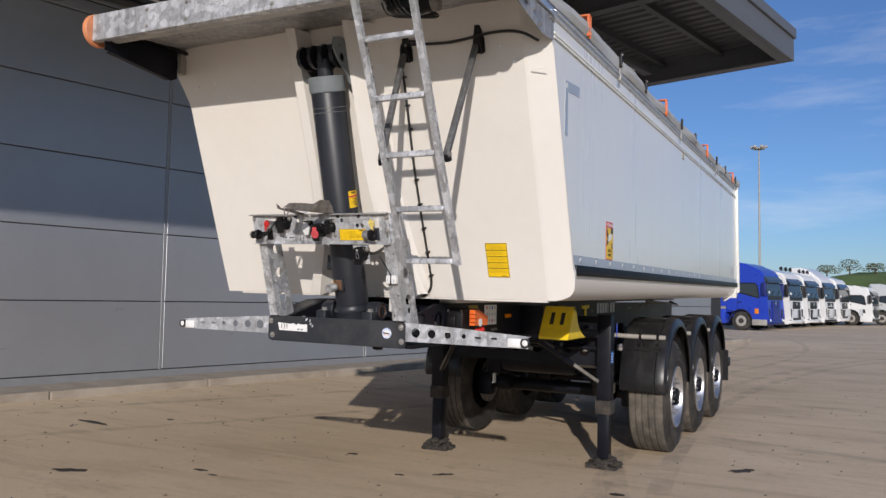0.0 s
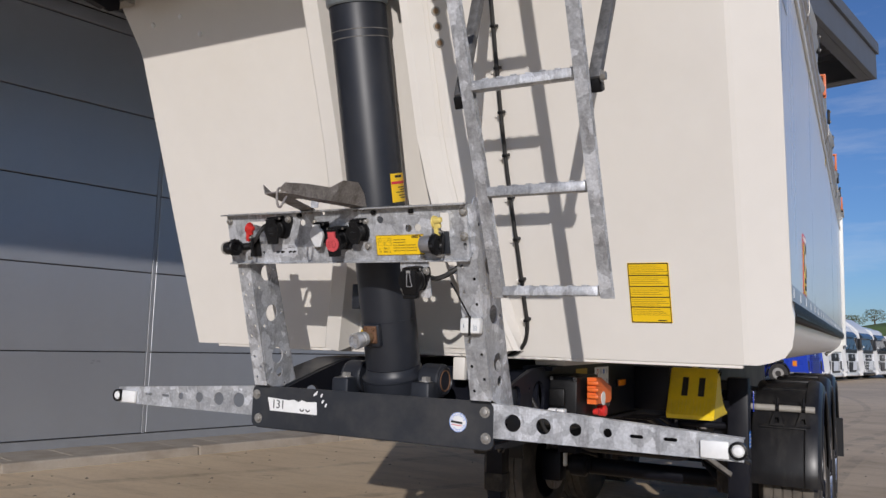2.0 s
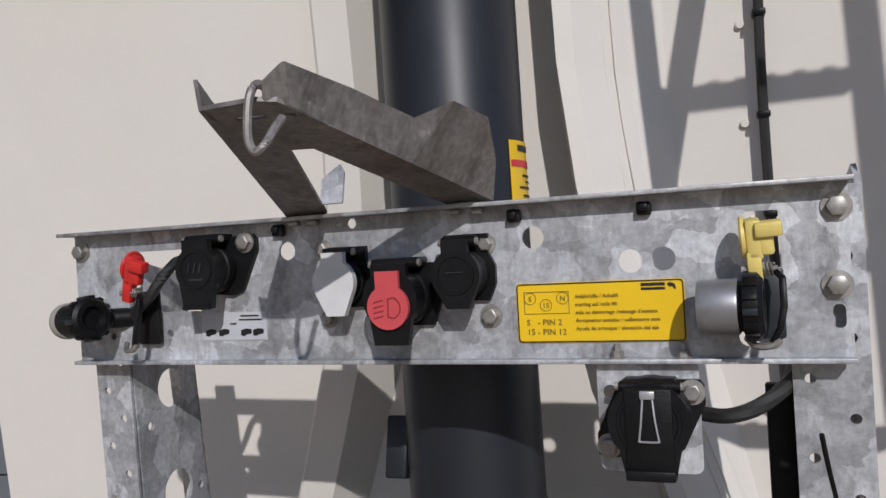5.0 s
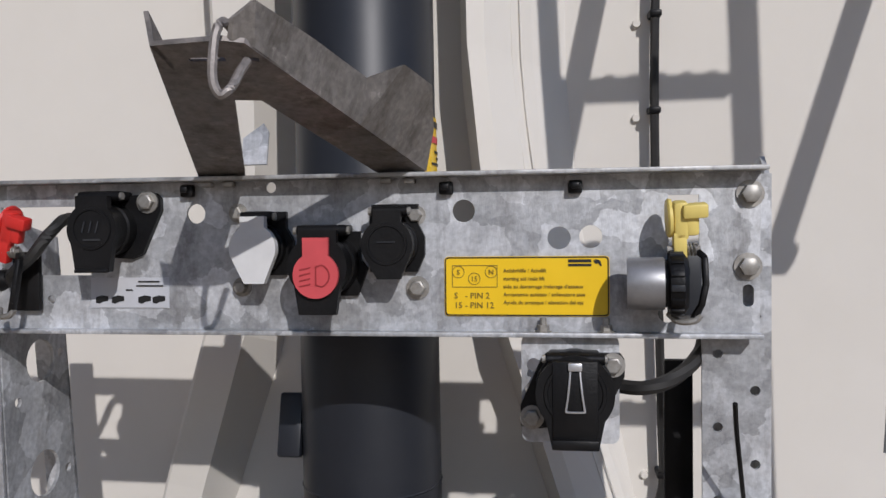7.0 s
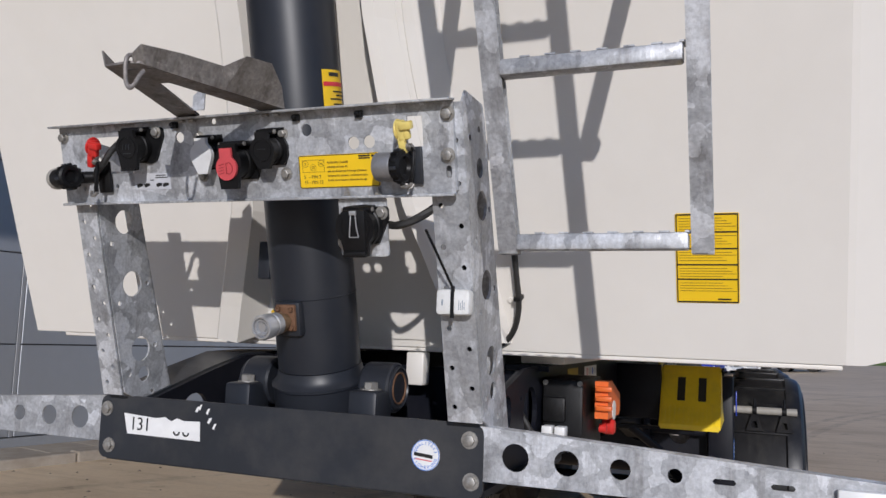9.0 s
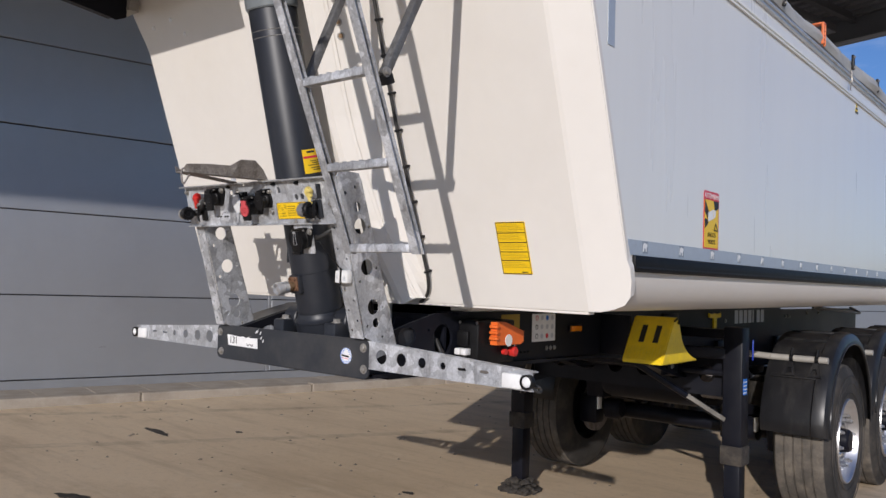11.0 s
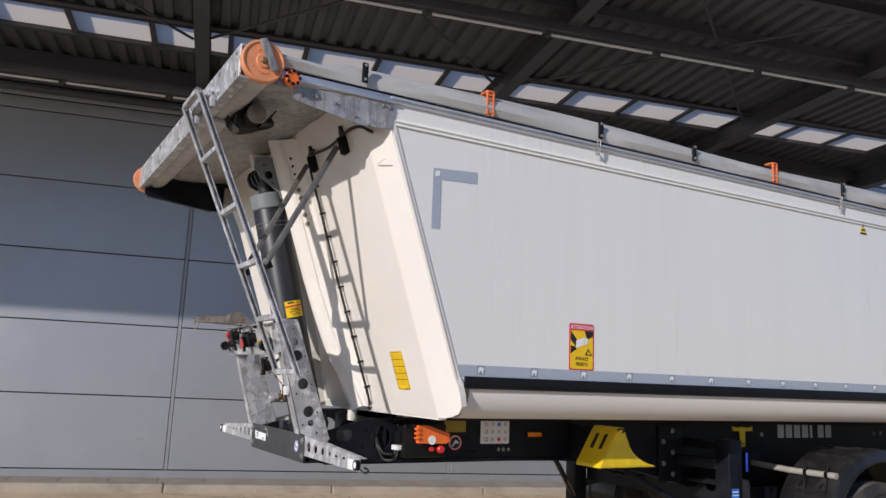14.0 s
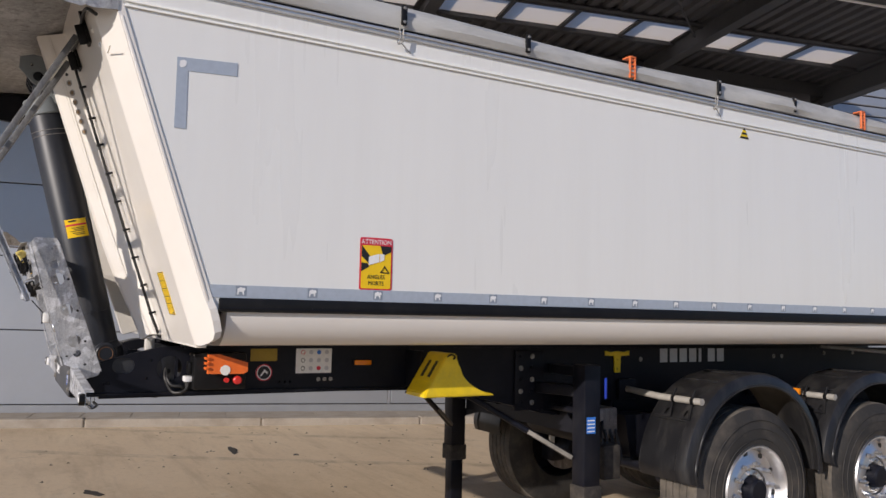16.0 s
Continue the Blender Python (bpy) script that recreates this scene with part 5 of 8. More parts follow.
for a, b in ((-0.016, 0.021), (0.016, 0.021), (-0.016, -0.021), (0.016, -0.021)):
    p = fm @ Vector((a, -0.007, b))
    part("flange_bolt", lathe(bmesh.new(), [(0.0058, 0), (0.0058, 0.006), (0.0032, 0.006), (0.003, 0.003)], p, p + (fm.to_3x3() @ Vector((0, -1, 0))), 10), RUST, rf)
part("oval_tag", moved(lathe(bmesh.new(), [(0.008, 0), (0.008, 0.0008)], (0, 0, 0), (0, -1, 0), 16), Matrix.Translation(along(1.515) + Vector((-0.060, -0.090, 0))) @ pose(0, 0, 0, 12, 0, -30)), STICKER, noz)
part("elbow", lathe(bmesh.new(), [(0.026, 0), (0.0230, 0.0096), (0.0180, 0.0128), (0.0180, 0.0320), (0.0238, 0.0336), (0.0238, 0.0464), (0.0172, 0.0480)], q0, q0 + qd, 20), BRASS, noz)
bm = bmesh.new()
lathe(bm, [(0.0172, 0.0440), (0.0254, 0.0464), (0.0254, 0.0624), (0.0221, 0.0640), (0.0221, 0.0672), (0.0271, 0.0696), (0.0279, 0.0944), (0.0254, 0.0992), (0.0215, 0.0992), (0.0205, 0.090), (0.0185, 0.090), (0.0175, 0.0965), (0.0155, 0.0965), (0.0145, 0.088), (0.0105, 0.088), (0.0095, 0.094), (0.0, 0.094)], q0, q0 + qd, 28)
part("quick_coupling", bm, ALU, noz, "silver quick coupling")
# yellow sticker wrapped on the ram
def ram_sticker(z0, z1, a0, a1, mat, grow, name, parent):
    fr = RAM_D.to_track_quat("Z", "Y").to_matrix()
    ex, ey = Vector((1, 0, 0)), RAM_D.cross(Vector((1, 0, 0))).normalized()
    bm = bmesh.new()
    rows = []
    for i in range(9):
        a = radians(a0 + (a1 - a0) * i / 8)
        o = (ex * math.cos(a) - ey * math.sin(a)) * (0.0985 + grow)
        rows.append([bm.verts.new(along(z) + o) for z in (z0, z1)])
    for a, b in zip(rows, rows[1:]):
        bm.faces.new((a[0], b[0], b[1], a[1]))
    thicken(bm, 0.0006)
    return part(name, bm, mat, parent)


rs = ram_sticker(1.965, 2.06, -40, 25, STICKER, 0.0005, "ram_sticker", ram)
ram_sticker(2.025, 2.034, -39, 24, LABEL_RED, 0.0016, "red_band", rs)
for i, z in enumerate((2.046, 2.012, 2.004, 1.996, 1.985, 1.977)):
    ram_sticker(z, z + (0.008 if i == 0 else 0.003), -28 if i else -8, 14 - 6 * (i % 3), INK, 0.0016, "print_line", rs)
# head clevis: three forks and side cheeks under the platform
cl = part("clevis", boxed(-0.19, 0.085, -0.68, -0.58, 2.855, 2.885, bevel=0.01), CYLPAINT, trailer, "dark grey ram head clevis")
for x in (-0.165, -0.09, -0.015, 0.06):
    o = [(-0.70, 2.88), (-0.735, 2.85), (-0.74, 2.81), (-0.72, 2.77), (-0.68, 2.752), (-0.61, 2.755), (-0.56, 2.80), (-0.53, 2.88)]
    fork = part("fork", holed(bmesh.new(), o, [ring(-0.655, 2.81, 0.024, 16)], 0.022, Matrix(((0, 0, 1, x), (1, 0, 0, 0), (0, 1, 0, 0), (0, 0, 0, 1)))), CYLPAINT, cl)
part("pin", rod(bmesh.new(), (-0.175, -0.655, 2.81), (0.045, -0.655, 2.81), 0.023, 16), BLACK, cl)
part("side_cheek", holed(bmesh.new(), [(-0.778, 2.885), (-0.72, 2.905), (-0.60, 2.90), (-0.56, 2.72), (-0.60, 2.66), (-0.618, 2.695), (-0.73, 2.772), (-0.779, 2.825)], [ring(-0.688, 2.794, 0.026, 16), ring(-0.721, 2.85, 0.008, 8), ring(-0.659, 2.75, 0.008, 8)], 0.010, Matrix(((0, 0, 1, 0.101), (1, 0, 0, 0), (0, 1, 0, 0), (0, 0, 0, 1)))), COLLAR, cl, "lighter grey side cheek with round holes", smooth=False)
part("side_cheek", holed(bmesh.new(), [(-0.70, 2.88), (-0.68, 2.78), (-0.53, 2.70), (-0.50, 2.88)], [], 0.010, Matrix(((0, 0, 1, -0.18), (1, 0, 0, 0), (0, 1, 0, 0), (0, 0, 0, 1)))), CYLPAINT, cl, smooth=False)
cl.matrix_basis = Matrix.Translation((-0.016, 0.045, 0))
part("ram_neck", rod(bmesh.new(), along(2.70), along(2.80), 0.045, 20), CYLPAINT, ram)
# trunnion bearings at the foot
TX = -0.051
for s in (-1, 1):
    b = part("trunnion_block", boxed(TX + s * 0.165 - 0.036, TX + s * 0.165 + 0.036, -0.362, -0.275, 1.20, 1.350, bevel=0.010), CYLPAINT, trailer, "dark grey trunnion block")
    part("bearing", lathe(bmesh.new(), [(0.03, 0), (0.054, 0.004), (0.058, 0.01), (0.058, 0.075), (0.054, 0.08), (0.02, 0.08)], (TX + s * 0.16 - 0.04, -0.25, 1.352), (TX + s * 0.16 + 0.04, -0.25, 1.352), 28), CYLPAINT, b)
    part("bearing_bush", lathe(bmesh.new(), [(0.050, 0), (0.050, 0.006), (0.046, 0.009), (0.044, 0.004), (0.0, 0.004)], (TX + s * 0.198, -0.25, 1.352), (TX + s * 0.225, -0.25, 1.352), 24), CYLPAINT, b)
    part("bush_ring", lathe(bmesh.new(), [(0.037, 0.005), (0.037, 0.008), (0.034, 0.008), (0.033, 0.005)], (TX + s * 0.198, -0.25, 1.352), (TX + s * 0.225, -0.25, 1.352), 24, close=False), RUST, b)
    bm = bmesh.new()
    bolt_head(bm, (TX + s * 0.165, -0.318, 1.350), (0, 0, 1), 0.017, 0.016)
    part("bolt", bm, BOLT, b)

# ---- front bumper frame ----
bm = bmesh.new()
holed(bm, rounded(-0.547, 0.424, 1.16, 1.308, 0.022, 5), [], 0.008, Matrix(((1, 0, 0, 0), (0, 0, -1, -0.438), (0, 1, 0, 0), (0, 0, 0, 1))))
plate = part("bumper_plate", bm, ANTHRACITE, trailer, "anthracite front cross plate with worn labels", smooth=False)
part("lower_lip", boxed(-0.53, 0.40, -0.43, -0.36, 1.155, 1.165, bevel=0.003), ANTHRACITE, plate)
for x, z in ((-0.528, 1.275), (-0.515, 1.19), (0.395, 1.275), (0.40, 1.195)):
    bm = bmesh.new()
    bolt_head(bm, (x, -0.438, z), (0, -1, 0), 0.012, 0.009)
    part("bolt", bm, BOLT, plate)
# torn white number label: kept as plain bars
fp = Matrix(((1, 0, 0, 0), (0, 0, -1, -0.4392), (0, 1, 0, 0), (0, 0, 0, 1)))
lab = part("number_label", holed(bmesh.new(), [(-0.462, 1.221), (-0.252, 1.219), (-0.255, 1.263), (-0.30, 1.261), (-0.32, 1.266), (-0.335, 1.258), (-0.355, 1.266), (-0.38, 1.262), (-0.475, 1.268)], [], 0.001, fp), PAPER, plate, "torn white number label", smooth=False)
words("digits", "131", 0.043, Matrix.Translation((-0.455, -0.0008, 1.231)) @ Matrix(((1, 0, 0, 0), (0, 0, -1, -0.4392), (0, 1, 0, 0), (0, 0, 0, 1))), INK, lab, squeeze=0.95)
for x in (-0.318, -0.292):
    part("torn_digit", holed(bmesh.new(), arc(0.010, 180, 360, 20, x, 1.236) + arc(0.006, 360, 180, 20, x, 1.236), [], 0.0006, Matrix.Translation((0, -0.0008, 0)) @ fp), INK, lab, smooth=False)
for i, (x, z, w) in enumerate(((-0.27, 1.285, 0.006), (-0.24, 1.282, 0.005), (-0.235, 1.262, 0.006), (-0.22, 1.25, 0.005), (-0.26, 1.29, 0.004))):
    part("paint_scratch", holed(bmesh.new(), [(x, z), (x + w, z - 0.002), (x + w * 2.2, z + 0.012), (x + w, z + 0.011)], [], 0.0004, fp), PAPER, plate, smooth=False)
rl = part("round_label", holed(bmesh.new(), ring(0.302, 1.238, 0.031, 28), [], 0.001, fp), PAPER, plate, "round white quality label", smooth=False)
up = Matrix.Translation((0, -0.0008, 0)) @ fp
part("label_ring", holed(bmesh.new(), ring(0.302, 1.238, 0.0305, 28), [ring(0.302, 1.238, 0.029, 28)], 0.0006, up), LABEL_BLUE, rl, smooth=False)
for i in range(9):
    a = radians(160 - i * 17.5)
    words("label_letter", "QUALITÄTS"[i], 0.0085, up @ Matrix.Translation((0.302 + 0.0205 * math.cos(a), 1.238 + 0.0205 * math.sin(a), 0)) @ pose(0, 0, 0, 0, 0, math.degrees(a) - 90), LABEL_BLUE, rl, "CENTER")
for i in range(9):
    a = radians(200 + i * 17.5)
    words("label_letter", "SICHERUNG"[i], 0.0085, up @ Matrix.Translation((0.302 + 0.0265 * math.cos(a), 1.238 + 0.0265 * math.sin(a), 0)) @ pose(0, 0, 0, 0, 0, math.degrees(a) + 90), LABEL_BLUE, rl, "CENTER")
part("label_bar", holed(bmesh.new(), [(0.277, 1.236), (0.318, 1.232), (0.318, 1.239), (0.277, 1.243)], [], 0.0006, up), INK, rl, smooth=False)
part("label_stripe", holed(bmesh.new(), [(0.279, 1.229), (0.316, 1.226), (0.316, 1.228), (0.279, 1.231)], [], 0.0006, up), LABEL_RED, rl, smooth=False)

# perforated wing bars with white marker lamps
def wing(s, x0, x1):
    h0, h1 = (1.302, 1.200), (1.258, 1.200)
    L = abs(x1 - x0)
    o = [(0, h0[1]), (L, h1[1]), (L, h1[0]), (0, h0[0])]
    cut = []
    for d, r in ((0.075, 0.027), (0.175, 0.024), (0.275, 0.019), (0.372, 0.013)):
        cut.append(ring(d, 1.25 - 0.012 * d / L, r, 18))
    for d, w in ((0.455, 0.016), (0.55, 0.016)):
        cut.append([(d - w, 1.236), (d + w, 1.236), (d + w + 0.004, 1.241), (d + w, 1.246), (d - w, 1.246), (d - w - 0.004, 1.241)])
    m = Matrix(((s, 0, 0, x0), (0, 0, -1, -0.436), (0, 1, 0, 0), (0, 0, 0, 1)))
    bm = holed(bmesh.new(), o, cut, 0.004, m)
    for z0, z1 in ((1.302, 1.258), (1.200, 1.200)):
        a, b = Vector((x0, -0.42, z0)), Vector((x1, -0.42, z1))
        bar(bm, a, b, 0.035, 0.004, (0, 0, 1))
    w = part("wing_bar", bm, ZINC, trailer, "galvanised perforated wing bar", smooth=False)
    e = x1 - s * 0.11
    part("marker_lamp", boxed(*sorted((e, e + s * 0.075)), -0.452, -0.437, 1.202, 1.25, bevel=0.005), PAPER, w, "white marker lamp")
    part("lamp_end", lathe(bmesh.new(), [(0.024, 0), (0.024, 0.02), (0.019, 0.022), (0.019, 0.017), (0.006, 0.017)], (x1 - s * 0.012, -0.436, 1.228), (x1 - s * 0.012, -0.46, 1.228), 20), BLACK, w)
    part("lamp_lens", lathe(bmesh.new(), [(0.018, 0), (0.012, 0.006), (0.003, 0.008)], (x1 - s * 0.012, -0.452, 1.228), (x1 - s * 0.012, -0.47, 1.228), 18), PAPER, w)


wing(1, 0.413, 1.155)
wing(-1, -0.54, -1.262)
part("marker_cable", hose(bmesh.new(), [(1.145, -0.43, 1.21), (1.165, -0.41, 1.195), (1.155, -0.39, 1.205), (1.13, -0.40, 1.215)], 0.005), CABLE, trailer)

# uprights that carry the connector panel
def upright(x, s, top=1.925):
    """A channel: perforated side web, front flange with a row of small holes."""
    o = [(-0.64, 1.90), (-0.625, 1.925), (-0.53, 1.925), (-0.515, 1.90)] if top > 1.9 else [(-0.64 + (1.9 - top) * 0.2846, top), (-0.515 + (1.9 - top) * 0.3525, top)]
    o += [(-0.30, 1.29), (-0.315, 1.262), (-0.41, 1.235), (-0.426, 1.25), (-0.426, 1.302), (-0.466, 1.318)]
    mid = lambda z: -0.64 + (1.90 - z) * (0.185 / 0.65)
    cut = [ring(mid(z) + 0.078, z, r, 20) for z, r in (((1.80, 0.019), (1.73, 0.029), (1.58, 0.030), (1.432, 0.030), (1.372, 0.018)) if top > 1.9 else ((1.715, 0.028), (1.573, 0.030), (1.42, 0.030), (1.36, 0.018))) if z + r < top - 0.01]
    cut += [ring(mid(z) + dx, z, 0.0065, 8) for z, dx in ((1.872, 0.085), (1.845, 0.03), (1.73, 0.122), (1.66, 0.03), (1.578, 0.128), (1.525, 0.03), (1.43, 0.128), (1.36, 0.03), (1.318, 0.10)) if z < top - 0.02]
    m = Matrix(((0, 0, 1, x), (1, 0, 0, 0), (0, 1, 0, 0), (0, 0, 0, 1)))
    bm = holed(bmesh.new(), o, cut, 0.005, m)
    # rear flange
    p, q = Vector((x - s * 0.022, -0.517 + (1.9 - min(top, 1.9)) * 0.3525, min(top, 1.9))), Vector((x - s * 0.022, -0.30, 1.285))
    bar(bm, p, q, 0.044, 0.005, (0, 1, 0.35))
    u = part("upright", bm, ZINC, trailer, "perforated galvanised upright channel", smooth=False)
    a, b = Vector((0, -0.642 + (1.9 - min(top, 1.9)) * 0.2846, min(top, 1.9))), Vector((0, -0.4715, 1.314))
    d = (b - a)
    L = d.length
    d.normalize()
    out = Vector((0, -d.z, d.y)) * -1
    fm = Matrix((Vector((1, 0, 0)), d, Vector((1, 0, 0)).cross(d))).transposed().to_4x4()
    holes = []
    fw = 0.07 if top > 1.9 else 0.055
    for k in range(15):
        holes += [ring(-s * (0.016 if k % 2 else fw - 0.016), 0.03 + k * (L - 0.06) / 14, 0.0055, 8)]
    part("front_flange", holed(bmesh.new(), [(-s * fw, 0), (0.0, 0), (0.0, L), (-s * fw, L)] if s > 0 else [(0, 0), (0.09, 0), (0.09, L), (0, L)], holes, 0.004, Matrix.Translation((x, a.y, a.z)) @ fm), ZINC, u, smooth=False)
    return u


upright(0.432, 1)
upright(-0.452, 1, 1.88)

part("cable_duct", bar(bmesh.new(), (0.357, -0.462, 1.725), (0.357, -0.335, 1.29), 0.034, 0.012, (0, 1, 0), 0.003), BLACK, trailer, "black cable duct behind the upright")

# white clip box with a cable tie on the upright
cb = part("clip_box", boxed(0.364, 0.432, -0.570, -0.541, 1.517, 1.566, bevel=0.008), CLIP_WHITE, trailer, "white plastic clip box tied to the upright")
part("cable_tie", boxed(0.396, 0.402, -0.574, -0.568, 1.512, 1.571), BLACK, cb, smooth=False)
part("tie_tail", hose(bmesh.new(), [(0.399, -0.573, 1.569), (0.392, -0.60, 1.60), (0.383, -0.635, 1.64), (0.378, -0.66, 1.665)], 0.0025, 6), BLACK, cb)
for i in range(4):
    part("clip_print", boxed(0.411 + 0.0035 * i, 0.4122 + 0.0035 * i, -0.5706, -0.57, 1.527, 1.545 - 0.004 * (i % 2)), EMBLEM, cb, smooth=False)
part("clip_mark", boxed(0.377, 0.380, -0.5706, -0.57, 1.535, 1.546), EMBLEM, cb, smooth=False)

# ---- connector panel ----
PT = math.atan(0.25)
P_X = Vector((1, 0, -0.0069)).normalized()
P_OUT = Vector((0, -math.cos(PT), -math.sin(PT)))
P_UP = P_OUT.cross(P_X).normalized()


def on_panel(x, z, out=0.0):
    """A frame on the connector panel: local x across, y up its slope, z out of it."""
    p = Vector((x, -0.627 - 0.25 * (z - 1.78), z + 0.0069 * (0.42 - x))) + P_OUT * out
    return Matrix.Translation(p) @ Matrix((P_X, P_UP, P_OUT)).transposed().to_4x4()


PM = on_panel(0, 1.735)
k = 1 / math.cos(PT)


def pz(z):
    return (z - 1.735) * k


def slot_cut(x0, x1, z0, z1):
    return [(x0, pz(z0)), (x1, pz(z0)), (x1, pz(z1)), (x0, pz(z1))]


cut = [ring(-0.19, pz(1.864), 0.0112, 18), ring(-0.102, pz(1.891), 0.0062, 12), ring(0.113, pz(1.863), 0.0122, 18), ring(0.214, pz(1.834), 0.0122, 18), ring(0.247, pz(1.835), 0.0122, 18),
       slot_cut(-0.43, -0.318, 1.797, 1.874), slot_cut(0.326, 0.357, 1.822, 1.876),
       rounded(0.3995, 0.4105, pz(1.764), pz(1.786), 0.005, 4), ring(-0.368, pz(1.770), 0.0052, 12), ring(-0.46, pz(1.768), 0.005, 10), ring(0.325, pz(1.757), 0.010, 14)]
panel = part("connector_panel", holed(bmesh.new(), [(-0.516, pz(1.737)), (0.416, pz(1.737)), (0.418, pz(1.9)), (-0.518, pz(1.9))], cut, 0.004, PM), ZINC, trailer, "galvanised panel with electric and air couplings", smooth=False)
part("top_flange", moved(boxed(-0.524, 0.42, pz(1.898), pz(1.9025), -0.004, 0.026, bevel=0.001), PM), ZINC_DULL, panel)
part("bottom_flange", moved(boxed(-0.516, 0.417, -0.002, 0.003, -0.004, 0.014, bevel=0.001), PM), ZINC, panel)
part("end_return", moved(boxed(0.413, 0.417, pz(1.742), pz(1.896), -0.11, -0.0045), PM), ZINC, panel, smooth=False)
for x, z, r in ((0.408, 1.876, 0.0098), (0.405, 1.804, 0.0098), (-0.505, 1.878, 0.009), (0.063, 1.783, 0.0088), (0.062, 1.859, 0.0075), (-0.139, 1.864, 0.0075), (-0.136, 1.784, 0.0075)):
    bm = bmesh.new()
    bolt_head(bm, on_panel(x, z).translation, P_OUT, r, 0.010)
    part("bolt", bm, BOLT, panel)
# nuts standing on the lower flange, and the spot-welded studs under the upper one
for x in (0.197, 0.262):
    p = PM @ Vector((x, 0.003, 0.006))
    part("flange_nut", lathe(bmesh.new(), [(0.0085, 0), (0.0085, 0.0015), (0.0062, 0.002), (0.0062, 0.008), (0.0035, 0.008), (0.0035, 0.015)], p, p + P_UP, 6), BOLT, panel)
for x, z in ((0.096, 1.887), (0.232, 1.886), (-0.196, 1.889)):
    cl_ = part("black_clip", moved(boxed(-0.0075, 0.0075, -0.0075, 0.0065, 0, 0.010, bevel=0.0025), on_panel(x, z)), BLACK, panel)
    part("clip_barb", moved(boxed(-0.0045, 0.0045, -0.003, 0.004, 0.010, 0.017, bevel=0.002), on_panel(x, z)), BLACK, cl_)


def lid_shape(r, strap, strap_h, tab, tab_h):
    """A round socket lid with a hinge strap above and a pull tab below."""
    a, b = math.degrees(math.acos(strap / r)), math.degrees(math.acos(min(tab * 1.25, r * 0.98) / r))
    return [(-strap, strap_h), (strap, strap_h)] + arc(r, a, -b, 9) + [(tab, -tab_h), (-tab, -tab_h)] + arc(r, 180 + b, 180 - a, 9)


def socket(x, z, r, lid, name, label, shape, out=0.034, flange=(), ears=(), body_r=None, dome=True):
    """A round trailer socket with a spring lid: flange, body, hinge and cover."""
    m = on_panel(x, z)
    s = part(name, lathe(bmesh.new(), [((body_r or r) * 1.02, 0), ((body_r or r) * 1.02, out * 0.55), ((body_r or r) * 0.95, out * 0.6), ((body_r or r) * 0.95, out)], m.translation, m.translation + P_OUT, 30), BLACK, panel, label)
    if flange:
        part("flange", holed(bmesh.new(), flange, [], 0.007, m @ Matrix.Translation((0, 0, 0.007))), BLACK, s, smooth=False)
    for ex, ey in ears:
        part("flange_bolt", bolt_head(bmesh.new(), m @ Vector((ex, ey, 0.007)), P_OUT, 0.0088, 0.008), BOLT, s)
    bm = holed(bmesh.new(), shape, [], 0.009, m @ Matrix.Translation((0, 0, out + 0.009)))
    bmesh.ops.bevel(bm, geom=[e for e in bm.edges if len(e.link_faces) == 2 and e.calc_face_angle(0) > 1.2], offset=0.0018, segments=2, affect="EDGES")
    if dome:
        lathe(bm, [(r * 0.80, 0), (r * 0.78, 0.0022), (r * 0.70, 0.0022), (r * 0.68, 0.0008), (r * 0.2, 0.0008)], m @ Vector((0, 0, out + 0.0085)), m @ Vector((0, 0, out + 1)), 30)
    part("lid", bm, lid, s)
    top = max(q[1] for q in shape)
    strap = max(q[0] for q in shape if q[1] > top - 0.001)
    bm = bmesh.new()
    rod(bm, m @ Vector((-strap * 1.25, top, out * 0.8)), m @ Vector((strap * 1.35, top, out * 0.8)), 0.0055, 14)
    box_hinge = moved(boxed(-strap * 1.15, strap * 1.15, top - 0.004, top + 0.006, 0.0, out * 0.8, bevel=0.002), m)
    join(bm, box_hinge)
    h = part("hinge", bm, BLACK, s)
    for q in (-1, 1):
        part("hinge_pin", lathe(bmesh.new(), [(0.0042, 0), (0.0042, 0.0035), (0.002, 0.004)], m @ Vector((q * strap * 1.3, top, out * 0.8)), m @ Vector((q * (strap * 1.3 + 1), top, out * 0.8)), 10), BOLT, h)
    return s, m


S1, m1 = socket(-0.286, 1.848, 0.029, BLACK, "abs_socket", "black round brake-electronics socket with closed lid", lid_shape(0.029, 0.0185, 0.036, 0.0195, 0.0465), out=0.04,
                flange=[(-0.03, 0.034), (0.052, 0.04), (0.058, 0.034), (0.058, 0.02), (0.036, -0.028), (0.022, -0.034), (-0.03, -0.03)], ears=((0.043, 0.030),))
for q in range(3):
    part("lid_mark", moved(holed(bmesh.new(), [(0, -0.006), (0.0016, -0.006), (0.0048, 0.006), (0.0032, 0.006)], [], 0.0012), m1 @ Matrix.Translation((-0.011 + q * 0.008, 0.002, 0.051))), ANTHRACITE, S1, smooth=False)
part("lid_mark", moved(boxed(-0.009, 0.011, -0.0128, -0.0108, 0.0495, 0.0508), m1), ANTHRACITE, S1, smooth=False)
part("tab_lip", moved(boxed(-0.019, 0.019, -0.0475, -0.0435, 0.046, 0.053, bevel=0.0015), m1), BLACK, S1)
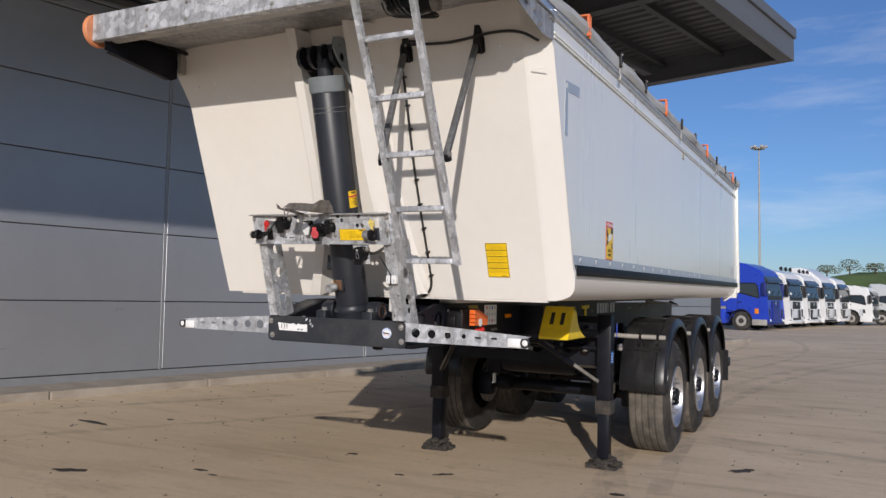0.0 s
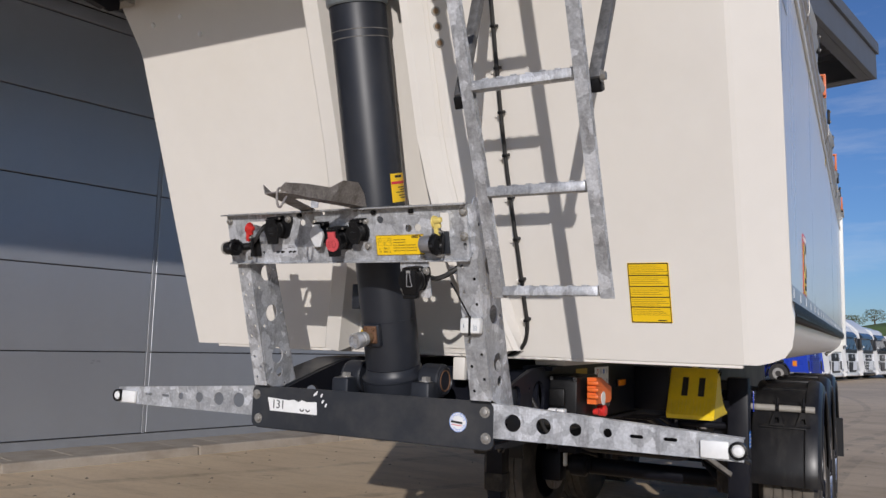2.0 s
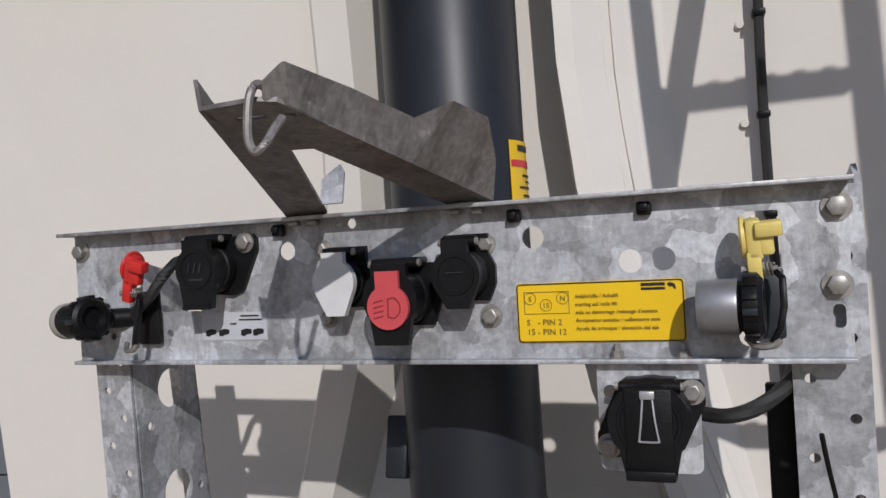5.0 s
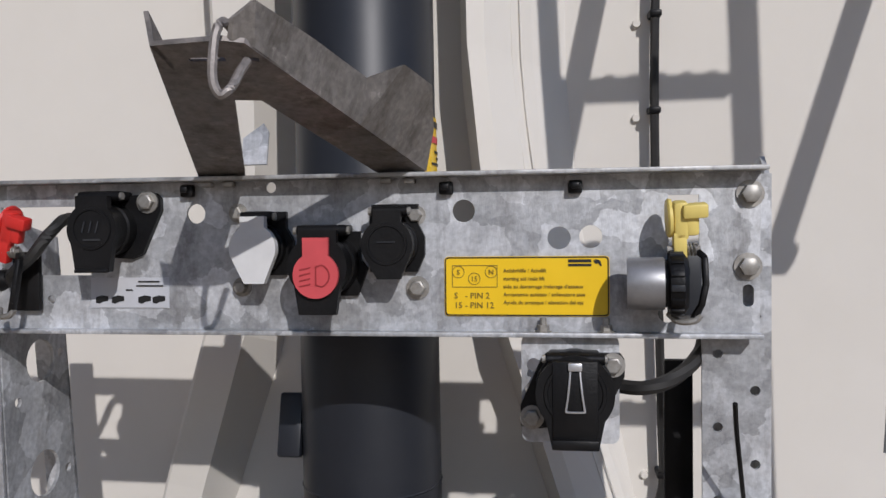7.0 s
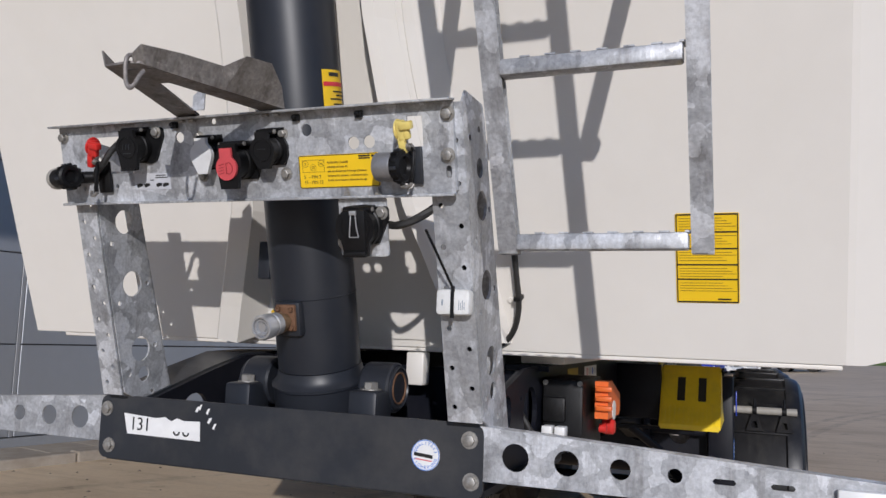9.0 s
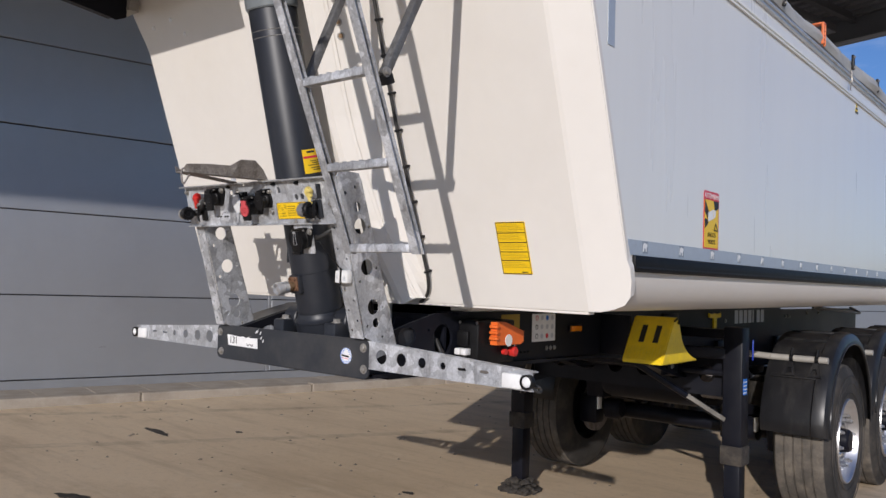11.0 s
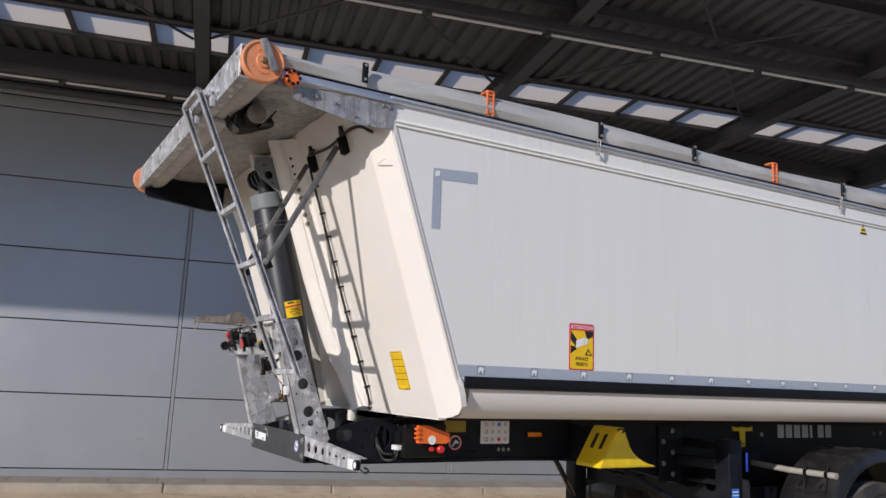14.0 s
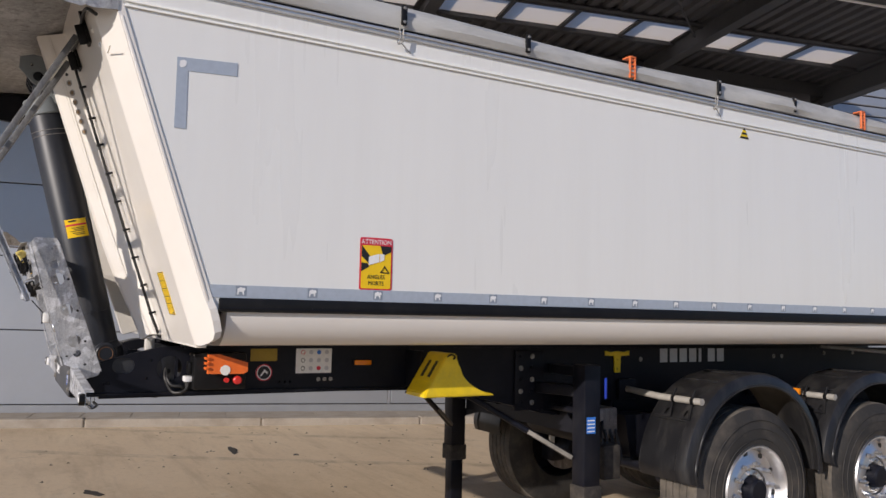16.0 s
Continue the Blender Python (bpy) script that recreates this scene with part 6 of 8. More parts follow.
S2, m2 = socket(-0.108, 1.826, 0.0258, material("off_white_lid", (0.66, 0.66, 0.66), 0.5, vary=0.06, scale=30), "white_socket", "round socket with a white lid",
                [(-0.0135, 0.034), (0.0135, 0.034), (0.0135, 0.023)] + arc(0.0258, 58, -18, 9) + [(0.0125, -0.0375), (-0.0095, -0.0375)] + arc(0.0258, 200, 122, 9) + [(-0.0135, 0.023)], out=0.032,
                flange=[(-0.022, 0.040), (0.026, 0.040), (0.026, 0.022), (0.034, 0.008), (0.034, -0.012), (0.026, -0.03), (-0.026, -0.03), (-0.028, 0.0)], dome=False)
S3, m3 = socket(-0.032, 1.808, 0.0315, BLACK, "red_socket", "black light socket with a red lid", lid_shape(0.0315, 0.0205, 0.037, 0.0195, 0.050), out=0.05,
                flange=[(-0.033, 0.036), (0.033, 0.036), (0.033, 0.006), (0.041, -0.004), (0.030, -0.034), (-0.03, -0.034)], dome=False)
bm = holed(bmesh.new(), [(-0.0135, 0.0295), (0.0135, 0.0295)] + arc(0.0238, 56, -236, 8, 0, -0.009) + [], [], 0.005, m3 @ Matrix.Translation((0, 0, 0.0645)))
part("red_lid", bm, CRIMSON, S3, "faded red lid")
bm = bmesh.new()
for i in range(4):
    holed(bm, [(-0.0165, -0.021 + i * 0.0056), (-0.005, -0.0185 + i * 0.0056), (-0.005, -0.0172 + i * 0.0056), (-0.0165, -0.0197 + i * 0.0056)], [], 0.0006, Matrix.Translation((0, 0, 0.0006)))
bow = [(0.0, -0.0195)] + arc(0.0125, -70, 70, 14, 0.003, -0.0095) + [(0.0, 0.0005)]
inn = [(0.0014, -0.0180)] + arc(0.0111, -70, 70, 14, 0.003, -0.0095) + [(0.0014, -0.001)]
holed(bm, bow, [inn], 0.0006, Matrix.Translation((0, 0, 0.0006)))
part("lid_symbol", moved(bm, m3 @ Matrix.Translation((0, 0, 0.0647))), material("dark_red_mark", (0.30, 0.025, 0.03), 0.5, vary=0.05), S3, smooth=False)
S4, m4 = socket(0.038, 1.829, 0.0272, BLACK, "black_socket", "round black socket with closed lid",
                [(-0.0145, 0.035), (0.0145, 0.035), (0.0145, 0.023)] + arc(0.0272, 57, -25, 9) + [(0.0135, -0.036), (-0.0105, -0.036)] + arc(0.0272, 208, 123, 9) + [(-0.0145, 0.023)], out=0.034,
                flange=[(-0.024, 0.043), (0.027, 0.043), (0.027, 0.022), (0.034, 0.008), (0.034, -0.012), (0.026, -0.03), (-0.026, -0.03), (-0.028, 0.0)])
part("lid_mark", moved(boxed(-0.010, 0.009, 0.002, 0.0032, 0.0425, 0.0452), m4), ANTHRACITE, S4, smooth=False)
# cable behind the rectangular opening
part("panel_cable", hose(bmesh.new(), [(-0.27, -0.60, 1.835), (-0.322, -0.60, 1.850), (-0.345, -0.64, 1.868), (-0.352, -0.665, 1.845), (-0.368, -0.668, 1.818), (-0.40, -0.655, 1.797), (-0.425, -0.60, 1.79)], 0.0068), CABLE, panel)


# yellow starting-aid label
def aid_label():
    m = on_panel(0.092, 1.7535, 0.0012) @ Matrix.Diagonal((1.036, 1.03, 1, 1))
    H, Wd = 0.062, 0.168
    st = part("axle_lift_label", holed(bmesh.new(), rounded(0, Wd, 0, H, 0.004, 4), [], 0.0012, m), STICKER, panel, "yellow starting aid and axle lift label", smooth=False)
    up = m @ Matrix.Translation((0, 0, 0.0008))
    part("label_border", holed(bmesh.new(), rounded(0.0006, Wd - 0.0006, 0.0006, H - 0.0006, 0.004, 4), [rounded(0.0018, Wd - 0.0018, 0.0018, H - 0.0018, 0.003, 4)], 0.0005, up), INK, st, smooth=False)
    part("diagram_frame", holed(bmesh.new(), [(0.008, 0.030), (0.055, 0.030), (0.055, 0.053), (0.008, 0.053)], [[(0.0086, 0.0306), (0.0544, 0.0306), (0.0544, 0.0524), (0.0086, 0.0524)]], 0.0005, up), FADED, st, smooth=False)
    for cx_, cy_, ch in ((0.0145, 0.046, "S"), (0.031, 0.039, "15"), (0.0485, 0.046, "N")):
        part("circle", holed(bmesh.new(), ring(cx_, cy_, 0.0064, 18), [ring(cx_, cy_, 0.0058, 18)], 0.0005, up), FADED, st, smooth=False)
        words("symbol", ch, 0.0075, up @ Matrix.Translation((cx_, cy_ - 0.0027, 0)), FADED, st, "CENTER")
    for t, y in (("S   - PIN 2", 0.0185), ("15 - PIN 12", 0.0085)):
        words("pin_text", t, 0.0088, up @ Matrix.Translation((0.010, y, 0)), FADED, st)
    for i, t in enumerate(("Anfahrhilfe / Achslift", "starting aid /axle lift", "aide au démarrage /relevage d'essieux", "Avviamento assistito / sollevatore asse", "Ayuda de arranque / elevación del eje")):
        words("label_text", t, 0.0056, up @ Matrix.Translation((0.061, 0.0455 - i * 0.0082, 0)), FADED, st, squeeze=0.95)
    part("brand_bar", holed(bmesh.new(), [(0.127, 0.0555), (0.150, 0.0555), (0.150, 0.0585), (0.127, 0.0585)], [], 0.0005, up), INK, st, smooth=False)
    part("brand_bar", holed(bmesh.new(), [(0.127, 0.0515), (0.150, 0.0515), (0.150, 0.0540), (0.127, 0.0540)], [], 0.0005, up), INK, st, smooth=False)
    part("brand_shape", holed(bmesh.new(), [(0.152, 0.0575), (0.155, 0.0585), (0.159, 0.057), (0.1605, 0.052), (0.159, 0.0515), (0.157, 0.0545), (0.1545, 0.054), (0.153, 0.055)], [], 0.0005, up), INK, st, smooth=False)


aid_label()
gm = on_panel(-0.318, 1.7605, 0.001) @ Matrix.Diagonal((1.08, 1.06, 1, 1))
gl = part("brake_label", holed(bmesh.new(), [(0, 0), (0.088, 0), (0.088, 0.033), (0, 0.033)], [], 0.001, gm), GREY_LABEL, panel, "grey coupling pictogram label", smooth=False)
up = gm @ Matrix.Translation((0, 0, 0.0007))
part("label_field", holed(bmesh.new(), [(0.001, 0.001), (0.087, 0.001), (0.087, 0.018), (0.001, 0.018)], [], 0.0004, up), GREY_LABEL, gl, smooth=False)
up = gm @ Matrix.Translation((0, 0, 0.0012))
for x in (0.006, 0.024, 0.054, 0.07):
    part("pictogram", holed(bmesh.new(), [(x, 0.006), (x + 0.004, 0.005), (x + 0.008, 0.007), (x + 0.014, 0.008), (x + 0.014, 0.013), (x + 0.007, 0.014), (x, 0.012)], [], 0.0004, up), INK, gl, smooth=False)
for i, (x, w) in enumerate(((0.054, 0.024), (0.052, 0.03), (0.040, 0.008))):
    part("text_bar", holed(bmesh.new(), [(x, 0.028 - i * 0.0045), (x + w, 0.028 - i * 0.0045), (x + w, 0.0295 - i * 0.0045), (x, 0.0295 - i * 0.0045)], [], 0.0004, up), INK, gl, smooth=False)

# air couplings: red supply, yellow brake
def coupling(x, x0, z, lid, d, name, label, r=0.0265):
    """A palm coupling lying across the panel: barrel, claw ring, spring arm and a raised cover."""
    m = on_panel(x, z)
    p = on_panel(x0, z).translation + P_OUT * 0.036
    d = Vector(d).normalized()
    grey = lid is not RED
    c = part(name, lathe(bmesh.new(), [(r * 0.78, 0.006), (r * 0.80, 0.0), (r * 0.97, 0.0), (r, 0.003), (r, 0.034), (r * 0.97, 0.036), (r * 0.6, 0.036)] if grey else [(r * 0.3, 0.0), (r * 0.8, 0.002), (r * 0.97, 0.008), (r, 0.014), (r * 0.95, 0.018), (r * 0.6, 0.018)], p, p + d, 30), BARREL if grey else DULL_TUBE, panel, label)
    part("bore", lathe(bmesh.new(), [(r * 0.77, 0.001), (r * 0.5, 0.006), (r * 0.2, 0.006)], p, p + d, 20), INK if grey else BLACK, c)
    part("neck", lathe(bmesh.new(), [(r * 0.86, 0.0), (r * 0.9, 0.004), (r * 0.9, 0.022 if grey else 0.05)], p + d * (0.030 if grey else 0.014), p + d, 24), BLACK, c)
    part("stem", rod(bmesh.new(), m.translation - P_OUT * 0.02, p + d * 0.03, 0.013, 14), BLACK, c)
    e = p + d * (0.047 if grey else 0.062)
    part("seal_ring", lathe(bmesh.new(), [(r * 0.9, -0.008), (r * 1.13, -0.006), (r * 1.16, 0.0), (r * 1.13, 0.007), (r * 0.95, 0.011), (r * 0.66, 0.011), (r * 0.5, 0.004), (r * 0.1, 0.004)], e, e + d, 28), BLACK, c)
    o = d.orthogonal().normalized()
    for i in range(14):
        a = i * math.pi / 7
        w = (Matrix.Rotation(a, 3, d) @ o) * r * 1.13
        fr = Matrix((d, (Matrix.Rotation(a, 3, d) @ o), d.cross(Matrix.Rotation(a, 3, d) @ o))).transposed().to_4x4()
        part("claw", moved(boxed(-0.006, 0.007, -0.002, 0.0028, -0.0032, 0.0032, bevel=0.001), Matrix.Translation(e + w) @ fr), BLACK if i % 3 else ANTHRACITE, c)
    # curved spring arm beside the ring
    arm = bmesh.new()
    line = [m @ Vector(v) for v in ((0.030, 0.034, 0.030), (0.037, 0.026, 0.040), (0.037, 0.0, 0.046), (0.033, -0.02, 0.046), (0.026, -0.034, 0.040))]
    for u, v in zip(line, line[1:]):
        bar(arm, u, v + (v - u) * 0.12, 0.006, 0.009, P_OUT, 0.002)
    part("spring_arm", arm, BLACK, c)
    part("arm_plate", moved(boxed(0.006, 0.040, -0.034, 0.034, 0.004, 0.012, bevel=0.003), m), BLACK if not grey else ANTHRACITE, c)
    part("bail", hose(bmesh.new(), [m @ Vector(v) for v in ((0.004, -0.030, 0.03), (0.012, -0.037, 0.04), (0.026, -0.036, 0.044), (0.032, -0.03, 0.044))], 0.0035, 8), BOLT, c)
    q0, q1 = m @ Vector((0.002, 0.034, 0.034)), m @ Vector((0.034, 0.034, 0.034))
    part("spring", hose(bmesh.new(), [q0.lerp(q1, 0.3 + 0.6 * i / 24) + P_UP * 0.0056 * math.cos(i * math.pi / 2) + P_OUT * 0.0056 * math.sin(i * math.pi / 2) for i in range(25)], 0.0013, 6, 2), BOLT, c)
    part("pivot", rod(bmesh.new(), q0, q1, 0.0036, 10), BOLT, c)
    lm = m @ Matrix.Translation((0.017, 0.030, 0.034)) @ (pose(0, 0, 0, 12, 0, 3) if grey else pose(0, 0, 0, 10, 0, -16))
    body = bmesh.new()
    box(body, -0.009, 0.004, -0.008, 0.022, -0.006, 0.006, 0.002)
    box(body, -0.008, 0.006, 0.014, 0.052, -0.012, 0.006, 0.003)
    lathe(body, [(0.010, 0), (0.019, 0.002), (0.020, 0.005), (0.018, 0.007), (0.006, 0.007)], Vector((-0.006, 0.034, -0.012)), Vector((-1, 0.034, -0.05)), 20)
    box(body, 0.000, 0.024, 0.036, 0.050, -0.004, 0.011, 0.0025)
    box(body, 0.003, 0.016, 0.018, 0.037, -0.006, 0.006, 0.003)
    part("lid", moved(body, lm), lid, c)
    return c


BARREL = material("grey_cast_barrel", (0.30, 0.30, 0.31), 0.42, 0.55, 0.12, 30, 160, dirt=(0.12, 0.11, 0.10), dirt_amount=0.5, dirt_scale=25)
coupling(0.318, 0.281, 1.789, PALE_YELLOW, (1, -0.10, -0.02), "brake_coupling", "air brake coupling with a raised yellow lid")
coupling(-0.415, -0.508, 1.791, RED, (1, -0.28, 0), "supply_coupling", "air supply coupling with a raised red lid", 0.0235)
# lower socket on its own plate
LPM = on_panel(0.224, 1.678)
lp = part("socket_plate", holed(bmesh.new(), rounded(-0.051, 0.051, -0.056, 0.058, 0.008, 3), [ring(-0.038, 0.026, 0.0075, 10), ring(-0.042, 0.0, 0.0055, 10), ring(0.042, 0.0, 0.005, 10)], 0.004, LPM), ZINC, panel, "small galvanised socket plate", smooth=False)
S5, m5 = socket(0.228, 1.682, 0.0395, BLACK, "lower_socket", "large black socket with a wire bail", lid_shape(0.0395, 0.0225, 0.033, 0.0235, 0.054), out=0.036,
                flange=[(-0.028, 0.036), (0.048, 0.036), (0.052, 0.03), (0.052, 0.012), (0.03, -0.034), (-0.036, -0.044), (-0.056, -0.042), (-0.056, -0.02), (-0.034, 0.03)], ears=((0.040, 0.024), (-0.044, -0.032)))
bmb = bmesh.new()
hose(bmb, [m5 @ Vector(v) for v in ((-0.0045, 0.026, 0.048), (-0.0065, 0.004, 0.050), (-0.0095, -0.017, 0.049))], 0.0011, 6)
hose(bmb, [m5 @ Vector(v) for v in ((0.0045, 0.026, 0.048), (0.0065, 0.004, 0.050), (0.0095, -0.017, 0.049))], 0.0011, 6)
hose(bmb, [m5 @ Vector(v) for v in ((-0.0095, -0.017, 0.049), (0.0, -0.0172, 0.0495), (0.0095, -0.017, 0.049))], 0.0011, 6)
part("bail", bmb, ALU, S5, "bright wire bail")
part("bail_clip", moved(boxed(-0.007, 0.007, 0.024, 0.032, 0.044, 0.051, bevel=0.001), m5), ALU, S5)
part("lid_strap", moved(boxed(-0.0225, 0.0225, -0.052, 0.033, 0.044, 0.0475, bevel=0.0012), m5), BLACK, S5)
part("tab_lip", moved(boxed(-0.0235, 0.0235, -0.0545, -0.044, 0.044, 0.054, bevel=0.002), m5), BLACK, S5)
part("socket_cable", hose(bmesh.new(), [(0.262, -0.575, 1.688), (0.30, -0.605, 1.682), (0.335, -0.60, 1.695), (0.365, -0.575, 1.725), (0.378, -0.545, 1.77)], 0.008), CABLE, panel)


# bent cable-holder bracket on top of the panel
def holder():
    h = assembly("hose_holder", trailer, "stained galvanised hose holder bracket on the panel")
    z = 1.908
    # left limb: flat plate from the panel to the nose, its outer edge turned up
    plate = [(-0.18, -0.668), (-0.126, -0.668), (-0.057, -0.866), (-0.034, -0.863), (0.022, -0.668), (0.076, -0.668), (-0.010, -0.962), (-0.027, -0.968), (-0.081, -0.965)]
    bm = holed(bmesh.new(), plate, [[(-0.062, -0.944), (-0.034, -0.942), (-0.034, -0.936), (-0.062, -0.938)], [(-0.02, -0.944), (-0.008, -0.938), (-0.01, -0.932), (-0.02, -0.938)]], 0.004, pose(0, 0, z))
    part("limb_plate", bm, ZINC_RUST, h, smooth=False)
    part("nose_lip", sheet(bmesh.new(), [[(-0.081, -0.965, z - 0.004), (-0.0815, -0.93, z - 0.004)], [(-0.0865, -0.969, z + 0.022), (-0.086, -0.935, z + 0.006)]], (0.004, 0, 0)), ZINC_RUST, h, smooth=False)
    # right limb: upstanding web with a raised heel
    web = [[(-0.018, -0.966, z - 0.003), (-0.006, -0.952, z - 0.003), (0.012, -0.886, z - 0.003), (0.037, -0.802, z - 0.003), (0.056, -0.738, z - 0.003), (0.068, -0.696, z - 0.003), (0.076, -0.668, z - 0.003)],
           [(-0.014, -0.974, z + 0.010), (0.0, -0.972, z + 0.024), (0.020, -0.898, z + 0.032), (0.045, -0.818, z + 0.034), (0.074, -0.793, z + 0.058), (0.092, -0.742, z + 0.060), (0.088, -0.700, z + 0.030)]]
    part("limb_web", sheet(bmesh.new(), web, (-0.004, 0.001, 0)), ZINC_DUSTY, h, "mottled galvanised web", smooth=False)
    part("shackle", hose(bmesh.new(), [(-0.018, -0.952, z + 0.004), (-0.022, -0.972, z + 0.008), (-0.026, -0.976, z - 0.006), (-0.027, -0.972, z - 0.034), (-0.022, -0.968, z - 0.046), (-0.015, -0.966, z - 0.040), (-0.013, -0.958, z - 0.024), (-0.012, -0.95, z - 0.012)], 0.0036, 8), ZINC_RUST, h)
    part("tab", holed(bmesh.new(), [(0, 0), (0.028, 0), (0.028, 0.036), (0.022, 0.046), (0.0, 0.03)], [], 0.003, Matrix(((1, 0, 0, -0.118), (0, 0, -1, -0.70), (0, 1, 0, z - 0.002), (0, 0, 0, 1)))), ZINC, h, smooth=False)
    for x in (-0.170, -0.145, 0.031, 0.057):
        part("spot_bolt", moved(boxed(-0.006, 0.006, -0.006, 0.0, 0.006, 0.018, bevel=0.002), PM @ Matrix.Translation((x, pz(1.8975), 0))), BOLT, h)


holder()


# ---- chassis ----
LOW = [(-0.40, 1.165), (0.60, 1.160), (1.39, 1.146), (1.75, 1.115), (2.10, 1.04), (2.40, 0.965), (2.70, 0.93), (7.35, 0.92)]
TOP = [(7.35, 1.36), (2.6, 1.385), (1.3, 1.39), (0.15, 1.405), (-0.02, 1.40), (-0.18, 1.362), (-0.40, 1.30)]


def frame_beam(s):
    x = 0.392 if s > 0 else -0.44
    m = Matrix(((0, 0, 1, x if s > 0 else x + 0.012), (1, 0, 0, 0), (0, 1, 0, 0), (0, 0, 0, 1)))
    cut = [rounded(-0.245, -0.14, 1.268, 1.345, 0.036, 5) if s > 0 else rounded(-0.29, -0.19, 1.205, 1.305, 0.045, 6), ring(0.031, 1.29, 0.064, 24)]
    cut += [ring(y, z, 0.007, 8) for y, z in ((-0.28, 1.22), (-0.26, 1.22), (-0.08, 1.24), (-0.06, 1.33), (0.62, 1.205), (0.65, 1.205), (0.68, 1.205))]
    b = part("frame_beam", holed(bmesh.new(), LOW + TOP, cut, 0.012, m), CHASSIS, trailer, "blue-black painted chassis beam", smooth=False)
    bm = bmesh.new()
    for (y0, z0), (y1, z1) in zip(LOW, LOW[1:]):
        bar(bm, (s * 0.355, y0, z0), (s * 0.355, y1, z1), 0.12, 0.014, (0, 0, 1))
    part("bottom_flange", bm, CHASSIS, b, smooth=False)
    part("top_flange", boxed(*sorted((s * 0.30, s * 0.42)), 0.1, 7.35, 1.39, 1.405), CHASSIS, b, smooth=False)
    if s < 0:
        bm = bmesh.new()
        for (y0, z0), (y1, z1) in zip(TOP[:2:-1], TOP[-2:1:-1]):
            bar(bm, (-0.51, y0, z0), (-0.51, y1, z1), 0.13, 0.008, (0, 0, 1))
        part("neck_flange", bm, ANTHRACITE, b, smooth=False)
    return b


BEAM_R, BEAM_L = frame_beam(1), frame_beam(-1)
for y, z in ((0.25, 1.24), (0.75, 1.24), (1.3, 1.24), (1.9, 1.15), (2.5, 1.1), (3.0, 1.1), (4.1, 1.1), (5.4, 1.1), (6.7, 1.1), (7.3, 1.1)):
    part("cross_member", boxed(-0.38, 0.38, y - 0.04, y + 0.04, z - 0.09, z + 0.09, bevel=0.008), CHASSIS, trailer)
part("kingpin_plate", boxed(-0.40, 0.40, -0.30, 1.3, 1.145, 1.158), CHASSIS, trailer, smooth=False)
part("kingpin", lathe(bmesh.new(), [(0.02, 0), (0.02, 0.03), (0.034, 0.035), (0.034, 0.05), (0.02, 0.056)], (-0.05, 0.04, 1.15), (-0.05, 0.04, 1.0), 18), BLACK, trailer, "black kingpin under the neck")
# tray behind the bumper plate
out = [(-0.436, 1.17), (-0.436, 1.295), (-0.30, 1.32), (-0.02, 1.395), (0.02, 1.17)]
part("tray_cheek", holed(bmesh.new(), out, [], 0.008, Matrix(((0, 0, 1, 0.375), (1, 0, 0, 0), (0, 1, 0, 0), (0, 0, 0, 1)))), ANTHRACITE, trailer, smooth=False)
part("tray_floor", boxed(-0.375, 0.375, -0.43, 0.1, 1.17, 1.178), CHASSIS, trailer, smooth=False)
part("tray_bulkhead", boxed(-0.375, 0.375, 0.06, 0.075, 1.17, 1.39), CHASSIS, trailer, smooth=False)
bm = bmesh.new()
for i in range(3):
    hose(bm, [(0.0 + i * 0.05, -0.15, 1.2), (0.12 + i * 0.04, -0.2, 1.25), (0.24 + 0.03 * i, -0.12, 1.24), (0.30, 0.05, 1.27)], 0.011)
part("tray_hoses", bm, CABLE, trailer)
part("tray_bracket", holed(bmesh.new(), [(-0.1, 1.20), (-0.19, 1.33), (-0.16, 1.385), (-0.06, 1.37), (0.0, 1.2)], [ring(-0.1, 1.28, 0.012, 10)], 0.01, Matrix(((0, 0, 1, 0.30), (1, 0, 0, 0), (0, 1, 0, 0), (0, 0, 0, 1)))), CHASSIS, trailer, smooth=False)

# things on the side of the neck
bx = part("control_box", boxed(0.397, 0.505, 0.13, 0.40, 1.185, 1.372, bevel=0.008), BLACK, trailer, "black control box with an orange cover")
part("box_lid", boxed(0.402, 0.462, 0.112, 0.131, 1.262, 1.325, bevel=0.005), BLACK, bx)
for q in (0.405, 0.497):
    part("box_bolt", bolt_head(bmesh.new(), (q, 0.13, 1.362), (0, -1, 0), 0.005, 0.004), BOLT, bx)
cov = part("orange_cover", prism(bmesh.new(), [(0.19, 1.27), (0.37, 1.268), (0.392, 1.28), (0.392, 1.325), (0.25, 1.368), (0.19, 1.368)], 0.525, 0.56), ORANGE, bx, "orange cover", smooth=False)
for i in range(3):
    part("cover_fin", boxed(0.53, 0.572, 0.172, 0.192, 1.292 + i * 0.025, 1.305 + i * 0.025, bevel=0.003), ORANGE, bx)
part("warning_emblem", holed(bmesh.new(), ring(0.275, 1.288, 0.026, 16), [], 0.002, on_side(0, 0, 0.563)), PAPER, bx, smooth=False)
part("knob", lathe(bmesh.new(), [(0.02, 0), (0.022, 0.01), (0.022, 0.028), (0.016, 0.034)], (0.52, 0.345, 1.235), (0.58, 0.345, 1.235), 20), RED, bx, "red knob")
part("knob", lathe(bmesh.new(), [(0.012, 0), (0.013, 0.02)], (0.52, 0.29, 1.235), (0.56, 0.29, 1.235), 14), RED, bx, "small red knob")
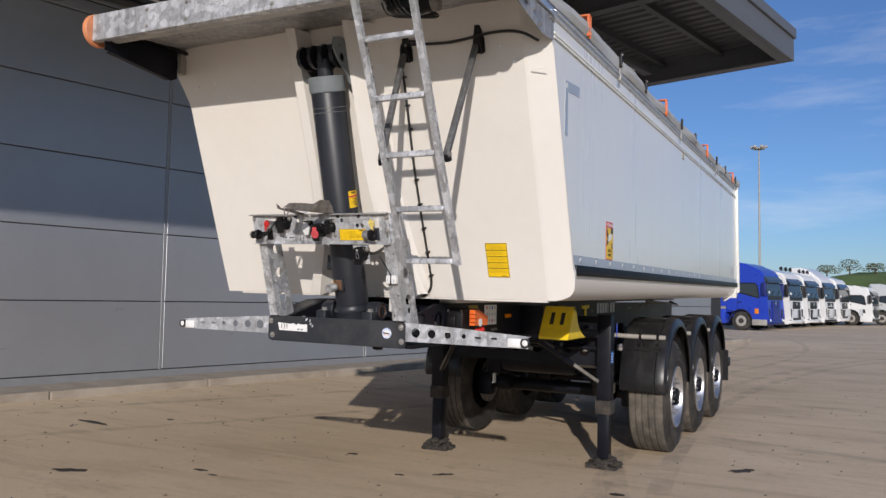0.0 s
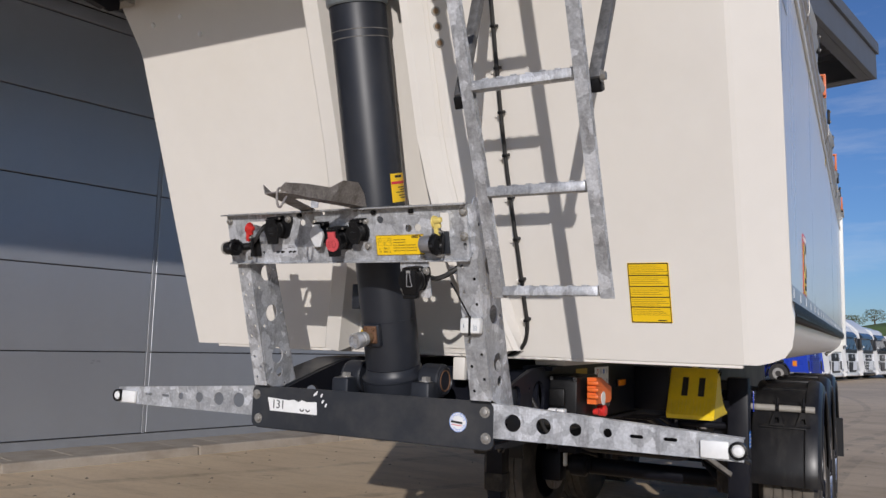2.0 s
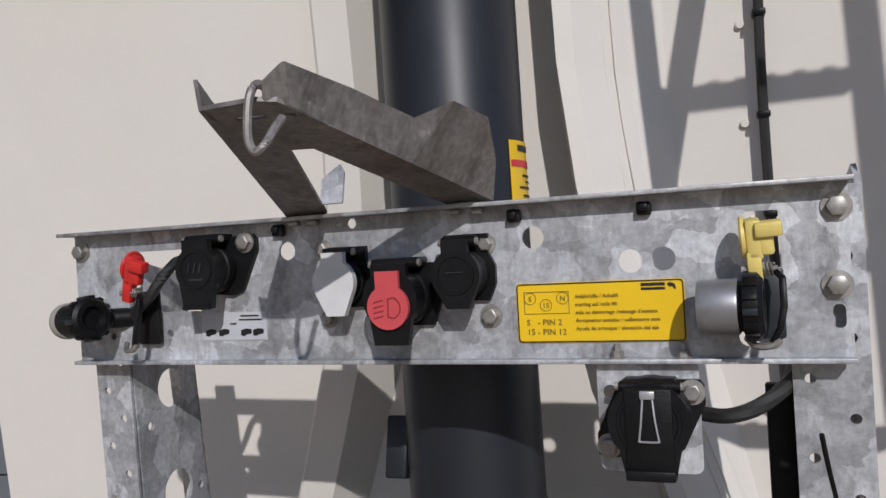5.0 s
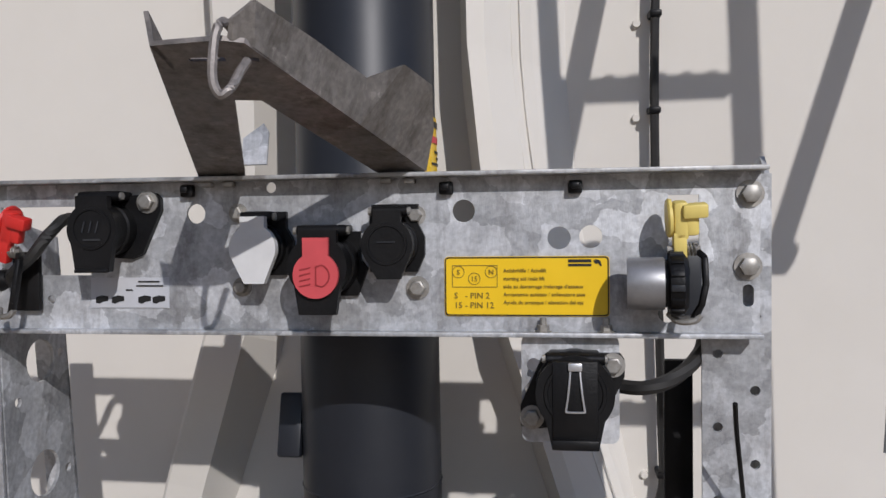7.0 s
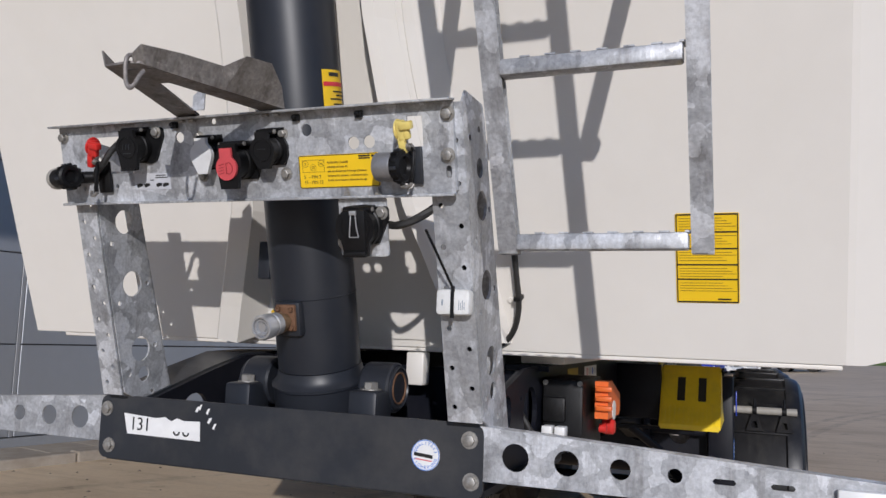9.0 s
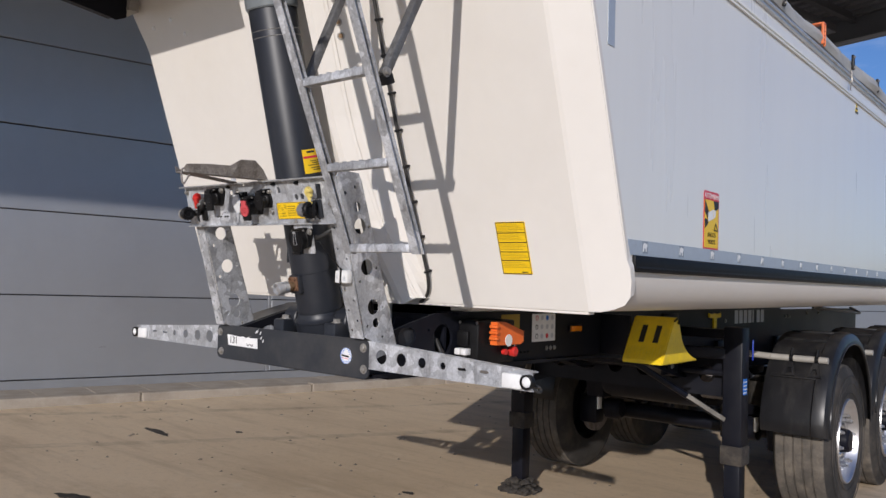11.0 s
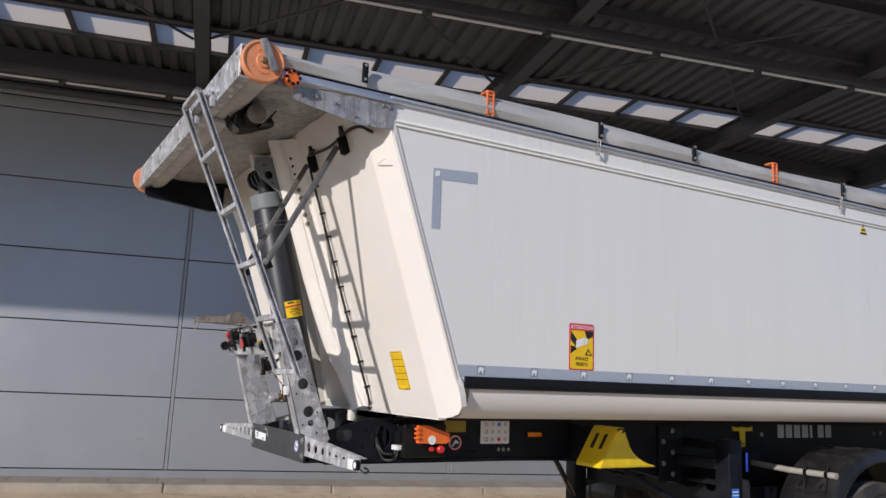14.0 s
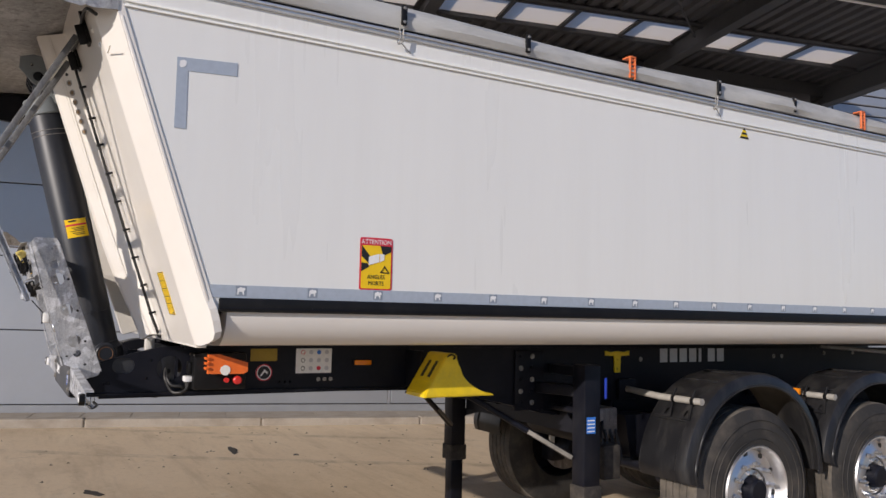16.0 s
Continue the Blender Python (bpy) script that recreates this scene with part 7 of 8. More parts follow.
for i, (y, z) in enumerate(((0.15, 1.245), (0.15, 1.215))):
    part("plug", moved(boxed(-0.014, 0.014, -0.02, 0.02, -0.014, 0.014, bevel=0.004), Matrix.Translation((0.418 + 0.034 * i, 0.115, 1.238))), PAPER, bx, "white plug")
    part("plug_hose", hose(bmesh.new(), [(0.418 + 0.034 * i, 0.115, 1.225), (0.418 + 0.03 * i, 0.11, 1.19), (0.43 + 0.02 * i, y - 0.07, z - 0.045), (0.42, y - 0.11, z - 0.04), (0.40, 0.02 - 0.01 * i, 1.24), (0.37, 0.015, 1.29)], 0.008), CABLE, bx)


def flat_label(name, y0, y1, z0, z1, mat, label="", x=0.3945):
    return part(name, holed(bmesh.new(), rounded(y0, y1, z0, z1, 0.004, 2), [], 0.0012, on_side(0, 0, x)), mat, trailer, label, smooth=False)


yl = flat_label("yellow_plate", 0.451, 0.60, 1.320, 1.388, material("dull_yellow_plate", (0.36, 0.24, 0.02), 0.5, vary=0.1, scale=20), "dull yellow notice plate")
rd = part("round_sign", holed(bmesh.new(), ring(0.529, 1.258, 0.046, 28), [], 0.0012, on_side(0, 0, 0.3945)), PAPER, trailer, "round black warning sign with red rim", smooth=False)
part("rim", holed(bmesh.new(), ring(0.529, 1.258, 0.046, 28), [ring(0.529, 1.258, 0.040, 28)], 0.0006, on_side(0, 0, 0.3953)), LABEL_RED, rd, smooth=False)
part("field", holed(bmesh.new(), ring(0.529, 1.258, 0.035, 28), [], 0.0006, on_side(0, 0, 0.3953)), INK, rd, smooth=False)
part("pictogram", holed(bmesh.new(), [(0.507, 1.242), (0.531, 1.276), (0.553, 1.258), (0.545, 1.25), (0.533, 1.26), (0.515, 1.238)], [], 0.0005, on_side(0, 0, 0.396)), PAPER, rd, smooth=False)
dl = flat_label("notice", 0.709, 0.921, 1.250, 1.388, PAPER, "white pictogram notice with red and blue signs")
for i in range(4):
    for j in range(3):
        z = 1.385 - 0.018 - j * 0.045
        y = 0.738 + i * 0.047
        mat_ = (LABEL_RED, INK, LABEL_BLUE if j == 0 else INK, GREY_LABEL)[(i + j) % 4]
        part("sign", holed(bmesh.new(), ring(y + 0.012, z, 0.0125, 14), [ring(y + 0.012, z, 0.009, 14)] if i == 0 else [], 0.0005, on_side(0, 0, 0.3955)), mat_ if i in (0, 2) else GREY_LABEL, dl, smooth=False)
for i in range(3):
    bm = bmesh.new()
    bolt_head(bm, (0.393, 0.845 + i * 0.037, 1.215), (1, 0, 0), 0.008, 0.006)
    part("bolt", bm, BOLT, trailer)
am = part("side_marker", boxed(0.394, 0.412, 1.06, 1.165, 1.292, 1.32, bevel=0.004), AMBER, trailer, "amber side marker lamp")
part("lamp_base", boxed(0.393, 0.402, 1.052, 1.173, 1.287, 1.325, bevel=0.003), BLACK, am)
# yellow T-shaped bracket
part("yellow_bracket", holed(bmesh.new(), [(2.96, 1.362), (2.96, 1.33), (3.04, 1.325), (3.045, 1.21), (3.095, 1.21), (3.10, 1.325), (3.18, 1.33), (3.18, 1.362), (3.13, 1.352), (3.07, 1.36), (3.01, 1.352)], [ring(3.07, 1.235, 0.009, 10), ring(3.07, 1.30, 0.007, 8)], 0.01, on_side(0, 0, 0.405)), YELLOW, trailer, "yellow T-shaped bracket", smooth=False)
# brand lettering on the beam as plain bars
for i in range(7):
    y = 3.49 + i * 0.10
    w = 0.075 if i != 4 else 0.03
    part("brand_bar", holed(bmesh.new(), [(y, 1.275), (y + w, 1.275), (y + w, 1.375), (y, 1.375)], [], 0.001, on_side(0, 0, 0.394)), GREY_LABEL, trailer, smooth=False)
for y, z in ((3.3, 1.30), (4.75, 1.31), (4.85, 1.31), (5.4, 1.33), (5.8, 1.33), (3.2, 1.15)):
    bm = bmesh.new()
    bolt_head(bm, (0.393, y, z), (1, 0, 0), 0.012, 0.008)
    part("bolt", bm, BOLT, trailer)

# ---- landing legs ----
for s in (-1, 1):
    x, y = (0.762 if s > 0 else -0.85), 2.49
    leg = part("landing_leg", boxed(x - 0.062, x + 0.062, y - 0.065, y + 0.065, 0.50, 1.30, bevel=0.012), CHASSIS, trailer, "black landing leg with a worn sleeve")
    part("sleeve", boxed(x - 0.07, x + 0.07, y - 0.073, y + 0.073, 0.44, 0.56, bevel=0.01), WOOD_PAD, leg, "chipped dusty sleeve")
    part("inner_leg", boxed(x - 0.05, x + 0.05, y - 0.053, y + 0.053, 0.06, 0.48, bevel=0.008), CHASSIS, leg)
    rnd = random.Random(3 + s)
    gz = 0.014 * x - 0.0122 * y
    ft = boxed(x - 0.13, x + 0.13, y - 0.11, y + 0.11, gz, gz + 0.03, bevel=0.006)
    for k in range(64):
        a, q = rnd.uniform(0, 6.28), rnd.random() ** 0.5
        up = (1 - q * 0.7) * rnd.uniform(0.02, 0.13)
        c = Vector((x + 0.155 * q * math.cos(a), y + 0.13 * q * math.sin(a), gz + max(up, 0.012)))
        lump = bmesh.ops.create_icosphere(ft, subdivisions=1, radius=rnd.uniform(0.016, 0.038))["verts"]
        for v in lump:
            v.co = c + Vector((v.co.x * rnd.uniform(0.8, 1.5), v.co.y * rnd.uniform(0.8, 1.5), v.co.z * rnd.uniform(0.4, 0.9)))
            v.co.z = max(v.co.z, gz)
    part("foot", ft, WOOD_PAD, leg, "mud-caked foot plate", smooth=False)
    bm = bmesh.new()
    bar(bm, (s * 0.40, y - 0.10, 1.13), (x, y, 1.13), 0.10, 0.07, (0, 0, 1), 0.01)
    bar(bm, (s * 0.40, y + 0.02, 1.25), (x, y, 1.25), 0.08, 0.06, (0, 0, 1), 0.01)
    part("leg_bracket", bm, CHASSIS, leg)
    part("mount_plate", boxed(*sorted((s * 0.394, s * 0.41)), y - 0.30, y - 0.07, 0.98, 1.37, bevel=0.004), CHASSIS, leg)
    for i in range(5):
        for j in range(2):
            bm = bmesh.new()
            bolt_head(bm, (s * 0.41, y - 0.255 + j * 0.09, 1.03 + i * 0.075), (s, 0, 0), 0.012, 0.012)
            part("bolt", bm, BOLT if (i + j) % 2 else CHASSIS, leg)
    p, q = Vector((s * 0.36, 1.86, 1.09)), Vector((x - s * 0.05, y - 0.07, 0.72))
    part("brace", rod(bmesh.new(), p, q, 0.02, 12), CHASSIS, leg)
    # lower part of the brace, a flat bar paler than the rod above
    part("brace_end", bar(bmesh.new(), p.lerp(q, 0.58), q, 0.04, 0.028, (0, 0, 1), 0.004), DUSTY_STEEL, leg, "pale dusty brace end")
    part("rear_brace", bar(bmesh.new(), (x, y + 0.06, 0.80), (s * 0.42, y + 0.5, 1.0), 0.03, 0.06, (0, 0, 1)), CHASSIS, leg)
bl = part("leg_label", holed(bmesh.new(), [(2.44, 0.88), (2.51, 0.88), (2.51, 0.98), (2.44, 0.98)], [], 0.001, on_side(0, 0, 0.826)), LABEL_BLUE, trailer, "blue instruction label on the leg", smooth=False)
for i in range(4):
    part("print_bar", holed(bmesh.new(), [(2.446, 0.89 + i * 0.022), (2.504, 0.89 + i * 0.022), (2.504, 0.897 + i * 0.022), (2.446, 0.897 + i * 0.022)], [], 0.0005, on_side(0, 0, 0.8267)), PAPER, bl, smooth=False)
part("gear_shaft", rod(bmesh.new(), (-0.8, 2.49, 1.0), (0.73, 2.49, 1.0), 0.02, 10), CHASSIS, trailer)
part("blue_strap", boxed(0.832, 0.838, 2.575, 2.592, 1.09, 1.22, bevel=0.002), BLUE_PAINT, trailer)

bm = holed(bmesh.new(), [(-0.78, 0.84), (0.69, 0.84), (0.69, 1.12), (-0.78, 1.12)], [ring(q, 0.98, 0.055, 18) for q in (-0.55, -0.33, -0.11, 0.11, 0.33, 0.55)], 0.008, Matrix(((1, 0, 0, 0), (0, 0, -1, 2.55), (0, 1, 0, 0), (0, 0, 0, 1))))
part("leg_cross_plate", bm, CHASSIS, trailer, "black cross plate with round holes between the legs", smooth=False)

# ---- axles, wheels and mudguards ----
AXLES = (3.57, 4.90, 6.23)
OUTER = {1: 1.175, -1: 1.235}


def hub_height(y):
    """The wheels stand on the level yard while the trailer's own axes tilt."""
    return 0.543 - 0.0122 * y


def build_wheel(x, y, s):
    w, HUB_Z = 0.375, hub_height(y)
    c0, c1 = (x - s * w, y, HUB_Z), (x, y, HUB_Z)
    wh = assembly("wheel", trailer, "dusty wide truck wheel with a polished ten-bolt rim" if s > 0 else "dusty wide truck wheel seen from its dark inner side")
    prof = [(0.292, 0.01), (0.33, 0.0), (0.42, -0.004), (0.475, 0.008), (0.507, 0.028)]
    tread = [(0.522, 0.034), (0.528, 0.042)]
    for i in range(5):
        g = 0.042 + (i + 1) * 0.058 - 0.024
        tread += [(0.531, g - 0.02), (0.531, g + 0.024), (0.519, g + 0.027), (0.519, g + 0.033), (0.531, g + 0.036)] if i < 4 else []
    tread += [(0.528, w - 0.042), (0.522, w - 0.034)]
    tyre = part("tyre", lathe(bmesh.new(), prof + [(0.522, 0.034)], c1, c0, 72, False), RUBBER, wh)
    part("tread", lathe(bmesh.new(), tread, c1, c0, 72, False), TREAD, tyre, "worn dusty tread")
    part("inner_sidewall", lathe(bmesh.new(), [(r_, w - h) for r_, h in reversed(prof + [(0.522, 0.034)])], c1, c0, 72, False), RUBBER, tyre)
    for rr in (0.455, 0.40, 0.335):
        part("bead_line", lathe(bmesh.new(), [(rr - 0.003, -0.003), (rr, -0.0075), (rr + 0.003, -0.003)], c1, c0, 64, False), RUBBER, tyre)
    rim = part("rim", lathe(bmesh.new(), [(0.296, 0.012), (0.290, -0.004), (0.282, -0.004), (0.272, 0.014), (0.262, 0.06), (0.255, 0.075), (0.20, 0.062), (0.178, 0.05), (0.165, 0.046), (0.14, 0.046), (0.14, 0.09)], c1, c0, 56, False), POLISHED if s > 0 else CHASSIS, wh)
    part("rim_back", lathe(bmesh.new(), [(0.29, w - 0.02), (0.27, w - 0.05), (0.26, 0.12), (0.0, 0.12)], c1, c0, 40, False), CHASSIS, wh)
    for i in range(10):
        a = radians(36 * i + 9)
        o = Vector((0, math.cos(a), math.sin(a)))
        q = Vector(c1) + o * 0.1675 - Vector((s * 0.046, 0, 0))
        part("wheel_nut", lathe(bmesh.new(), [(0.019, 0), (0.019, 0.006), (0.0155, 0.008), (0.0155, 0.036), (0.010, 0.038), (0.010, 0.052)], q, q + Vector((s, 0, 0)), 6), NUT, rim)
        a += radians(18)
        q = Vector(c1) + Vector((0, math.cos(a), math.sin(a))) * 0.232 - Vector((s * 0.0688, 0, 0))
        part("hand_hole", lathe(bmesh.new(), [(0.021, 0), (0.021, 0.0022)], q, q + Vector((s, 0, 0)), 14), INK, rim)
    part("hub_flange", lathe(bmesh.new(), [(0.142, 0), (0.138, 0.012), (0.128, 0.030), (0.100, 0.034), (0.084, 0.020)], Vector(c1) - Vector((s * 0.085, 0, 0)), Vector(c1), 32, False), POLISHED if s > 0 else CHASSIS, wh)
    part("hub", lathe(bmesh.new(), [(0.088, 0.0), (0.084, 0.05), (0.078, 0.085), (0.066, 0.098), (0.0, 0.10)], Vector(c1) - Vector((s * 0.085, 0, 0)), Vector(c1), 32, False), CHASSIS, wh)
    for i in range(10):
        a = radians(36 * i)
        q = Vector(c1) + Vector((0, math.cos(a), math.sin(a))) * 0.112 - Vector((s * 0.056, 0, 0))
        part("hub_bolt", lathe(bmesh.new(), [(0.011, 0), (0.011, 0.014), (0.006, 0.018)], q, q + Vector((s, 0, 0)), 6), BOLT if i % 3 else ALU, wh)
    return wh


def mudguard(y, s, first):
    HUB_Z = hub_height(y)
    ry, rz, x0, x1 = 0.665, 0.725, OUTER[s] - 0.40, OUTER[s] + 0.02
    pts = [(y - ry + 0.030, 0.60 if first else HUB_Z + 0.15), (y - ry + 0.016, HUB_Z + 0.14 if first else HUB_Z + 0.19)]
    for i in range(21):
        a = radians((168 if first else 164) - (160 if first else 156) * i / 20)
        e = 0.92
        ca, sa = math.cos(a), math.sin(a)
        pts.append((y + ry * math.copysign(abs(ca) ** e, ca), HUB_Z + 0.02 + rz * abs(sa) ** e))
    pts.append((y + ry - 0.004, HUB_Z + 0.075))
    # the crown falls away and rolls over towards the outer side
    cross = ((x0, 0.0), (x0 + 0.02, 0.006), (x1 - 0.105, 0.006), (x1 - 0.095, 0.016), (x1 - 0.05, 0.014), (x1 - 0.022, 0.004), (x1 - 0.005, -0.018), (x1, -0.062))
    rows = []
    for ya, za in pts:
        d = Vector((ya - y, za - HUB_Z)).normalized()
        rows.append([(s * x, ya + d.x * up, za + d.y * up) for x, up in cross])
    bm = bmesh.new()
    grid = [[bm.verts.new(p) for p in r] for r in rows]
    for r, q in zip(grid, grid[1:]):
        for i in range(len(r) - 1):
            bm.faces.new((r[i], r[i + 1], q[i + 1], q[i]))
    thicken(bm, 0.007)
    g = part("mudguard", bm, FENDER, trailer, "black ribbed plastic mudguard")
    lip = [Vector((s * x1, ya - (ya - y) * 0.066 / math.hypot(ya - y, za - HUB_Z), za - (za - HUB_Z) * 0.066 / math.hypot(ya - y, za - HUB_Z))) for ya, za in pts]
    part("outer_lip", hose(bmesh.new(), lip, 0.009, 8, 2), FENDER, g)
    for i in (5, 7, 9, 11, 13, 15):
        ya, za = pts[i]
        d = Vector((0, ya - y, za - HUB_Z)).normalized()
        part("rib", bar(bmesh.new(), Vector((s * (x0 + 0.04), ya, za)) + d * 0.008, Vector((s * (x1 - 0.09), ya, za)) + d * 0.008, 0.028, 0.014, d, 0.004), FENDER, g)
    tz, ty = 1.085 + 0.012 * (3.57 - y), y - 0.485
    t = part("support_tube", rod(bmesh.new(), (s * 0.40, ty + 0.06, tz + 0.012), (s * (x0 + 0.02), ty, tz), 0.022, 14), DULL_TUBE, trailer, "dusty pale mudguard support tube")
    part("tube_end", rod(bmesh.new(), (s * (x0 + 0.02), ty, tz), (s * (x1 - 0.04), ty, tz), 0.022, 14), DULL_TUBE, t)
    part("tube_flange", boxed(*sorted((s * 0.40, s * 0.43)), ty - 0.02, ty + 0.14, tz - 0.06, tz + 0.08, bevel=0.006), CHASSIS, t)
    for x in (x0 + 0.14, x0 + 0.30):
        part("tube_clamp", lathe(bmesh.new(), [(0.027, 0), (0.027, 0.024)], (s * x, ty, tz), (s * (x + 0.05), ty, tz), 16), BLACK, t)
        part("clamp_bolt", rod(bmesh.new(), (s * (x + 0.011), ty - 0.012, tz + 0.018), (s * (x + 0.011), ty + 0.012, tz + 0.066), 0.007, 8), BLACK, t)
        tilt = Matrix.Translation((s * (x + 0.011), ty - 0.030, tz - 0.02)) @ pose(0, 0, 0, -33)
        part("clamp_plate", holed(bmesh.new(), [(-0.046, -0.105), (0.046, -0.105), (0.016, 0.0), (-0.016, 0.0)], [[(-0.018, -0.085), (0.018, -0.085), (0.010, -0.045), (-0.010, -0.045)]], 0.006, tilt @ Matrix(((1, 0, 0, 0), (0, 0, -1, 0), (0, 1, 0, 0), (0, 0, 0, 1)))), FENDER, t, "grey stiffening plate", smooth=False)
    if s > 0 and not first:
        lm = part("fender_marker", boxed(0.80, 0.90, ty - 0.05, ty - 0.022, tz - 0.008, tz + 0.04, bevel=0.006), AMBER, t, "amber side marker lamp")
        part("lamp_base", boxed(0.79, 0.91, ty - 0.024, ty - 0.014, tz - 0.016, tz + 0.048, bevel=0.004), BLACK, t)
    return g


for s in (1, -1):
    for i, y in enumerate(AXLES):
        build_wheel(s * OUTER[s], y, s)
        mudguard(y, s, i == 0)
for y in AXLES:
    HUB_Z = hub_height(y)
    ax = part("axle", rod(bmesh.new(), (-0.9, y, HUB_Z), (0.9, y, HUB_Z), 0.065, 18), CHASSIS, trailer, "black axle tube")
    for s in (-1, 1):
        part("brake_disc", lathe(bmesh.new(), [(0.09, 0), (0.215, 0.003), (0.215, 0.04), (0.09, 0.045)], (s * 0.79, y, HUB_Z), (s * 0.85, y, HUB_Z), 32), ZINC_RUST, ax)
        part("brake_caliper", boxed(*sorted((s * 0.68, s * 0.85)), y - 0.23, y - 0.08, HUB_Z - 0.12, HUB_Z + 0.12, bevel=0.03), CHASSIS, ax)
        part("brake_chamber", lathe(bmesh.new(), [(0.05, 0), (0.085, 0.01), (0.085, 0.12), (0.06, 0.14)], (s * 0.62, y - 0.16, HUB_Z + 0.02), (s * 0.4, y - 0.16, HUB_Z + 0.02), 20), CHASSIS, ax)
        part("trailing_arm", bar(bmesh.new(), (s * 0.52, y - 0.5, 0.72), (s * 0.52, y + 0.32, 0.56), 0.09, 0.08, (0, 0, 1), 0.012), CHASSIS, ax)
        part("hanger", prism(bmesh.new(), [(y - 0.6, 0.94), (y - 0.36, 0.94), (y - 0.42, 0.66), (y - 0.55, 0.66)], s * 0.45, s * 0.59), CHASSIS, ax, smooth=False)
        part("air_spring", lathe(bmesh.new(), [(0.08, 0), (0.125, 0.02), (0.135, 0.12), (0.125, 0.22), (0.08, 0.26)], (s * 0.50, y + 0.34, 0.60), (s * 0.50, y + 0.34, 0.9), 24), RUBBER, ax)
        part("damper", rod(bmesh.new(), (s * 0.44, y + 0.05, 0.58), (s * 0.42, y - 0.28, 0.9), 0.035, 12), CHASSIS, ax)
        part("brake_tag", boxed(*sorted((s * 0.62, s * 0.64)), y - 0.30, y - 0.25, HUB_Z + 0.02, HUB_Z + 0.12, bevel=0.004), PAPER, ax, "white paper tag")
tank = part("air_tank", lathe(bmesh.new(), [(0.04, 0), (0.11, 0.03), (0.125, 0.08), (0.125, 0.72), (0.11, 0.77), (0.04, 0.80)], (-0.4, 2.95, 0.82), (0.4, 2.95, 0.82), 26), CHASSIS, trailer, "black air tank between the beams")
part("air_tank_bracket", boxed(-0.3, 0.3, 2.91, 2.99, 0.9, 1.05), CHASSIS, trailer, smooth=False)
vb = part("valve_block", boxed(0.45, 0.62, 2.70, 2.88, 0.80, 1.0, bevel=0.015), ZINC_RUST, trailer, "dusty brake valve block behind the leg")
for i in range(4):
    part("valve_hose", hose(bmesh.new(), [(0.62, 2.72 + i * 0.045, 0.86), (0.68, 2.70 + i * 0.05, 0.76 - 0.03 * i), (0.60, 2.78, 0.62), (0.45, 3.0 + 0.05 * i, 0.70)], 0.010), CABLE, vb)
part("valve_box", boxed(0.60, 0.74, 2.66, 2.80, 0.56, 0.78, bevel=0.015), WOOD_PAD, vb)
# rear under-run bar and lights
ub = part("underrun_bar", boxed(-1.2, 1.2, 7.22, 7.34, 0.50, 0.62, bevel=0.01), CHASSIS, trailer, "black rear under-run bar")
for s in (-1, 1):
    part("bar_hanger", boxed(s * 0.40 - 0.04, s * 0.40 + 0.04, 7.20, 7.32, 0.60, 0.95, bevel=0.01), CHASSIS, ub)
    part("mud_flap", boxed(*sorted((s * 0.82, s * 1.24)), 6.78, 6.79, 0.35, 0.75), FENDER, trailer, smooth=False)
# sub-frame under the body
for s in (-1, 1):
    part("body_runner", boxed(*sorted((s * 0.33, s * 0.45)), 0.15, 7.6, 1.408, 1.44, bevel=0.004), CREAM, trailer)
bm = bmesh.new()
for i in range(2):
    hose(bm, [(0.5, 5.2 + i * 0.1, 1.39), (0.7, 5.6 + i * 0.1, 1.36), (0.72, 6.0, 1.34), (0.55, 6.4, 1.38)], 0.012)
part("roof_hoses", bm, BOLT, trailer)

# yellow wheel chock in its holder on the side of the neck
chock = tagged(new("wheel_chock"), "yellow plastic wheel chock stowed beside the chassis beam", "wheel chock")
pr = [(1.315, 1.135), (1.315, 1.155), (1.45, 1.368), (1.462, 1.378), (1.50, 1.378), (1.515, 1.365)]
for i in range(9):
    a = radians(10 + 70 * i / 8)
    pr.append((1.52 + 0.24 * (1 - math.cos(a)) / (1 - math.cos(radians(80))), 1.36 - 0.215 * math.sin(a) / math.sin(radians(80))))
pr += [(1.775, 1.135)]
bm = bmesh.new()
prism(bm, pr, 0.57, 0.80)
bmesh.ops.bevel(bm, geom=[e for e in bm.edges if abs(e.verts[0].co.x - e.verts[1].co.x) < 0.01], offset=0.006, segments=2, affect="EDGES")
part("wedge", bm, YELLOW, chock, smooth=True)
sl = math.atan2(0.213, 0.135)
cm = Matrix.Translation((0, 1.382, 1.2605)) @ Matrix(((1, 0, 0, 0), (0, math.cos(sl), -math.sin(sl), 0), (0, math.sin(sl), math.cos(sl), 0), (0, 0, 0, 1)))
for x in (0.635, 0.715):
    part("slot", moved(boxed(x, x + 0.03, -0.02, 0.085, -0.004, 0.0015), cm), INK, chock, smooth=False)
for i in range(12):
    part("tooth", moved(boxed(0.585 + i * 0.0175, 0.594 + i * 0.0175, -0.115, -0.04, -0.002, 0.0035), cm), YELLOW, chock, smooth=False)
part("wire_loop", hose(bmesh.new(), [(0.802, 1.45, 1.36), (0.806, 1.475, 1.372), (0.806, 1.50, 1.36), (0.804, 1.49, 1.345)], 0.005), BLACK, chock)
chock.matrix_world = TRAILER
part("chock_holder", boxed(0.39, 0.70, 1.40, 1.44, 1.12, 1.132), CHASSIS, trailer, smooth=False)
part("chock_pin", boxed(0.39, 0.57, 1.40, 1.43, 1.16, 1.38, bevel=0.004), CHASSIS, trailer)


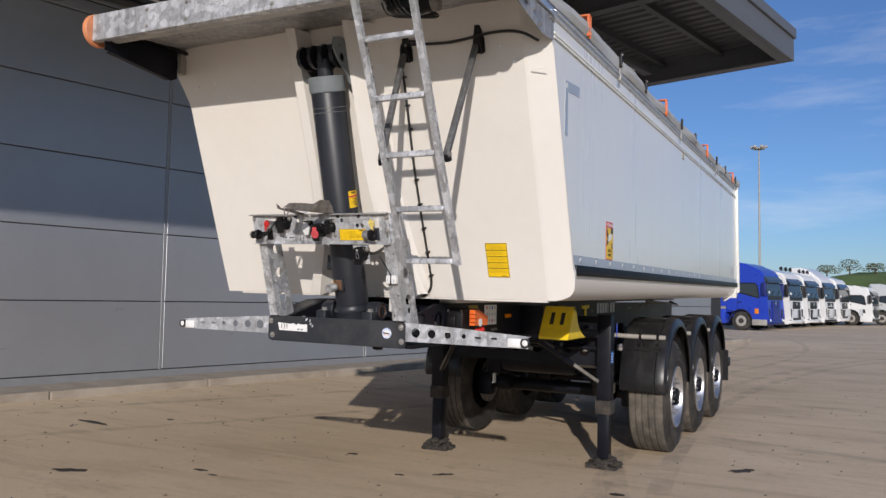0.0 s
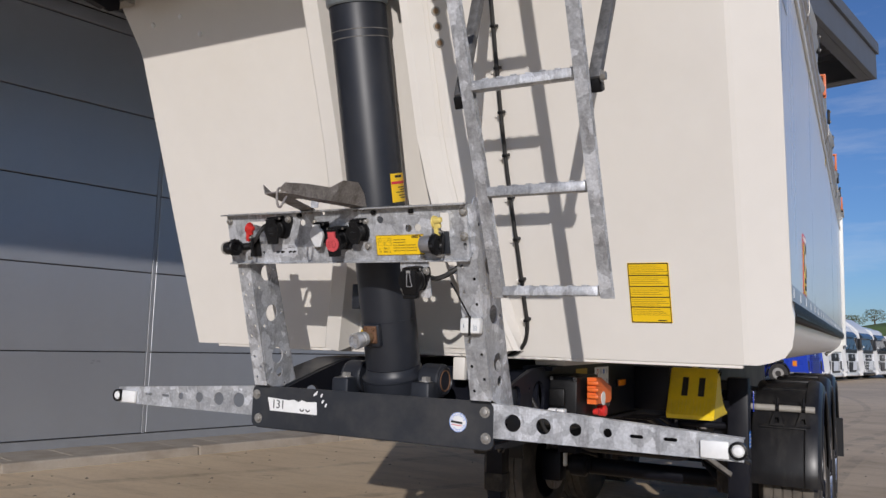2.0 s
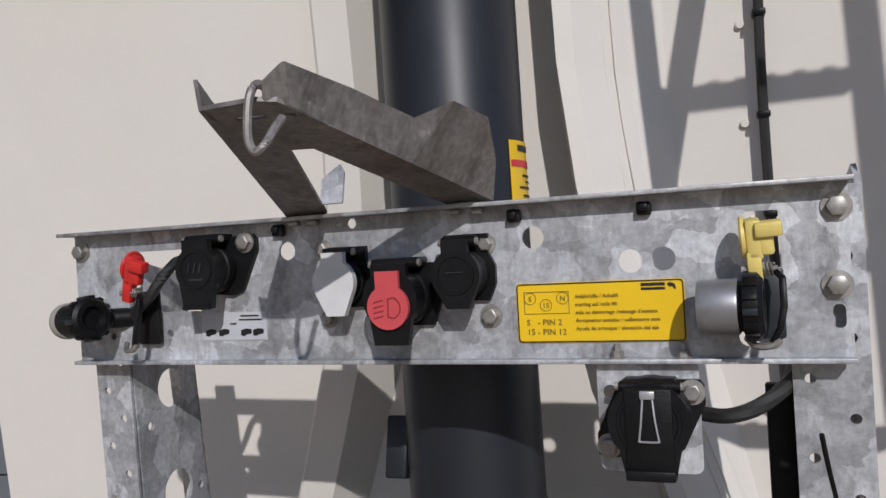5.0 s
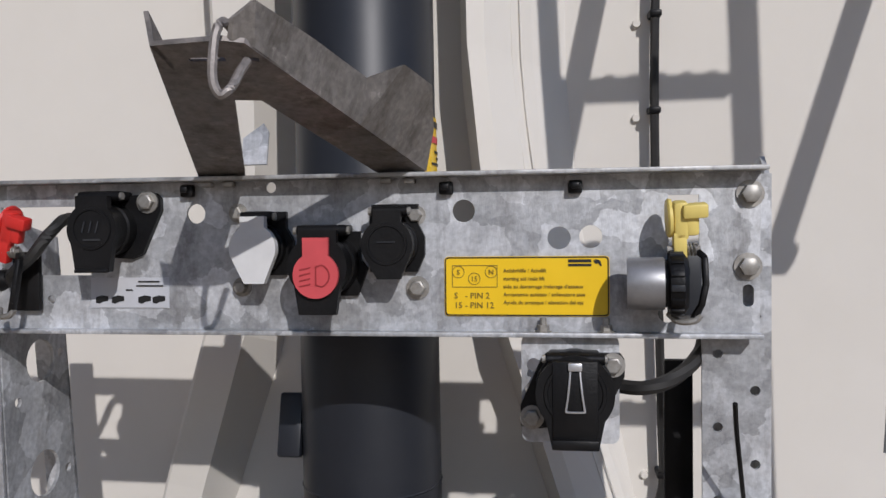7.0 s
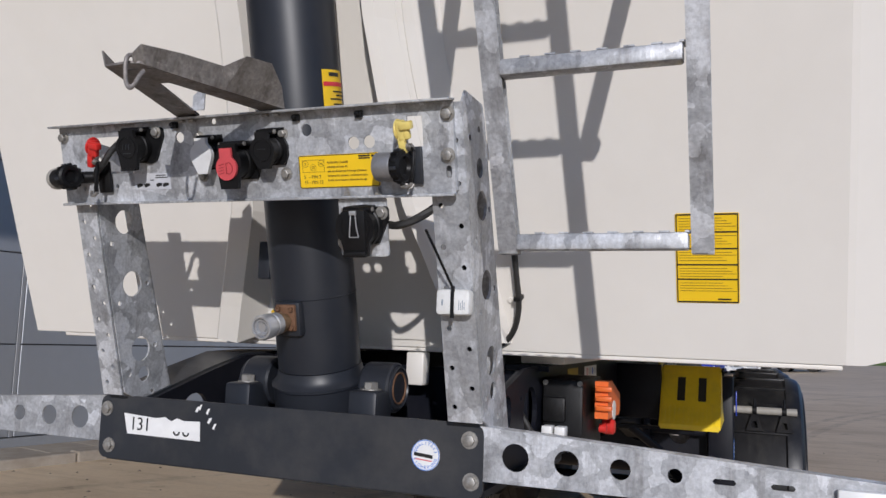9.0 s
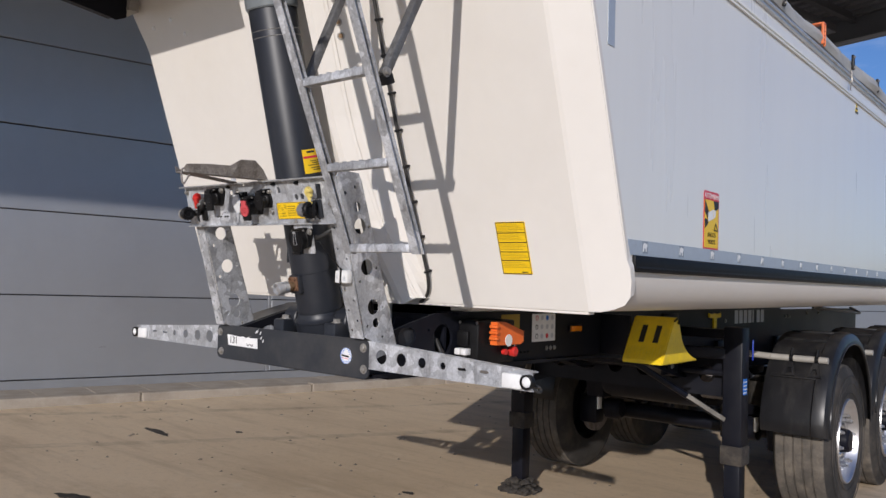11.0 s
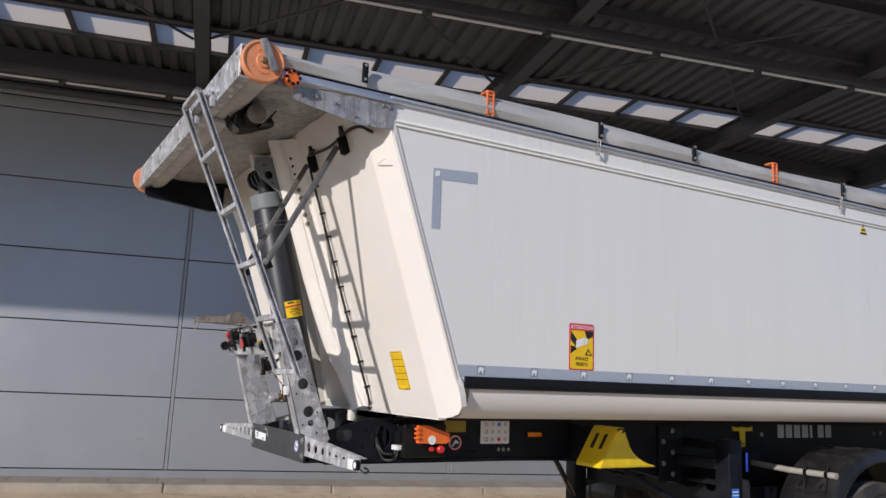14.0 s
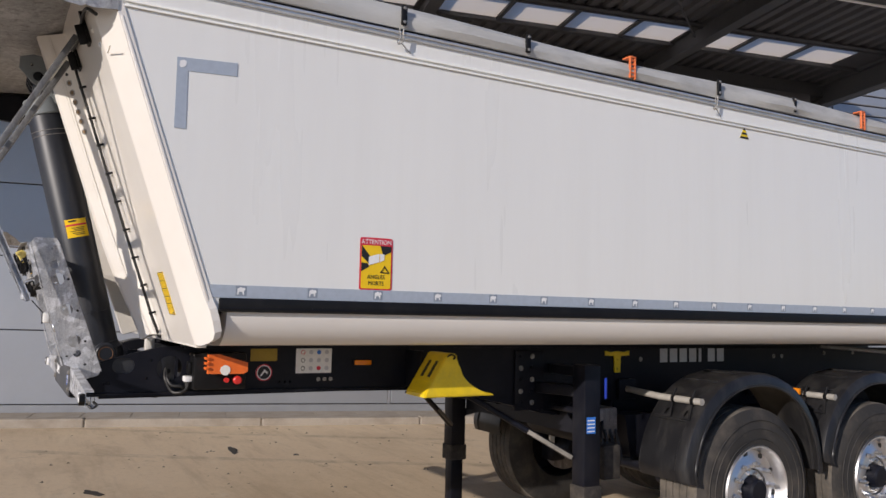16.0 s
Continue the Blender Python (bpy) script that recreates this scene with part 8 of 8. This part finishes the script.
# ---- pieces of the warehouse wall, pavement and kerb ----
def shared(name, me, parent, m):
    ob = new(name, me)
    ob.parent = parent
    ob.matrix_basis = m
    return ob


def mesh_of(bm, mat):
    me = bpy.data.meshes.new("piece")
    bmesh.ops.recalc_face_normals(bm, faces=bm.faces)
    bm.to_mesh(me)
    bm.free()
    me.materials.append(mat)
    return me


panel_me = mesh_of(boxed(-0.045, 0.0, 0.032, PANEL_W - 0.032, 0.007, PANEL_H - 0.007, bevel=0.006, seg=1), CLADDING)
cover_me = mesh_of(boxed(-0.045, -0.004, -0.025, 0.025, 0.0, 5 * PANEL_H, bevel=0.004, seg=1), TRIM)
for c in range(-5, 7):
    s = SEAM + c * PANEL_W
    shared("joint_cover", cover_me, wall, pose(0, s, BASE))
    for r in range(5):
        shared("cladding_panel", panel_me, wall, pose(0, s, BASE + r * PANEL_H))
plank_me = mesh_of(boxed(-0.045, 0.0, 0.01, PANEL_W - 0.01, 0.012, 0.20, bevel=0.012, seg=1), CLADDING)
for c in range(-5, 7):
    for r in range(6):
        shared("cladding_plank", plank_me, wall, pose(0, SEAM + c * PANEL_W, BASE + 5 * PANEL_H + r * 0.212))
# dents and scrapes on the lower panels
for s, z, w in ((8.55, 1.16, 0.10), (4.35, 0.66, 0.12), (4.62, 1.5, 0.04), (3.1, 0.95, 0.05), (6.9, 0.62, 0.06), (10.6, 0.75, 0.08)):
    rnd = random.Random(int(s * 100))
    bm = bmesh.new()
    for k in range(4):
        y0, z0 = s + rnd.uniform(-w, w) * 0.6, z + rnd.uniform(-w, w) * 0.25
        holed(bm, [(y0, z0), (y0 + w * 0.5, z0 + rnd.uniform(-0.01, 0.02)), (y0 + w * 0.45, z0 + 0.02), (y0 + w * 0.1, z0 + 0.012 + rnd.random() * 0.01)], [], 0.001, Matrix(((0, 0, 1, 0.0015), (1, 0, 0, 0), (0, 1, 0, 0), (0, 0, 0, 1))))
    part("scrape", bm, DULL_TUBE if s < 5 else TRIM, wall, smooth=False)
slab_me = mesh_of(boxed(0.015, 0.735, 0.006, 0.664, 0.09, 0.108, bevel=0.004, seg=1), CONCRETE)
stone_me = mesh_of(boxed(0.742, 0.93, 0.002, 2.398, -0.05, 0.118, bevel=0.024, seg=2), CONCRETE)
for i in range(-24, 46):
    shared("paving_slab", slab_me, strip, pose(0, i * 0.67, 0, 0, 0, 0))
for i in range(-10, 14):
    shared("kerb_stone", stone_me, kerb, pose(0.004 * math.sin(i * 2.3), i * 2.4, 0.006 * math.sin(i * 1.7)))

# loose dirt on the yard
DIRT = material("dark_wet_dirt", (0.045, 0.036, 0.028), 0.75, vary=0.3, scale=20, bump=0.4)
CRUMB = material("dry_mud_crumb", (0.16, 0.13, 0.10), 0.9, vary=0.3, scale=20, bump=0.4)


def dirt_patch(x, y, w, d, turn, seed, mat, name, label, thick=0.004):
    rnd = random.Random(seed)
    bm = bmesh.new()
    n = 22
    out = [(w * (0.75 + 0.5 * rnd.random()) * math.cos(2 * math.pi * i / n), d * (0.6 + 0.7 * rnd.random()) * math.sin(2 * math.pi * i / n)) for i in range(n)]
    holed(bm, out, [], thick, pose(0, 0, thick))
    ob = tagged(link(name, bm, mat, smooth=False), label, "dirt patch", "dirt on the yard")
    ob.matrix_world = pose(x, y, 0.0, 0, 0, turn)
    return ob


for i, (x, y, w, d, a) in enumerate(((-5.62, 4.22, 0.16, 0.05, 20), (-4.76, 4.78, 0.07, 0.025, 0), (-4.55, 4.7, 0.035, 0.015, 0), (-6.95, 6.5, 0.05, 0.03, 0), (-7.5, 5.9, 0.28, 0.05, -8),
                                     (-2.6, 4.6, 0.06, 0.03, 30), (-1.2, 5.2, 0.1, 0.05, 10), (-0.9, 7.2, 0.12, 0.06, 50), (-3.3, 5.5, 0.04, 0.02, 0), (-4.1, 6.0, 0.05, 0.03, 0), (-1.6, 5.8, 0.05, 0.04, 0), (-3.0, 5.7, 0.08, 0.03, 40))):
    dirt_patch(x, y, w, d, a, 60 + i, DIRT, "dirt_patch", "dark flattened dirt patch on the concrete")
bm = bmesh.new()
rnd = random.Random(9)
for i in range(420):
    x, y = rnd.uniform(-9.5, 3.0), rnd.uniform(3.2, 16)
    r = rnd.uniform(0.004, 0.016)
    v = [bm.verts.new((x + r * rnd.uniform(0.6, 1.3) * a, y + r * rnd.uniform(0.6, 1.3) * b, c * r)) for a, b, c in ((-1, -1, 0), (1, -1, 0), (1, 1, 0), (-1, 1, 0), (0.2, 0.1, 0.9))]
    for f in ((0, 1, 4), (1, 2, 4), (2, 3, 4), (3, 0, 4)):
        bm.faces.new([v[k] for k in f])
tagged(link("mud_crumbs", bm, CRUMB, smooth=False), "scattered dry mud crumbs on the yard", "mud crumbs", kind="stuff")
